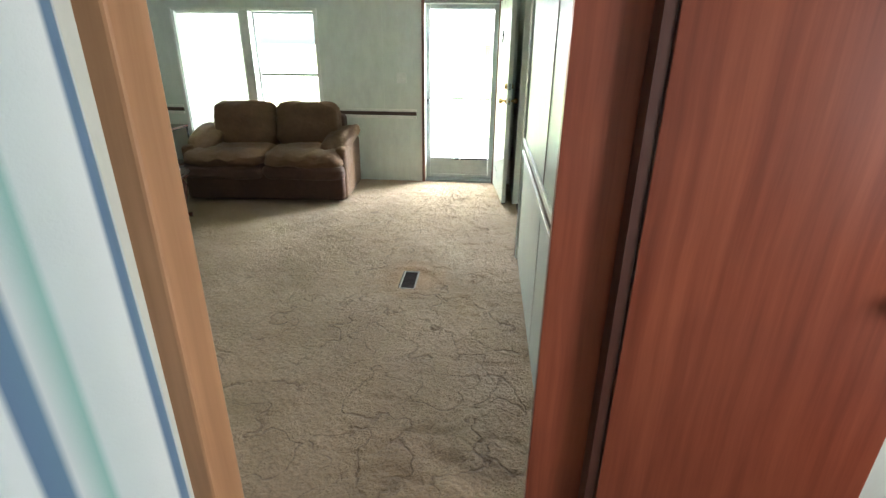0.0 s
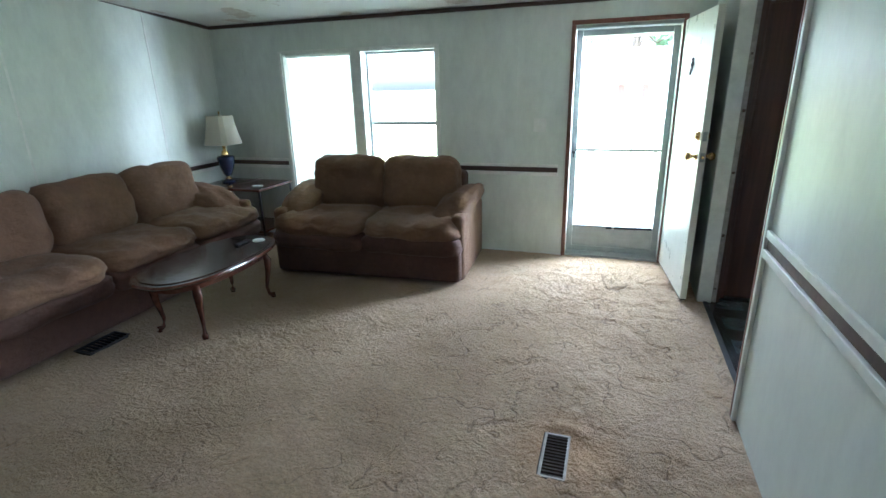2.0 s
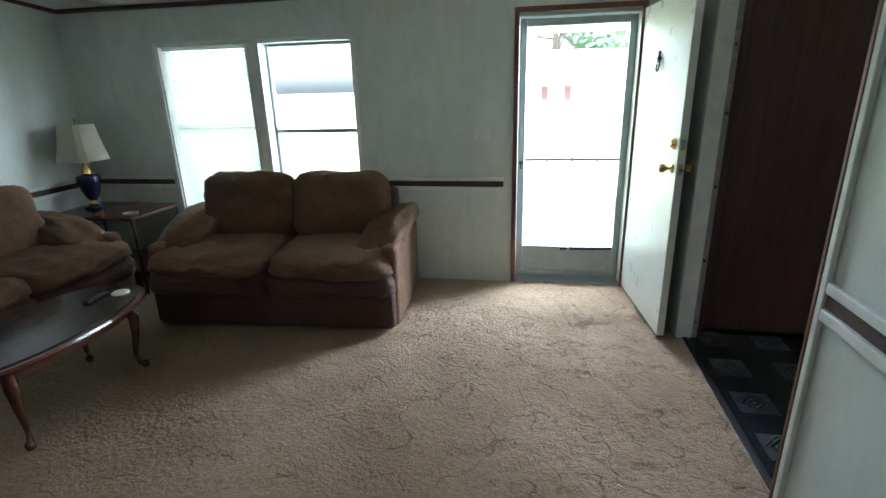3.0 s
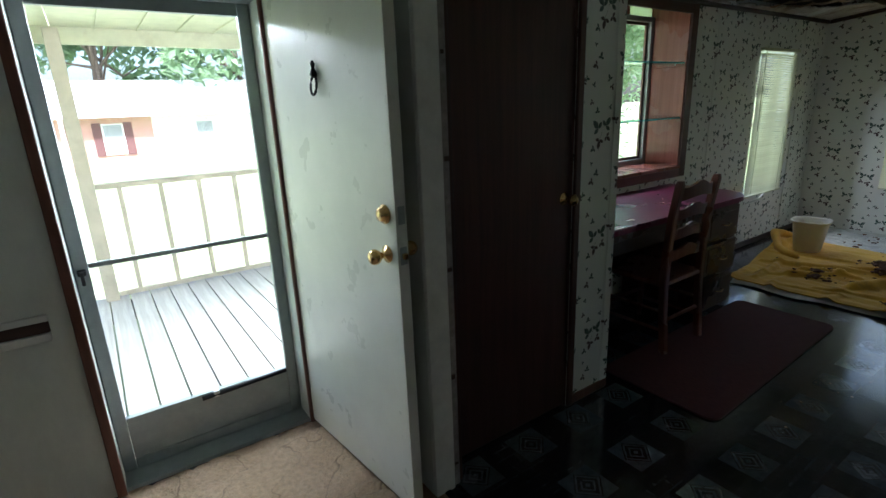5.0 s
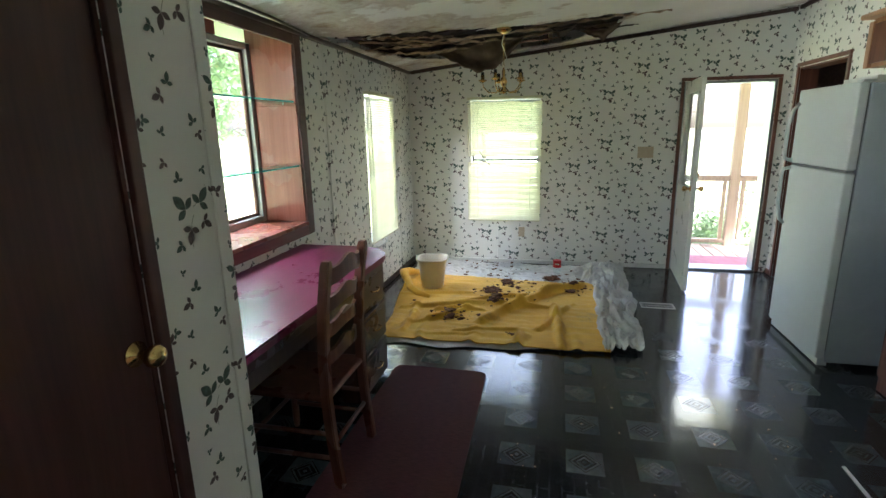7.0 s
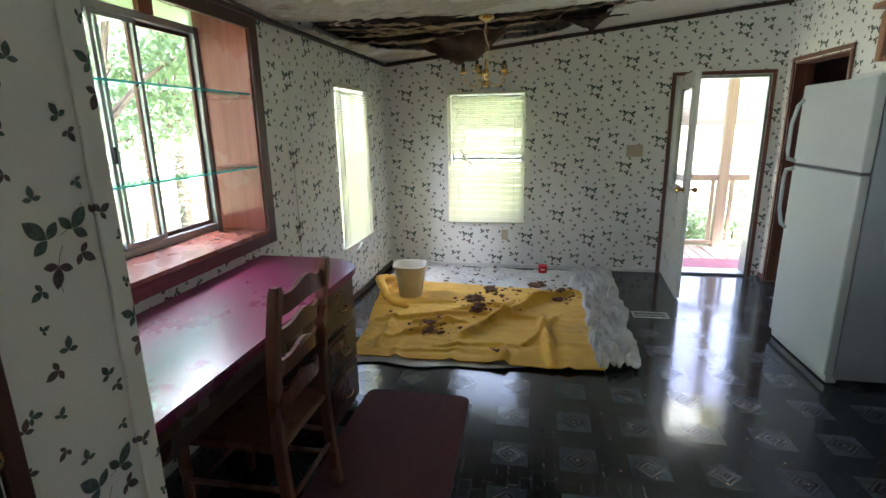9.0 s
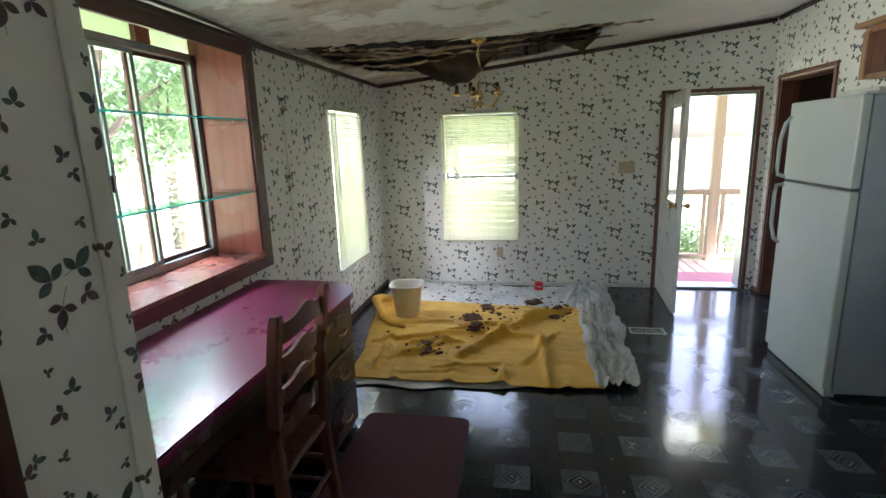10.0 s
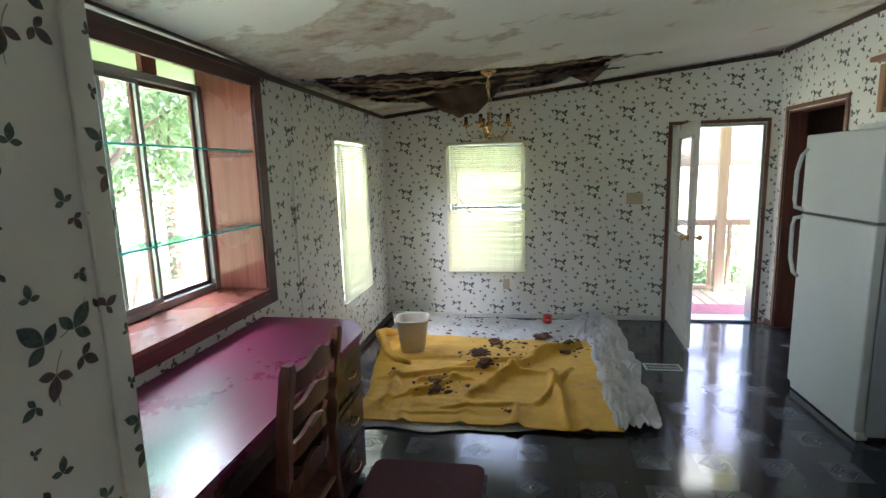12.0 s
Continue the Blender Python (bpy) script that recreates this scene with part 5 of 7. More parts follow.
def mat_weave():
    m = Nodes("mat_maroon", 0.85)
    g = m.noise(1.0, 3, 0.6, (180, 22, 1))
    m.colour(m.ramp(g, (0.3, (0.055, 0.012, 0.014)), (0.7, (0.115, 0.03, 0.032))))
    m.bump(g, 0.5, 0.003)
    return m.mat


M["mat"] = mat_weave()


def cloth(name, a, b, pattern=False):
    m = Nodes(name, 0.9)
    n = m.noise(5, 6, 0.65)
    c = m.ramp(n, (0.3, a), (0.7, b))
    if pattern:
        v = m.add("ShaderNodeTexVoronoi", {"Vector": m.co, "Scale": 22.0}).outputs["Distance"]
        c = m.mix(m.ramp(v, (0.16, 0.55), (0.24, 0.0)), c, (0.33, 0.37, 0.44))
    c = m.mix(m.ramp(m.noise(2.3, 7, 0.75), (0.56, 0.0), (0.72, 0.55)), c, (0.22, 0.13, 0.06))
    m.colour(c)
    m.bump(m.noise(330, 2), 0.4, 0.001)
    m.bump(m.noise(14, 5, 0.6), 0.45, 0.012)
    m.b.inputs["Sheen Weight"].default_value = 0.2
    return m.mat


M["yellow"] = cloth("blanket_yellow", (0.68, 0.36, 0.028), (0.84, 0.50, 0.055))
M["sheet"] = cloth("sheet_white", (0.50, 0.50, 0.50), (0.68, 0.68, 0.67), True)
M["curtain"] = None


def stripes():
    m = Nodes("curtain_stripe", 0.85)
    u = m.math("MULTIPLY", m.add("ShaderNodeSeparateXYZ", {0: m.co}).outputs[1], 15.0)
    f = m.math("FRACT", u)
    m.colour(m.ramp(f, (0.0, (0.62, 0.70, 0.72)), (0.35, (0.66, 0.72, 0.74)), (0.42, (0.12, 0.20, 0.32)), (0.58, (0.14, 0.24, 0.36)), (0.64, (0.66, 0.72, 0.74)), (0.82, (0.30, 0.52, 0.50)), (0.88, (0.62, 0.70, 0.72))))
    m.bump(m.noise(300, 2), 0.3, 0.001)
    return m.mat


M["curtain"] = stripes()


def solid_bar(name, bm, mat, parent, label="", smooth=True):
    return part(name, bm, mat, parent, label, smooth)


# ---- sofas ----


def sofa(name, width, seats, loc, rz, label, seed):
    s = thing(name, loc, label, "sofa", "matching living-room sofas", rz)
    full = width - 0.08
    back = width - 0.36
    part("skirt", B(-full / 2, full / 2, -0.455, 0.40, 0.012, 0.30, bevel=0.045, seg=4), M["suedeshade"], s, smooth=True)
    part("back_frame", B(-back / 2 - 0.03, back / 2 + 0.03, 0.25, 0.45, 0.05, 0.80, bevel=0.05, seg=3), M["suedeshade"], s, smooth=True)
    w, wb = full / seats, back / seats
    for i in range(seats):
        cx, bx = w * (i + 0.5) - full / 2, wb * (i + 0.5) - back / 2
        part("front_roll", pillow(w + 0.015, 0.30, 0.17, cx, -0.36, 0.315, p=10, py=3.2, seed=seed + i, wrinkle=0.008, puff=3), M["suedeshade"], s, smooth=True)
        bm = pillow(w + 0.02, 0.82, 0.19, cx, -0.12, 0.435, p=7, py=4.5, seed=seed + 10 + i, wrinkle=0.016, puff=2.4)
        for v in bm.verts:
            if v.co.z > 0.43:
                near = max(0.0, min(1.0, (-0.12 - v.co.y) / 0.3))
                v.co.z += near * (0.016 * math.sin((v.co.x - cx) * 34 + 2 * math.sin(v.co.y * 9 + i + seed)) + 0.010 * noise.noise(Vector((v.co.x * 14, v.co.y * 7, seed))))
                v.co.z -= 0.022 * math.exp(-((v.co.x - cx) / 0.05) ** 2 - ((v.co.y + 0.22) / 0.07) ** 2)
        part("seat_cushion", bm, M["suede"], s, smooth=True)
        part("back_cushion", pillow(wb + 0.012, 0.27, 0.50, bx, 0.17, 0.695, p=8, py=2.6, seed=seed + 20 + i, wrinkle=0.017, tilt=-0.20, puff=4), M["suede"], s, smooth=True)
    for sd_ in (-1, 1):
        x = sd_ * (width / 2 - 0.15)
        part("arm", B(sd_ * (width / 2 - 0.13), sd_ * (width / 2 - 0.02), -0.40, 0.42, 0.012, 0.56, bevel=0.04, seg=3), M["suede"], s, "brown suede side panel", smooth=True)
        bm = pillow(0.32, 0.76, 0.17, 0, 0, 0, p=3.2, py=3.0, seed=seed + 30 + sd_, wrinkle=0.016, puff=2.2)
        for v in bm.verts:
            v.co.z -= 0.07 * max(0, (-v.co.y - 0.05) / 0.33) ** 1.5
            v.co.x += sd_ * 0.04 * v.co.y / 0.38
        bmesh.ops.rotate(bm, verts=bm.verts, cent=(0, 0, 0), matrix=Matrix.Rotation(0.10, 3, "X") @ Matrix.Rotation(sd_ * -0.22, 3, "Y"))
        bmesh.ops.translate(bm, verts=bm.verts, vec=(x, 0.02, 0.585))
        part("arm_cushion", bm, M["suede"], s, smooth=True)
    return s


sofa("sofa", 2.40, 3, (-3.215, -1.91, 0.008), 90.5, "brown suede three-seat sofa against the panelled wall", 3)
sofa("loveseat", 1.74, 2, (-1.55, -0.60, 0.008), 3.5, "brown suede two-seat sofa before the window", 51)

# ---- coffee table, end table, lamp ----
ct = thing("coffee_table", (-2.25, -1.93, 0.0), "oval dark cherry coffee table with curved legs and a glass top", "coffee table")


def oval(bm, rx, ry, z0, z1, n=48, p=2.4, lip=0.0):
    rings = []
    for z, k in ((z0, 1 - lip), ((z0 + z1) / 2, 1.0), (z1, 1 - lip * 0.6)):
        rings.append([bm.verts.new((rx * k * abs(math.cos(a)) ** (2 / p) * (1 if math.cos(a) > 0 else -1), ry * k * abs(math.sin(a)) ** (2 / p) * (1 if math.sin(a) > 0 else -1), z)) for a in [2 * math.pi * (i + 0.01) / n for i in range(n)]])
    for a, b in zip(rings, rings[1:]):
        for i in range(n):
            bm.faces.new((a[i], a[(i + 1) % n], b[(i + 1) % n], b[i]))
    bm.faces.new(rings[0][::-1])
    bm.faces.new(rings[-1])
    return bm


part("tabletop", oval(bmesh.new(), 0.31, 0.57, 0.405, 0.430, lip=0.03), M["cherry"], ct)
part("glass_top", oval(bmesh.new(), 0.27, 0.52, 0.4305, 0.436), simple("glass_dark_top", (0.035, 0.022, 0.018), 0.16, var=0.05, bump=0), ct)
part("apron", oval(bmesh.new(), 0.24, 0.46, 0.345, 0.404), M["cherry"], ct)


def cabriole(x, y, h, k=1.0):
    sx, sy = (1 if x > 0 else -1), (1 if y > 0 else -1)
    pts = [(x, y, h), (x + sx * 0.018, y + sy * 0.018, h * 0.86), (x + sx * 0.012, y + sy * 0.012, h * 0.6), (x - sx * 0.004, y - sy * 0.004, h * 0.25), (x + sx * 0.004, y + sy * 0.004, h * 0.09), (x + sx * 0.022, y + sy * 0.022, 0.022), (x + sx * 0.024, y + sy * 0.024, 0.0)]
    return tube(pts, [0.026 * k, 0.028 * k, 0.021 * k, 0.012 * k, 0.012 * k, 0.022 * k, 0.018 * k], 10)


for x, y in ((-0.17, -0.33), (0.17, -0.33), (-0.17, 0.34), (0.17, 0.34)):
    part("leg", cabriole(x, y, 0.36), M["cherry"], ct, smooth=True)
tagged(part("coaster", lathe([(0.045, 0), (0.048, 0.006), (0.04, 0.012)], 20, (-2.16, -1.52, 0.4365)), M["trimwhite"]), "small round white coaster on the coffee table", "coaster")
tagged(part("remote_control", B(-2.26, -2.22, -1.68, -1.53, 0.4365, 0.452, bevel=0.006), M["iron"]), "small dark remote control on the coffee table", "remote control")

et = thing("end_table", (-3.30, -0.34, 0.0), "dark metal-legged end table in the corner by the sofa", "side table")
part("tabletop", B(-0.34, 0.46, -0.26, 0.28, 0.60, 0.625, bevel=0.006), M["cherry"], et)
part("shelf", B(-0.32, 0.44, -0.24, 0.26, 0.18, 0.198, bevel=0.004), M["cherry"], et)
for x in (-0.325, 0.445):
    for y in (-0.245, 0.265):
        part("leg", tube([(x, y, 0), (x, y, 0.60)], 0.012, 8), M["iron"], et, smooth=True)
tagged(part("ashtray", lathe([(0.03, 0), (0.05, 0.006), (0.055, 0.022), (0.048, 0.022), (0.03, 0.008), (0.001, 0.007)], 18, (-2.93, -0.50, 0.6255)), M["alu"]), "small shiny metal dish on the end table", "dish")

lp = thing("table_lamp", (-3.455, -0.29, 0.626), "navy urn table lamp with brass fittings and a white square-cut shade", "table lamp")
part("plinth", lathe([(0.07, 0), (0.075, 0.012), (0.05, 0.02), (0.03, 0.03)], 24), M["navy"], lp, smooth=True)
part("collar", lathe([(0.028, 0.03), (0.036, 0.04), (0.02, 0.052), (0.024, 0.062)], 20), M["brass"], lp, "brass foot ring", smooth=True)
part("urn", lathe([(0.022, 0.062), (0.045, 0.09), (0.068, 0.15), (0.085, 0.22), (0.088, 0.262), (0.075, 0.275), (0.04, 0.28)], 28), M["navy"], lp, smooth=True)
part("neck", lathe([(0.035, 0.28), (0.045, 0.292), (0.03, 0.302), (0.036, 0.318), (0.018, 0.33), (0.014, 0.36), (0.022, 0.372), (0.012, 0.39), (0.008, 0.46)], 20), M["brass"], lp, smooth=True)
shade_m = Nodes("shade_cloth", 0.8)
shade_m.colour(shade_m.ramp(shade_m.noise(200, 2, 0.5, (1, 1, 0.1)), (0.3, (0.66, 0.62, 0.52)), (0.7, (0.74, 0.70, 0.60))))
_tr = shade_m.add("ShaderNodeBsdfTranslucent", {"Color": (0.7, 0.66, 0.55)})
_mx = shade_m.add("ShaderNodeMixShader", {0: 0.4})
shade_m.t.links.new(shade_m.b.outputs[0], _mx.inputs[1])
shade_m.t.links.new(_tr.outputs[0], _mx.inputs[2])
shade_m.t.links.new(_mx.outputs[0], shade_m.t.nodes["Material Output"].inputs[0])
bm = bmesh.new()
rings = []
for z, r in ((0.395, 0.150), (0.50, 0.128), (0.60, 0.112), (0.68, 0.104)):
    ring = []
    for cx, cy in ((1, 1), (-1, 1), (-1, -1), (1, -1)):
        for a in ((1, 0.72), (0.72, 1)) if cx * cy > 0 else ((0.72, 1), (1, 0.72)):
            ring.append(bm.verts.new((cx * r * a[0], cy * r * a[1], z)))
    rings.append(ring)
for a, b in zip(rings, rings[1:]):
    for i in range(8):
        bm.faces.new((a[i], a[(i + 1) % 8], b[(i + 1) % 8], b[i]))
ob = part("shade", bm, shade_m.mat, lp)
md = ob.modifiers.new("thickness", "SOLIDIFY")
md.thickness = 0.003
part("finial", lathe([(0.004, 0.60), (0.004, 0.70), (0.010, 0.706), (0.006, 0.72), (0.001, 0.728)], 10), M["brass"], lp)
part("cord", tube([(0.06, 0.02, 0.008), (0.16, 0.1, 0.004), (0.2, 0.26, 0.004)], 0.003, 6), M["iron"], lp)

# ---- hearth and the things on the living-room floor ----
he = thing("hearth", (0, 0, 0), "low beige tiled hearth with a dark red wooden edge", "hearth")
he["kind"] = "structure"
part("hearth_bed", B(-2.72, -0.93, -5.41, -4.29, -0.01, 0.018), M["grout"], he)
part("hearth_edge", boxes((-2.75, -0.90, -4.289, -4.255, -0.01, 0.030), (-0.929, -0.90, -5.41, -4.29, -0.01, 0.030), bevel=0.005), M["frame"], he, "dark red wooden edging")
me = mesh_of("tile", B(-0.142, 0.142, -0.142, 0.142, 0.018, 0.027, bevel=0.002, seg=1), M["tile"])
for i in range(6):
    for j in range(4):
        if -1.085 - i * 0.294 - 0.15 > -2.73:
            o = new("tile", me)
            o.parent = he
            o.location = (-1.085 - i * 0.294, -4.44 - j * 0.294 * 0.93, 0)
            o.scale = (1, 0.93, 1)
kt = thing("kettle", (-1.22, -4.60, 0.027), "black cast-iron kettle standing on the tiles", "kettle")
part("body", lathe([(0.06, 0), (0.095, 0.02), (0.10, 0.06), (0.075, 0.10), (0.05, 0.11)], 24), M["iron"], kt, smooth=True)
part("lid", lathe([(0.048, 0.11), (0.04, 0.122), (0.01, 0.128), (0.012, 0.14), (0.002, 0.146)], 18), M["iron"], kt, smooth=True)
part("spout", tube([(-0.08, 0, 0.05), (-0.13, 0, 0.08), (-0.15, 0, 0.12)], [0.022, 0.014, 0.01], 8), M["iron"], kt, smooth=True)
part("bail", tube([(0, 0.08 * math.cos(a), 0.10 + 0.11 * math.sin(a)) for a in [math.pi * k / 10 for k in range(11)]], 0.004, 6), M["iron"], kt, smooth=True)
st = thing("low_chest", (-3.40, -3.86, 0.0), "low dark brown wooden chest against the wall", "chest")
part("body", B(-0.26, 0.24, -0.42, 0.32, 0.04, 0.40, bevel=0.006), M["cherry"], st)
part("lid", B(-0.27, 0.26, -0.43, 0.34, 0.401, 0.43, bevel=0.006), M["cherry"], st)
for x in (-0.23, 0.21):
    for y in (-0.38, 0.28):
        part("foot", B(x - 0.02, x + 0.02, y - 0.02, y + 0.02, 0.0, 0.039), M["cherry"], st)


def register(name, x0, x1, y0, y1, z, frame_mat, slat_mat, label, n=9, long_y=True):
    r = thing(name, (0, 0, 0), label, "floor register")
    f = 0.012
    part("frame", boxes((x0 - f, x0, y0 - f, y1 + f, z, z + 0.006), (x1, x1 + f, y0 - f, y1 + f, z, z + 0.006), (x0, x1, y0 - f, y0, z, z + 0.006), (x0, x1, y1, y1 + f, z, z + 0.006), bevel=0.001), frame_mat, r)
    part("duct", boxes((x0 - 0.004, x0, y0, y1, z - 0.05, z), (x1, x1 + 0.004, y0, y1, z - 0.05, z), (x0, x1, y0 - 0.004, y0, z - 0.05, z), (x0, x1, y1, y1 + 0.004, z - 0.05, z), (x0, x1, y0, y1, z - 0.055, z - 0.05)), M["black"], r)
    for i in range(n):
        k = (i + 0.5) / n
        if long_y:
            b = B(x0, x1, y0 + (y1 - y0) * k - 0.004, y0 + (y1 - y0) * k + 0.004, z - 0.016, z + 0.001)
        else:
            b = B(x0 + (x1 - x0) * k - 0.004, x0 + (x1 - x0) * k + 0.004, y0, y1, z - 0.016, z + 0.001)
        part("slat", b, slat_mat, r)
    if n != 13:
        part("mid_bar", B((x0 + x1) / 2 - 0.002, (x0 + x1) / 2 + 0.002, y0, y1, z + 0.0015, z + 0.003) if long_y else B(x0, x1, (y0 + y1) / 2 - 0.005, (y0 + y1) / 2 + 0.005, z + 0.0015, z + 0.003), frame_mat, r)
    return r


register("floor_register", VX0 + 0.012, VX1 - 0.012, VY0 + 0.012, VY1 - 0.012, -0.004, M["trimgrey"], M["rot"], "narrow metal register sunk in the carpet, stained around", 13)
register("floor_register", 5.49, 5.60, -2.65, -2.39, -0.003, M["trimwhite"], M["alu"], "white metal register on the black vinyl floor", 10)
register("floor_register", -2.72, -2.60, -2.66, -2.40, 0.012, M["iron"], M["iron"], "dark metal register beside the sofa", 9)

# ---- dining room ----
dk = thing("desk", (0, 0, 0), "long dark desk with a mahogany laminate top and three drawers", "desk")
bm = bmesh.new()
out = [(2.255, 0.070), (2.255, -0.60)]
out += [(3.80, -0.60)]
for k in range(9):
    a = -math.pi / 2 + math.pi / 2 * k / 8
    out.append((3.80 + 0.24 * math.cos(a), -0.36 + 0.24 * math.sin(a)))
out += [(4.04, 0.070)]
lo = [bm.verts.new((x, y, 0.792)) for x, y in out]
hi = [bm.verts.new((x, y, 0.828)) for x, y in out]
n = len(out)
bm.faces.new(lo)
bm.faces.new(hi[::-1])
for i in range(n):
    bm.faces.new((lo[i], hi[i], hi[(i + 1) % n], lo[(i + 1) % n]))
bmesh.ops.recalc_face_normals(bm, faces=bm.faces)
bmesh.ops.bevel(bm, geom=[e for e in bm.edges if abs(e.verts[0].co.z - e.verts[1].co.z) < 0.001 and e.verts[0].co.y < 0.0], offset=0.006, segments=2, affect="EDGES")
part("top", bm, M["desktop"], dk)
part("edge_band", B(2.26, 3.80, -0.594, -0.575, 0.755, 0.791, bevel=0.003), M["desk"], dk)
part("apron", B(2.27, 3.455, -0.56, -0.54, 0.66, 0.79, bevel=0.003), M["desk"], dk)
part("pedestal", B(3.46, 3.90, -0.545, 0.06, 0.02, 0.791, bevel=0.004), M["desk"], dk)
part("back_panel", B(2.26, 3.455, 0.045, 0.06, 0.25, 0.79), M["desk"], dk)
part("end_panel", B(2.256, 2.276, -0.54, 0.06, 0.0, 0.79, bevel=0.002), M["desk"], dk)
for z0, z1 in ((0.545, 0.765), (0.30, 0.525), (0.055, 0.28)):
    d = part("drawer", boxes((3.475, 3.885, -0.565, -0.546, z0, z1), bevel=0.006), M["desk"], dk)
    part("drawer_panel", B(3.505, 3.855, -0.571, -0.5655, z0 + 0.03, z1 - 0.03, bevel=0.0025), M["desk"], d)
    zc = (z0 + z1) / 2
    part("handle", tube([(3.635, -0.572, zc), (3.640, -0.595, zc - 0.002), (3.68, -0.60, zc - 0.008), (3.72, -0.595, zc - 0.002), (3.725, -0.572, zc)], 0.0045, 7), M["brass"], d, "brass bail handle", smooth=True)

ch = thing("dining_chair", (3.01, -0.67, 0.008), "reddish wooden ladder-back chair pushed under the desk", "chair", rz=0)


def curved_slat(w, z, h, depth=0.03):
    bm = bmesh.new()
    n = 14
    rings = []
    for i in range(n + 1):
        s = i / n * 2 - 1
        x = w / 2 * s
        y = -depth * (1 - s * s)
        top = z + h / 2 + 0.016 * math.cos(s * math.pi) + 0.006 * math.cos(2 * s * math.pi)
        bot = z - h / 2 + 0.010 * math.cos(s * math.pi)
        rings.append([bm.verts.new(p) for p in ((x, y - 0.008, bot), (x, y + 0.008, bot), (x, y + 0.008, top), (x, y - 0.008, top))])
    for a, b in zip(rings, rings[1:]):
        for k in range(4):
            bm.faces.new((a[k], b[k], b[(k + 1) % 4], a[(k + 1) % 4]))
    bm.faces.new(rings[0])
    bm.faces.new(rings[-1][::-1])
    bmesh.ops.recalc_face_normals(bm, faces=bm.faces)
    return bm


for sx in (-1, 1):
    x = sx * 0.195
    bm = bmesh.new()
    prof = [(0.0, -0.035), (0.25, -0.010), (0.44, 0.0), (0.62, -0.002), (0.85, -0.018), (1.03, -0.045), (1.055, -0.048)]
    rings = []
    for z, y in prof:
        k = 0.016 if z > 1.04 else 0.021
        rings.append([bm.verts.new((x + a * k, y + b * k, z)) for a, b in ((-1, -1), (1, -1), (1, 1), (-1, 1))])
    for a, b in zip(rings, rings[1:]):
        for i in range(4):
            bm.faces.new((a[i], a[(i + 1) % 4], b[(i + 1) % 4], b[i]))
    bm.faces.new(rings[0][::-1])
    bm.faces.new(rings[-1])
    bmesh.ops.bevel(bm, geom=[e for e in bm.edges if abs(e.verts[0].co.z - e.verts[1].co.z) > 0.01], offset=0.005, segments=2, affect="EDGES")
    part("back_leg", bm, M["maple"], ch)
    part("front_leg", lathe([(0.013, 0), (0.018, 0.03), (0.020, 0.22), (0.017, 0.25), (0.022, 0.30), (0.022, 0.42)], 12, (sx * 0.20, 0.40, 0)), M["maple"], ch, smooth=True)
    for z in (0.14, 0.26):
        part("stretcher", tube([(sx * 0.197, -0.012, z), (sx * 0.20, 0.39, z)], 0.011, 8), M["maple"], ch, smooth=True)
for z in (0.20, 0.33):
    part("stretcher", tube([(-0.195, -0.012, z), (0.195, -0.012, z)] if z < 0.3 else [(-0.2, 0.40, 0.2), (0.2, 0.40, 0.2)], 0.011, 8), M["maple"], ch, smooth=True)
for z, h in ((0.985, 0.075), (0.86, 0.065), (0.74, 0.065), (0.61, 0.065)):
    bm = curved_slat(0.355, z, h)
    yo = -0.04 if z > 0.9 else -0.02 if z > 0.8 else -0.008 if z > 0.7 else 0.0
    bmesh.ops.translate(bm, verts=bm.verts, vec=(0, yo + 0.012, 0))
    part("slat", bm, M["maple"], ch)
bm = B(-0.215, 0.215, -0.015, 0.43, 0.42, 0.45, bevel=0.012, seg=3)
part("seat", bm, M["maple"], ch)

# maroon mat with rounded corners
bm = bmesh.new()
pts = []
for cx, cy, a0 in ((3.955, -1.145, -90), (3.955, -0.64, 0), (2.44, -0.64, 90), (2.44, -1.185, 180)):
    for k in range(5):
        a = radians(a0 + 22.5 * k)
        pts.append((cx + 0.06 * math.cos(a), cy + 0.06 * math.sin(a)))
lo = [bm.verts.new((x, y, -0.003)) for x, y in pts]
hi = [bm.verts.new((x, y, 0.007)) for x, y in pts]
bm.faces.new(lo)
bm.faces.new(hi)
for i in range(len(pts)):
    bm.faces.new((lo[i], lo[(i + 1) % len(pts)], hi[(i + 1) % len(pts)], hi[i]))
bmesh.ops.recalc_face_normals(bm, faces=bm.faces)
tagged(part("floor_mat", bm, M["mat"]), "thin maroon ribbed mat with rounded corners on the black floor", "mat")

# refrigerator
fr = thing("refrigerator", (0, 0, 0), "white top-freezer refrigerator by the kitchen doorway", "refrigerator")
FX0, FX1, FY = 4.50, 5.26, -3.30
part("body", B(FX0 + 0.004, FX1 - 0.004, -3.835, FY - 0.062, 0.03, 1.785, bevel=0.008), M["fridgeshade"], fr)
part("lower_door", B(FX0, FX1, FY - 0.055, FY, 0.06, 1.262, bevel=0.010, seg=3), M["fridge"], fr)
part("freezer_door", B(FX0, FX1, FY - 0.055, FY, 1.280, 1.790, bevel=0.010, seg=3), M["fridge"], fr)
part("door_seal", boxes((FX0 + 0.012, FX1 - 0.012, FY - 0.0615, FY - 0.0555, 0.11, 1.25), (FX0 + 0.012, FX1 - 0.012, FY - 0.0615, FY - 0.0555, 1.29, 1.78), (FX0 + 0.01, FX1 - 0.01, FY - 0.05, FY - 0.006, 1.263, 1.279)), M["seal"], fr)
part("kick_grille", boxes((FX0 + 0.01, FX1 - 0.01, FY - 0.08, FY - 0.02, 0.006, 0.055), bevel=0.004), M["fridge"], fr)
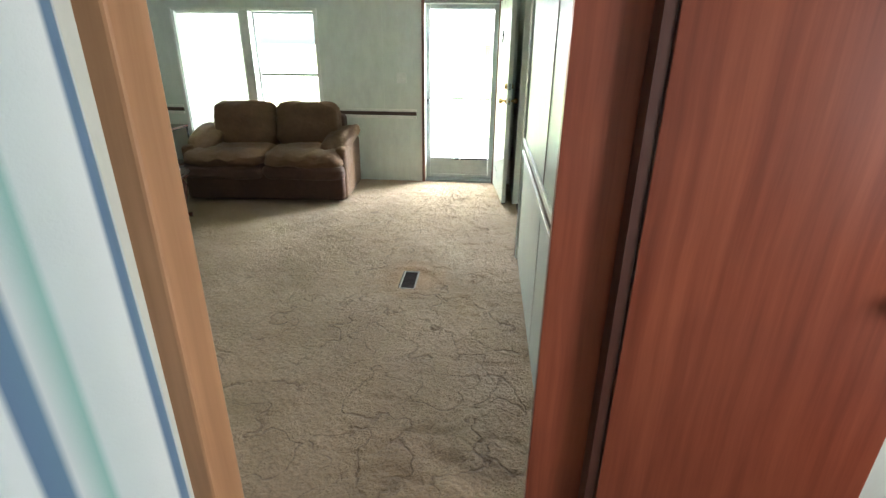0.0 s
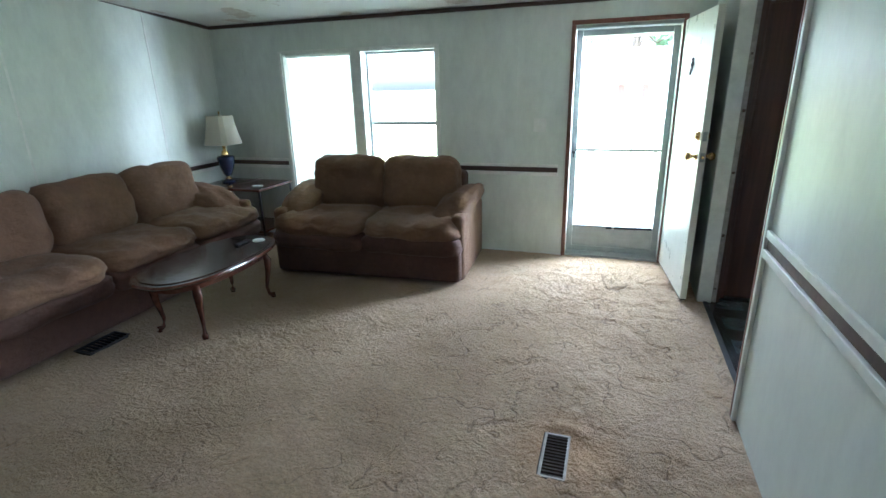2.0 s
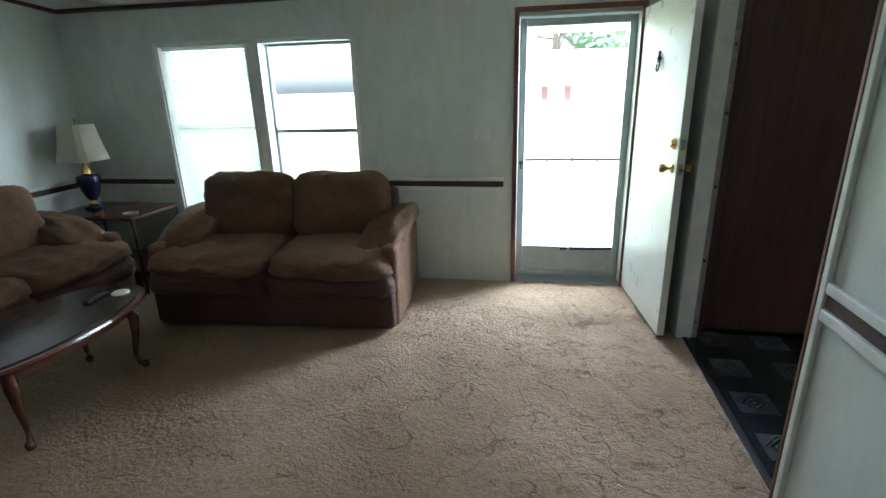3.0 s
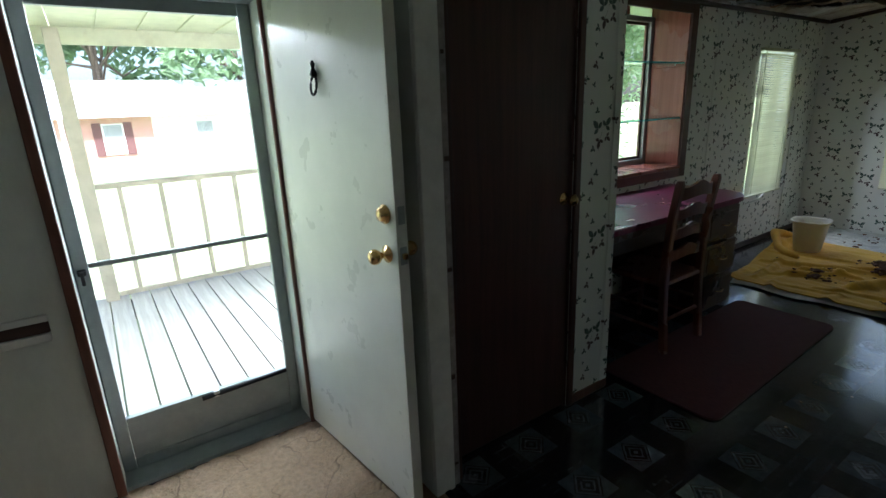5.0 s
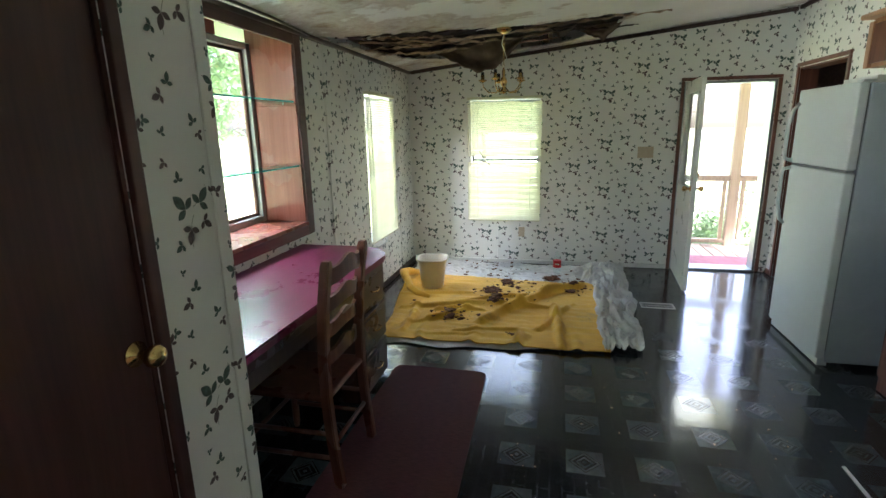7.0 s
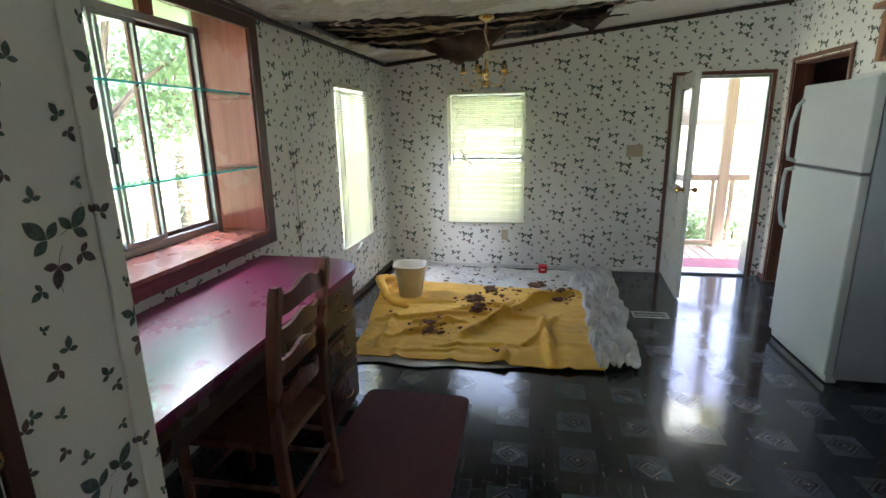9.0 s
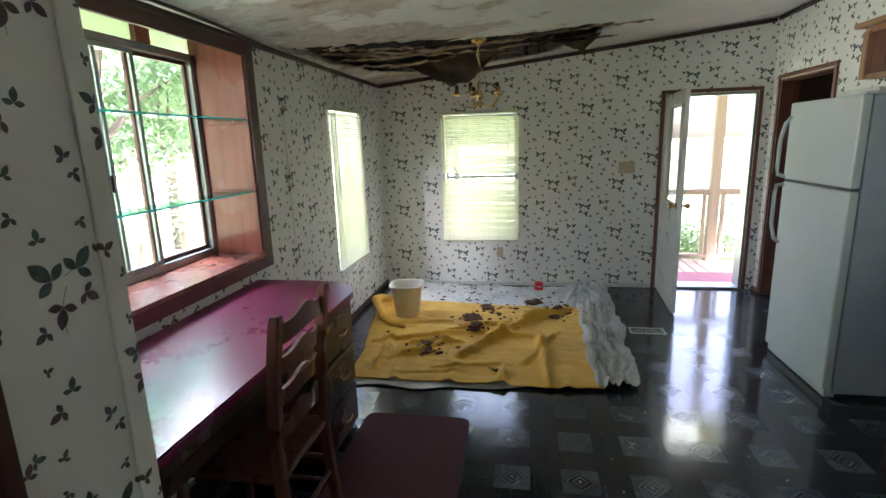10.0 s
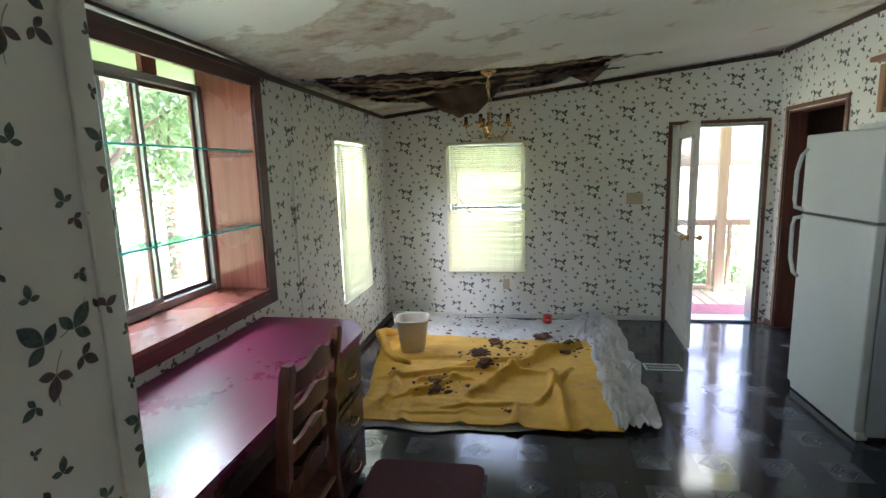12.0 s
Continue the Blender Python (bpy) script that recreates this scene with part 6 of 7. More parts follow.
part("hinge_cover", B(FX0 + 0.01, FX0 + 0.08, FY - 0.09, FY - 0.02, 1.791, 1.803, bevel=0.004), M["fridge"], fr)
part("handle", tube([(FX1 - 0.035, FY + 0.004, 1.70), (FX1 - 0.035, FY + 0.035, 1.66), (FX1 - 0.015, FY + 0.05, 1.55), (FX1 - 0.012, FY + 0.05, 1.36), (FX1 - 0.02, FY + 0.045, 1.31), (FX1 - 0.035, FY + 0.004, 1.295)], 0.014, 8), M["fridge"], fr, smooth=True)
part("handle", tube([(FX1 - 0.035, FY + 0.004, 1.245), (FX1 - 0.02, FY + 0.045, 1.235), (FX1 - 0.012, FY + 0.05, 1.18), (FX1 - 0.015, FY + 0.05, 0.96), (FX1 - 0.035, FY + 0.035, 0.86), (FX1 - 0.035, FY + 0.004, 0.83)], 0.014, 8), M["fridge"], fr, smooth=True)
for x in (FX0 + 0.06, FX1 - 0.06):
    part("foot", lathe([(0.018, 0), (0.018, 0.03)], 10, (x, FY - 0.10, -0.003)), M["iron"], fr)
tagged(part("cardboard_box", B(4.58, 4.95, -3.70, -3.42, 1.786, 1.83, bevel=0.004), M["trimwhite"]), "flat white cardboard box lying on the refrigerator", "box")
cb = thing("wall_cabinet", (0, 0, 0), "dark red wall cabinet with oak frame, above the refrigerator", "wall cabinet")
part("carcass", B(4.22, 4.99, -3.838, -3.56, 1.90, 2.20, bevel=0.003), M["oakpost"], cb)
part("door", B(4.25, 4.945, -3.559, -3.54, 1.925, 2.165, bevel=0.004), M["frame"], cb)
part("stile", B(4.946, 4.992, -3.559, -3.535, 1.90, 2.18, bevel=0.003), M["oakpost"], cb)
part("crown", B(4.20, 5.04, -3.838, -3.50, 2.201, 2.232, bevel=0.008), M["oakpost"], cb)

bc = thing("base_cabinet", (0, 0, 0), "dark red-brown kitchen base cabinet beside the refrigerator", "base cabinet")
part("carcass", B(3.62, 4.24, -3.838, -3.52, 0.0, 0.87, bevel=0.004), M["frame"], bc)
part("countertop", B(3.60, 4.26, -3.838, -3.47, 0.871, 0.908, bevel=0.006), M["iron"], bc)
for x0, x1 in ((3.635, 3.925), (3.935, 4.225)):
    d = part("door", B(x0, x1, -3.519, -3.50, 0.10, 0.845, bevel=0.004), M["frame"], bc)
    part("door_panel", B(x0 + 0.05, x1 - 0.05, -3.4995, -3.494, 0.16, 0.785, bevel=0.002), M["frame"], d)
tagged(part("loose_strip", B(2.75, 3.41, -2.972, -2.956, -0.003, 0.004, bevel=0.002), M["trimwhite"]), "loose pale strip lying on the black vinyl", "strip")

# chandelier
cl = thing("chandelier", (5.26, -1.165, 1.84), "brass five-arm chandelier without shades, hanging from the torn ceiling", "chandelier")
part("canopy", lathe([(0.012, 0.455), (0.055, 0.475), (0.062, 0.49), (0.055, 0.496)], 20), M["brass"], cl, smooth=True)
bm = bmesh.new()
for i in range(9):
    z = 0.20 + i * 0.029
    pts = []
    for k in range(9):
        a = 2 * math.pi * k / 8
        q = (0.007 * math.cos(a), 0, z + 0.015 + 0.017 * math.sin(a))
        pts.append(q if i % 2 else (0, q[0], q[2]))
    tube(pts, 0.002, 5, bm)
part("chain", bm, M["brass"], cl)
part("column", lathe([(0.004, 0), (0.02, 0.012), (0.026, 0.03), (0.012, 0.045), (0.02, 0.07), (0.03, 0.09), (0.022, 0.12), (0.01, 0.135), (0.014, 0.17), (0.006, 0.2)], 18), M["brass"], cl, smooth=True)
part("wire", tube([(0.004, 0.0, 0.19), (0.03, -0.02, 0.28), (-0.02, 0.015, 0.38), (0.01, 0.0, 0.46)], 0.0025, 6), M["trimwhite"], cl)
for i in range(5):
    a = radians(20 + 72 * i)
    c, s = math.cos(a), math.sin(a)
    arm = part("arm", tube([(0.02 * c, 0.02 * s, 0.05), (0.06 * c, 0.06 * s, 0.01), (0.12 * c, 0.12 * s, 0.015), (0.165 * c, 0.165 * s, 0.06), (0.17 * c, 0.17 * s, 0.10)], 0.005, 8), M["brass"], cl, smooth=True)
    part("candle_cup", lathe([(0.008, 0.095), (0.032, 0.105), (0.034, 0.112), (0.014, 0.118), (0.014, 0.15)], 14, (0.17 * c, 0.17 * s, 0)), M["brass"], arm, smooth=True)
    part("socket", lathe([(0.013, 0.151), (0.013, 0.172), (0.009, 0.176)], 12, (0.17 * c, 0.17 * s, 0)), M["iron"], arm)

# torn ceiling: rafters, rotten boards, hanging paper
tc = thing("torn_ceiling", (0, 0, 0), "rotten boards and hanging brown paper in the torn ceiling", "ceiling damage")
tc["kind"] = "structure"


def strip(p, q, w, z, seed, sagz=0.0):
    """A ragged strip between two places of the plan, under the roof."""
    rr = random.Random(seed)
    bm = bmesh.new()
    n = 26
    d = Vector((q[0] - p[0], q[1] - p[1], 0))
    nrm = Vector((-d.y, d.x, 0)).normalized()
    rows = []
    for i in range(n + 1):
        k = i / n
        c = Vector((p[0], p[1], 0)) + d * k
        taper = min(1, 6 * k, 6 * (1 - k)) * 0.8 + 0.2
        wl, wr = w * taper * rr.uniform(0.25, 0.75), w * taper * rr.uniform(0.25, 0.75)
        zz = ceil_z(c.y) + z - sagz * math.sin(math.pi * k) + rr.uniform(-0.006, 0.006)
        rows.append([bm.verts.new((*(c + nrm * wl).xy, zz + rr.uniform(-0.01, 0.01))), bm.verts.new((*c.xy, zz)), bm.verts.new((*(c - nrm * wr).xy, zz + rr.uniform(-0.012, 0.012)))])
    for a, b in zip(rows, rows[1:]):
        for k in range(2):
            bm.faces.new((a[k], b[k], b[k + 1], a[k + 1]))
    return bm


for k, (p, q, w, z, mt, sg) in enumerate((
        ((4.65, 0.0), (5.35, -1.25), 0.10, -0.012, "rot", 0.02), ((4.95, -0.05), (5.55, -1.5), 0.16, 0.02, "rot", 0.03),
        ((5.05, -0.02), (5.75, -1.9), 0.07, 0.0, "lath", 0.045), ((5.25, 0.02), (5.55, -1.0), 0.06, -0.015, "lath", 0.02),
        ((5.4, 0.0), (6.0, -2.0), 0.14, 0.03, "rot", 0.02), ((5.55, -0.03), (6.0, -0.95), 0.10, -0.01, "lath", 0.03),
        ((5.75, -0.1), (6.25, -1.9), 0.16, 0.035, "rot", 0.03), ((6.0, -0.3), (6.5, -1.6), 0.12, 0.02, "lath", 0.01),
        ((5.55, -1.3), (5.85, -2.5), 0.05, -0.015, "lath", 0.0), ((5.75, -1.4), (6.3, -2.3), 0.08, -0.01, "rot", 0.02),
        ((5.2, -0.3), (5.9, -1.6), 0.04, -0.03, "lath", 0.03), ((4.75, -0.12), (5.3, -0.75), 0.05, -0.02, "lath", 0.01))):
    ob = part("board", strip(p, q, w, z, 70 + k, sg), M[mt], tc)
    md = ob.modifiers.new("thickness", "SOLIDIFY")
    md.thickness = 0.008
bm = bmesh.new()
vs = [bm.verts.new((x, y, ceil_z(y) + 0.13)) for x, y in ((3.9, 0.1), (6.84, 0.1), (6.84, -2.8), (3.9, -2.8))]
bm.faces.new(vs)
ob = part("underlay", bm, M["rot"], tc)
ob.modifiers.new("thickness", "SOLIDIFY").thickness = 0.02
for y in (0.02, -0.5, -1.0, -1.5, -2.0, -2.5):
    bm = bmesh.new()
    box(bm, 3.9, 6.83, y - 0.02, y + 0.02, ceil_z(y) + 0.03, ceil_z(y) + 0.125)
    part("rafter", bm, M["rot"], tc)


def flap(y0, y1, x, tip, drop, seed, n=26, m=12):
    bm = bmesh.new()
    rows = []
    for i in range(n + 1):
        k = i / n
        y = y0 + (y1 - y0) * k
        prof = max(0.06, (1 - abs((k - tip) / (tip if k < tip else 1 - tip)) ** 1.3)) * drop * (0.86 + 0.2 * noise.noise(Vector((k * 9, seed, 0))))
        row = []
        for j in range(m + 1):
            s = j / m
            wob = 0.05 * noise.noise(Vector((y * 5, s * 2.5, seed))) + 0.02 * noise.noise(Vector((y * 17, s * 7, seed)))
            row.append(bm.verts.new((x + wob - 0.10 * s * s, y + 0.06 * s * (tip - k), ceil_z(y) + 0.01 - prof * s)))
        rows.append(row)
    for a, b in zip(rows, rows[1:]):
        for j in range(m):
            bm.faces.new((a[j], b[j], b[j + 1], a[j + 1]))
    return bm


for args in ((-0.42, -1.30, 5.95, 0.62, 0.34, 3), (-1.75, -2.12, 6.1, 0.6, 0.17, 9), (-1.52, -1.72, 5.9, 0.5, 0.12, 14), (-0.15, -0.50, 5.3, 0.4, 0.05, 21)):
    ob = part("hanging_paper", flap(*args), M["paperbrown"], tc, "torn brown paper hanging down", smooth=True)
    ob.modifiers.new("thickness", "SOLIDIFY").thickness = 0.003
for k, (y, dx) in enumerate(((-1.12, 0.0), (-0.95, 0.04))):
    part("shred", tube([(5.5 + dx, y, ceil_z(y)), (5.48 + dx, y - 0.03, ceil_z(y) - 0.06), (5.5 + dx, y - 0.05, ceil_z(y) - 0.11 + 0.03 * k)], [0.006, 0.004, 0.002], 5), M["paperbrown"], tc)
# loose cove that came off over the desk
part("loose_cove", tube([(2.3, 0.05, 2.235), (3.2, 0.045, 2.238), (3.9, 0.05, 2.23), (4.35, 0.06, 2.21)], 0.008, 6), M["trimdark"], tc)

# ---- blankets and what lies on them ----


def laid_cloth(name, corners, nx, ny, height, mat, label, category, edge=0.05, seed=0, thick=0.006):
    """A cloth laid on the floor between four corners: near left, near right, far right, far left."""
    a, b, c, d = [Vector((*p, 0)) for p in corners]
    verts, faces = [], []
    for j in range(ny + 1):
        for i in range(nx + 1):
            u, v_ = i / nx, j / ny
            p = (a * (1 - u) + b * u) * (1 - v_) + (d * (1 - u) + c * u) * v_
            ex = edge * noise.noise(Vector((p.x * 3, p.y * 3, seed)))
            ey = edge * noise.noise(Vector((p.x * 3, p.y * 3, seed + 5)))
            verts.append((p.x + ex, p.y + ey, height(p.x, p.y, u, v_)))
    for j in range(ny):
        for i in range(nx):
            k = j * (nx + 1) + i
            faces.append((k, k + 1, k + nx + 2, k + nx + 1))
    ob = sheet_object(name, verts, faces, mat)
    md = ob.modifiers.new("thickness", "SOLIDIFY")
    md.thickness, md.offset = thick, 1
    return tagged(ob, label, category)


def ridge(x, y, p, q, w, h):
    """Height of a fold that runs from p to q."""
    px, py, qx, qy = *p, *q
    dx, dy = qx - px, qy - py
    t = max(0, min(1, ((x - px) * dx + (y - py) * dy) / (dx * dx + dy * dy)))
    off = (x - px - t * dx, y - py - t * dy)
    dist = math.hypot(*off) + 0.02 * noise.noise(Vector((x * 7, y * 7, 3)))
    return h * math.exp(-(dist / w) ** 2) * math.sin(math.pi * (0.15 + 0.8 * t)) ** 0.5


FOLDS_Y = (((4.86, -1.05), (5.75, -1.62), 0.035, 0.075), ((5.60, -1.50), (5.98, -1.93), 0.04, 0.07), ((4.47, -1.68), (5.35, -1.62), 0.028, 0.065),
           ((4.43, -1.39), (4.72, -1.36), 0.024, 0.045), ((5.05, -0.30), (5.35, -1.15), 0.028, 0.045), ((5.25, -0.75), (5.60, -1.45), 0.026, 0.045),
           ((4.80, -0.60), (5.15, -0.95), 0.022, 0.035), ((5.7, -0.15), (6.1, -0.35), 0.05, 0.07), ((4.6, -0.45), (5.2, -0.42), 0.028, 0.04),
           ((5.30, -1.10), (5.25, -1.60), 0.025, 0.04), ((4.75, -1.50), (5.40, -1.80), 0.022, 0.040), ((5.05, -0.62), (5.10, -1.02), 0.020, 0.05),
           ((4.62, -0.85), (4.75, -1.35), 0.018, 0.022), ((4.70, -0.40), (4.95, -0.85), 0.016, 0.024), ((5.45, -0.30), (5.55, -0.85), 0.02, 0.03), ((4.52, -0.60), (4.58, -1.10), 0.014, 0.018))


def h_yellow(x, y, u, v_):
    h = 0.018 + 0.010 * noise.noise(Vector((x * 3, y * 3, 1))) + 0.008 * noise.noise(Vector((x * 14, y * 5, 1)))
    h += sum(ridge(x, y, *f) for f in FOLDS_Y)
    h += 0.022 * max(0, math.sin(y * 17 + 3 * noise.noise(Vector((x * 2, y * 2, 8))))) ** 4 * max(0, 1 - v_ * 3)
    h += 0.05 * max(0, u - 0.9) * 10 * max(0, v_ - 0.4) * 0.6
    return max(0.016, h)


_fr = random.Random(77)
FOLDS_W = []
for i in range(26):
    _x = _fr.uniform(4.62, 6.6)
    _a = _fr.uniform(-1.9, -1.1)
    _l = _fr.uniform(0.2, 0.42)
    FOLDS_W.append(((_x, _fr.uniform(-1.80, -1.92)), (_x + _l * math.cos(_a), -1.86 + _l * math.sin(_a)), _fr.uniform(0.012, 0.024), _fr.uniform(0.02, 0.05)))
FOLDS_W += [((6.5, -0.3), (6.75, -1.2), 0.04, 0.03), ((6.35, -0.6), (6.5, -1.6), 0.04, 0.03)]


def h_white(x, y, u, v_):
    h = 0.004 + 0.008 * abs(noise.noise(Vector((x * 6, y * 6, 4))))
    side = max(0, min(1, (-1.88 - y) / 0.12)) * max(0, min(1, (y + 2.42) / 0.16))
    bulk = side * (0.015 + 0.055 * max(0, min(1, (x - 4.9) / 1.2)) * max(0, min(1, (6.8 - x) / 0.4)))
    across = -0.33 * x + 0.94 * y + 0.10 * noise.noise(Vector((x * 2.2, y * 2.2, 3))) + 0.03 * noise.noise(Vector((x * 7, y * 7, 5)))
    crump = 0.050 * (1 - abs(math.sin(across * 38))) ** 1.5 * (0.5 + abs(noise.noise(Vector((x * 4, y * 4, 6)))) * 1.6)
    crump += 0.026 * (1 - abs(math.sin(across * 83 + x * 20))) ** 2 + 0.03 * abs(noise.noise(Vector((x * 8, y * 12, 6))))
    h += bulk * 0.7 + side * max(0.0, crump) + sum(ridge(x, y, *f) for f in FOLDS_W) * (0.3 + side)
    far = max(0, min(1, (x - 6.1) / 0.3))
    h += far * abs(noise.noise(Vector((x * 11, y * 11, 2)))) * 0.03
    lim = 0.010 if (4.42 < x < 6.03 and -1.98 < y < -0.1) else 1.0
    return max(-0.003, min(h, lim))


laid_cloth("bed_sheet", ((4.32, -0.36), (4.50, -2.27), (6.70, -2.36), (6.80, 0.05)), 230, 210, h_white, M["sheet"], "crumpled white patterned bed sheet spread on the black floor", "bed sheet", 0.07, 3, 0.004)
yb = thing("blanket", (0, 0, 0), "creased mustard yellow blanket spread over the white sheet, dirty with debris", "blanket")
ob = laid_cloth("blanket_cloth", ((4.40, -0.33), (4.44, -2.03), (5.97, -2.03), (6.18, -0.03)), 160, 160, h_yellow, M["yellow"], "", "", 0.03, 9, 0.007)
ob.parent = yb
ob.name = "cloth"
part("rolled_edge", tube([(6.12, -0.16, 0.04), (6.02, -0.07, 0.08), (5.90, -0.05, 0.10), (5.80, -0.10, 0.085), (5.68, -0.17, 0.06), (5.56, -0.22, 0.05), (5.42, -0.34, 0.045), (5.36, -0.47, 0.035)], [0.03, 0.04, 0.045, 0.04, 0.034, 0.036, 0.034, 0.02], 12), M["yellow"], yb, smooth=True)

bk = thing("waste_bin", (5.70, -0.42, 0.030), "tapered beige plastic waste bin standing on the yellow blanket", "waste bin", rz=8)
bm = bmesh.new()
rings = []
for r, z in ((0.085, 0.0), (0.095, 0.006), (0.125, 0.27), (0.128, 0.285), (0.142, 0.288), (0.143, 0.300), (0.132, 0.302), (0.122, 0.285), (0.090, 0.012), (0.02, 0.010)):
    rings.append([bm.verts.new((1.12 * r * (abs(math.cos(a)) ** 0.6) * (1 if math.cos(a) > 0 else -1), 1.12 * r * (abs(math.sin(a)) ** 0.6) * (1 if math.sin(a) > 0 else -1), z)) for a in [2 * math.pi * (i + 0.25) / 28 for i in range(28)]])
for a, b in zip(rings, rings[1:]):
    for i in range(28):
        bm.faces.new((a[i], a[(i + 1) % 28], b[(i + 1) % 28], b[i]))
bm.faces.new(rings[0][::-1])
bm.faces.new(rings[-1])
part("bin_body", bm, M["plastic"], bk, smooth=True)

bt = thing("bottle", (6.36, -1.64, 0.022), "clear plastic bottle with a plain red label, on the white sheet", "bottle")
part("bottle_body", lathe([(0.030, 0), (0.040, 0.008), (0.042, 0.16), (0.034, 0.19), (0.016, 0.225), (0.014, 0.245)], 20), M["glass"], bt, smooth=True)
part("label", lathe([(0.0428, 0.075), (0.0432, 0.077), (0.0432, 0.150), (0.0428, 0.152)], 20), simple("label_red", (0.62, 0.02, 0.03), 0.4, var=0.05, bump=0), bt, "plain red label")
part("label_bar", boxes((-0.0445, -0.043, -0.02, 0.02, 0.108, 0.122)), M["trimwhite"], bt)
part("cap", lathe([(0.017, 0.245), (0.017, 0.262), (0.015, 0.264)], 16), M["trimwhite"], bt)


def clump(bm, x, y, z, r, rr, flat=0.42):
    q = bmesh.ops.create_icosphere(bm, subdivisions=2 if r > 0.02 else 1, radius=1.0)
    s = rr.uniform(0, 99)
    sx, sy = r * rr.uniform(0.7, 1.4), r * rr.uniform(0.7, 1.4)
    for v in q["verts"]:
        k = 1 + 0.85 * noise.noise(v.co * 1.7 + Vector((s, 0, 0))) + 0.3 * noise.noise(v.co * 5 + Vector((s, 0, 0)))
        v.co = Vector((x + v.co.x * sx * k, y + v.co.y * sy * k, z + v.co.z * r * flat * k))


rr = random.Random(12)
HEAPS = ((4.93, -0.78, 0.10, 26), (5.62, -1.03, 0.10, 18), (5.95, -1.18, 0.13, 22), (5.35, -1.12, 0.09, 14), (6.15, -1.62, 0.15, 16), (5.85, -1.80, 0.16, 34), (6.35, -1.0, 0.25, 26), (4.62, -1.30, 0.03, 4), (5.2, -0.35, 0.04, 4), (5.55, -1.3, 0.2, 16), (6.5, -0.7, 0.2, 12))


def ground_at(x, y):
    return h_yellow(x, y, 0.5, 0.5) + 0.008 if (x < 5.98 and -1.98 < y < -0.1) else h_white(x, y, 0.5, 0.5) + 0.006


for hx, hy, sp, n in HEAPS:
    if n > 12 and sp < 0.2:
        for k in range(3):
            x, y, r = hx + rr.gauss(0, sp * 0.35), hy + rr.gauss(0, sp * 0.35), rr.uniform(0.028, 0.048)
            bm = bmesh.new()
            for q in range(4):
                clump(bm, x + rr.gauss(0, r * 0.6), y + rr.gauss(0, r * 0.6), ground_at(x, y) + r * 0.35, r * rr.uniform(0.5, 0.9), rr)
            tagged(part("debris_clump", bm, M["debris"]), "dark brown clump of wet ceiling debris on the cloth", "debris", group="fallen ceiling debris")
bm = bmesh.new()
for hx, hy, sp, n in HEAPS:
    for k in range(n * 2):
        x, y = hx + rr.gauss(0, sp * 0.8), hy + rr.gauss(0, sp * 0.8)
        r = rr.choice((0.004, 0.006, 0.009, 0.014, 0.019))
        clump(bm, x, y, ground_at(x, y) + r * 0.4, r, rr)
tagged(part("debris_crumbs", bm, M["debris"]), "scattered brown crumbs of fallen ceiling", "debris", kind="stuff")
# crumbs on the vinyl and in the carpet
bm = bmesh.new()
for k in range(150):
    clump(bm, rr.uniform(2.6, 6.3), rr.uniform(-3.2, -1.3), -0.002, rr.choice((0.002, 0.003, 0.005)), rr, 0.4)
tagged(part("floor_crumbs", bm, M["lath"]), "small pale crumbs scattered on the black floor", "dirt", kind="stuff")


def plate(name, axis, pos, a, z, w, h, mat, label, kind_):
    p = thing(name, (0, 0, 0), label, kind_)
    if axis == "x":
        part("plate", B(a - w / 2, a + w / 2, pos - 0.006, pos, z - h / 2, z + h / 2, bevel=0.002), mat, p)
        n = max(1, round(w / 0.06))
        for i in range(n):
            c = a - w / 2 + w * (i + 0.5) / n
            part("toggle", B(c - 0.006, c + 0.006, pos - 0.016, pos - 0.006, z - 0.012, z + 0.012, bevel=0.002), mat, p)
    else:
        part("plate", B(pos - 0.006, pos, a - w / 2, a + w / 2, z - h / 2, z + h / 2, bevel=0.002), mat, p)
        n = max(1, round(w / 0.06))
        for i in range(n):
            c = a - w / 2 + w * (i + 0.5) / n
            part("toggle", B(pos - 0.014, pos - 0.006, c - 0.006, c + 0.006, z - 0.012, z + 0.012, bevel=0.002), mat, p)
    return p


M["almond"] = simple("plate_almond", (0.56, 0.47, 0.34), 0.4, var=0.05, bump=0)
plate("light_switch", "y", 6.84, -2.53, 1.285, 0.16, 0.12, M["almond"], "almond double light switch plate on the ivy paper", "light switch")
plate("wall_outlet", "y", 6.84, -1.22, 0.378, 0.07, 0.115, M["almond"], "almond wall outlet below the window", "outlet")
plate("light_switch", "x", 0.0, -0.24, 1.19, 0.11, 0.115, M["trimwhite"], "white light switch plate on the white panel by the door", "light switch")

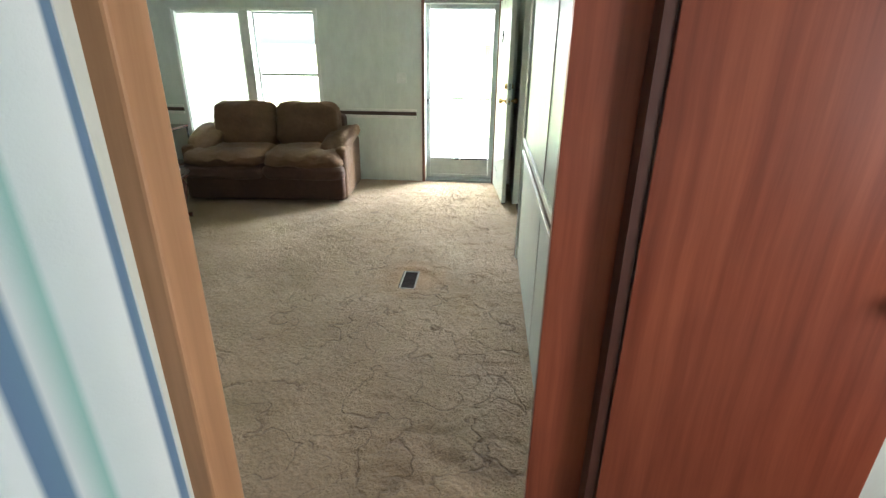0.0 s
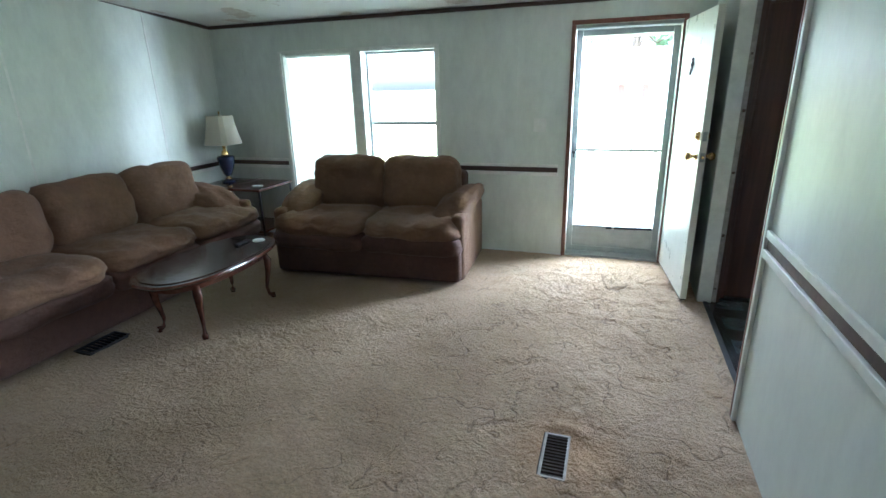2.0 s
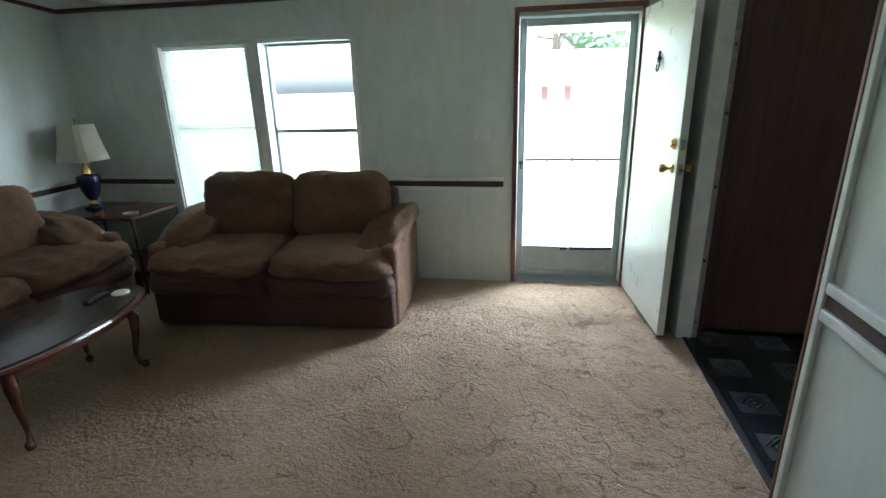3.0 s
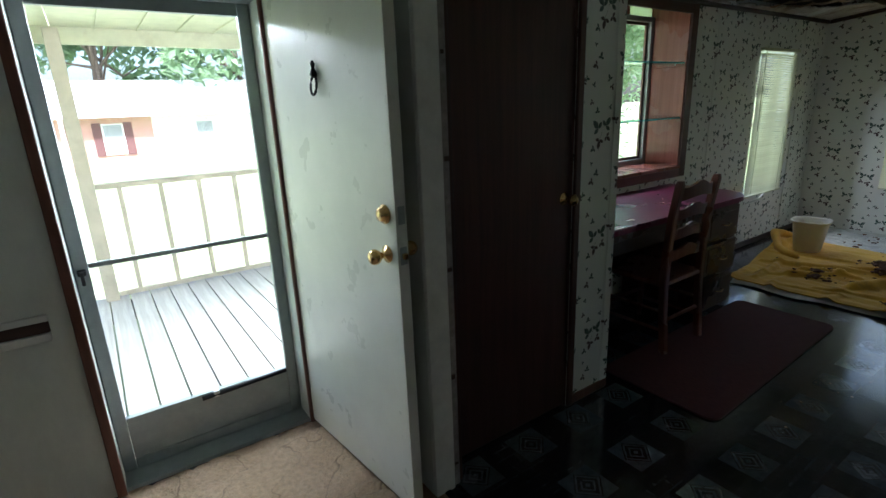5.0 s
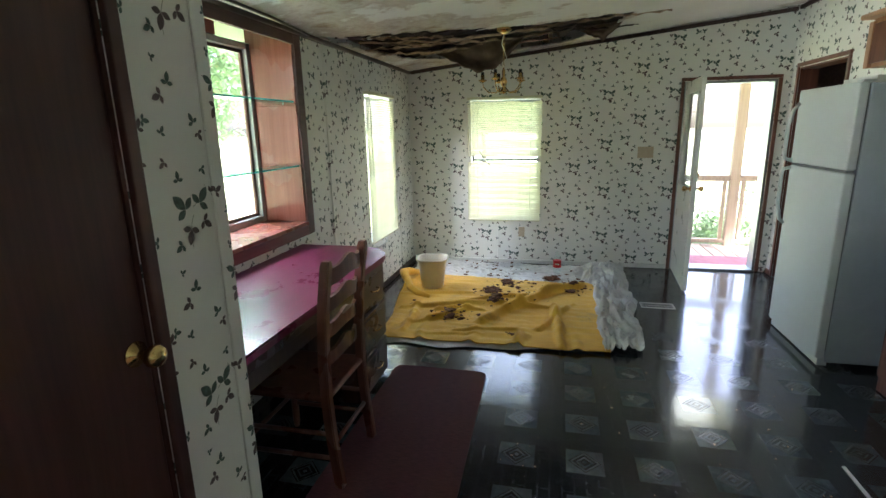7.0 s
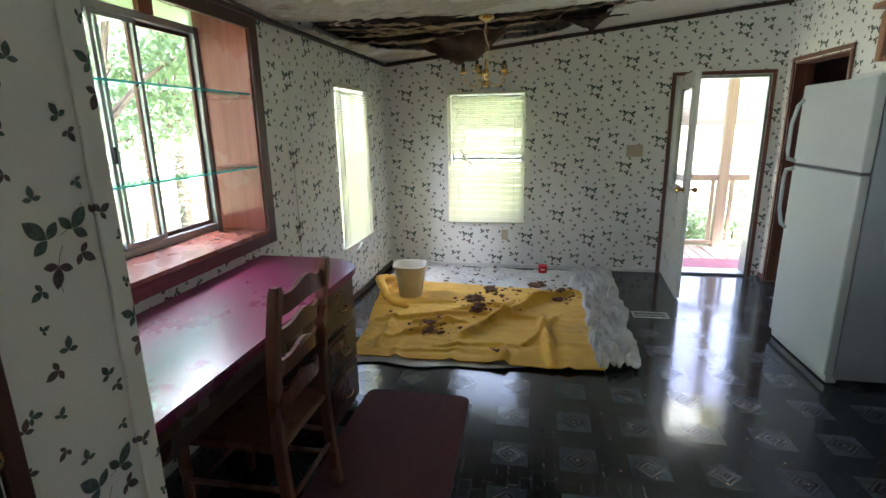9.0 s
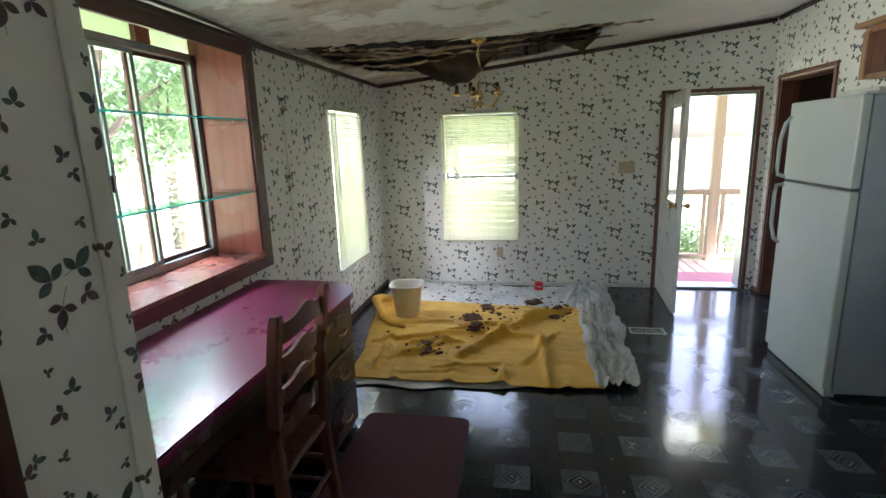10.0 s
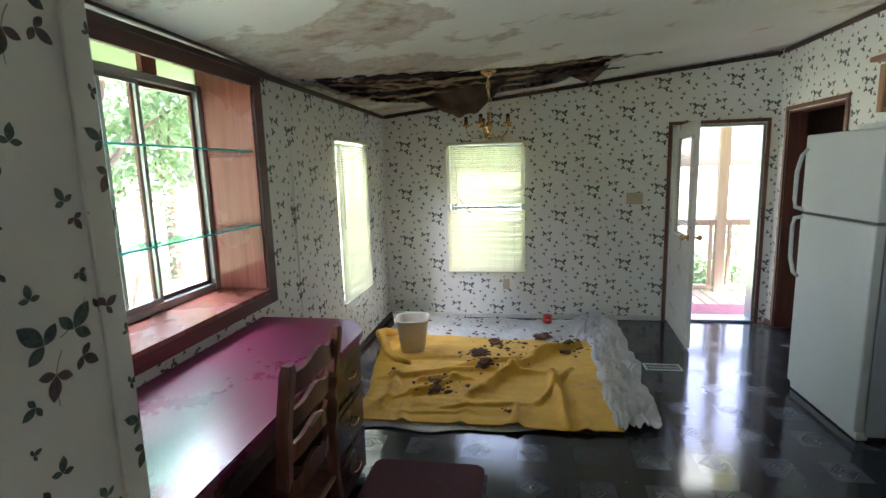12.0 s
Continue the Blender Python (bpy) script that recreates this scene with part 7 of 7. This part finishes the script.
# striped curtain beside the wooden post, and what stands in the back room
cu = thing("curtain", (0.40, -5.50, 0), "white curtain with blue and green stripes, hanging in folds", "curtain")
bm = bmesh.new()
rows = []
for j in range(13):
    z = 0.05 + 2.35 * j / 12
    row = []
    for i in range(97):
        u = i / 96
        row.append(bm.verts.new((0.035 * math.sin(u * 44 + 0.5 * math.sin(z * 1.3)) + 0.01 * math.sin(z * 2 + u * 9), -0.01 - 1.15 * u, z)))
    rows.append(row)
for a, b in zip(rows, rows[1:]):
    for i in range(96):
        bm.faces.new((a[i], a[i + 1], b[i + 1], b[i]))
ob = part("curtain_cloth", bm, M["curtain"], cu, smooth=True)
ob.modifiers.new("thickness", "SOLIDIFY").thickness = 0.002
part("rod", tube([(0, 0.0, 2.42), (0, -1.25, 2.42)], 0.012, 10), M["alu"], cu, smooth=True)
part("rod_bracket", boxes((-0.12, 0.0, -1.26, -1.24, 2.40, 2.44)), M["alu"], cu)
dc = thing("storage_chest", (1.95, -5.35, 0.0), "low black chest with a grey cloth lying on it", "chest")
part("body", B(-0.12, 0.55, -0.30, 0.30, 0.0, 0.42, bevel=0.01), M["iron"], dc)
part("lid", B(-0.14, 0.57, -0.32, 0.32, 0.421, 0.46, bevel=0.008), M["iron"], dc)
tagged(part("folded_towel", pillow(0.4, 0.3, 0.08, 2.2, -5.35, 0.50, p=4, seed=4), M["trimwhite"], smooth=True), "folded whitish towel on the black chest", "towel")
cw = thing("window_curtain", (3.22, -6.15, 0), "plain white curtain drawn across the window", "curtain")
bm = bmesh.new()
rows = []
for j in range(9):
    z = 0.75 + 1.52 * j / 8
    rows.append([bm.verts.new((0.025 * math.sin(i * 0.75), -0.75 + 1.5 * i / 70, z)) for i in range(71)])
for a, b in zip(rows, rows[1:]):
    for i in range(70):
        bm.faces.new((a[i], a[i + 1], b[i + 1], b[i]))
part("curtain_cloth", bm, M["slat"], cw, smooth=True)
part("rod", tube([(0, -0.85, 2.27), (0, 0.85, 2.27)], 0.01, 8), M["alu"], cw)
part("rod_bracket", boxes((0.0, 0.082, -0.80, -0.785, 2.255, 2.285), (0.0, 0.082, 0.785, 0.80, 2.255, 2.285)), M["alu"], cw)
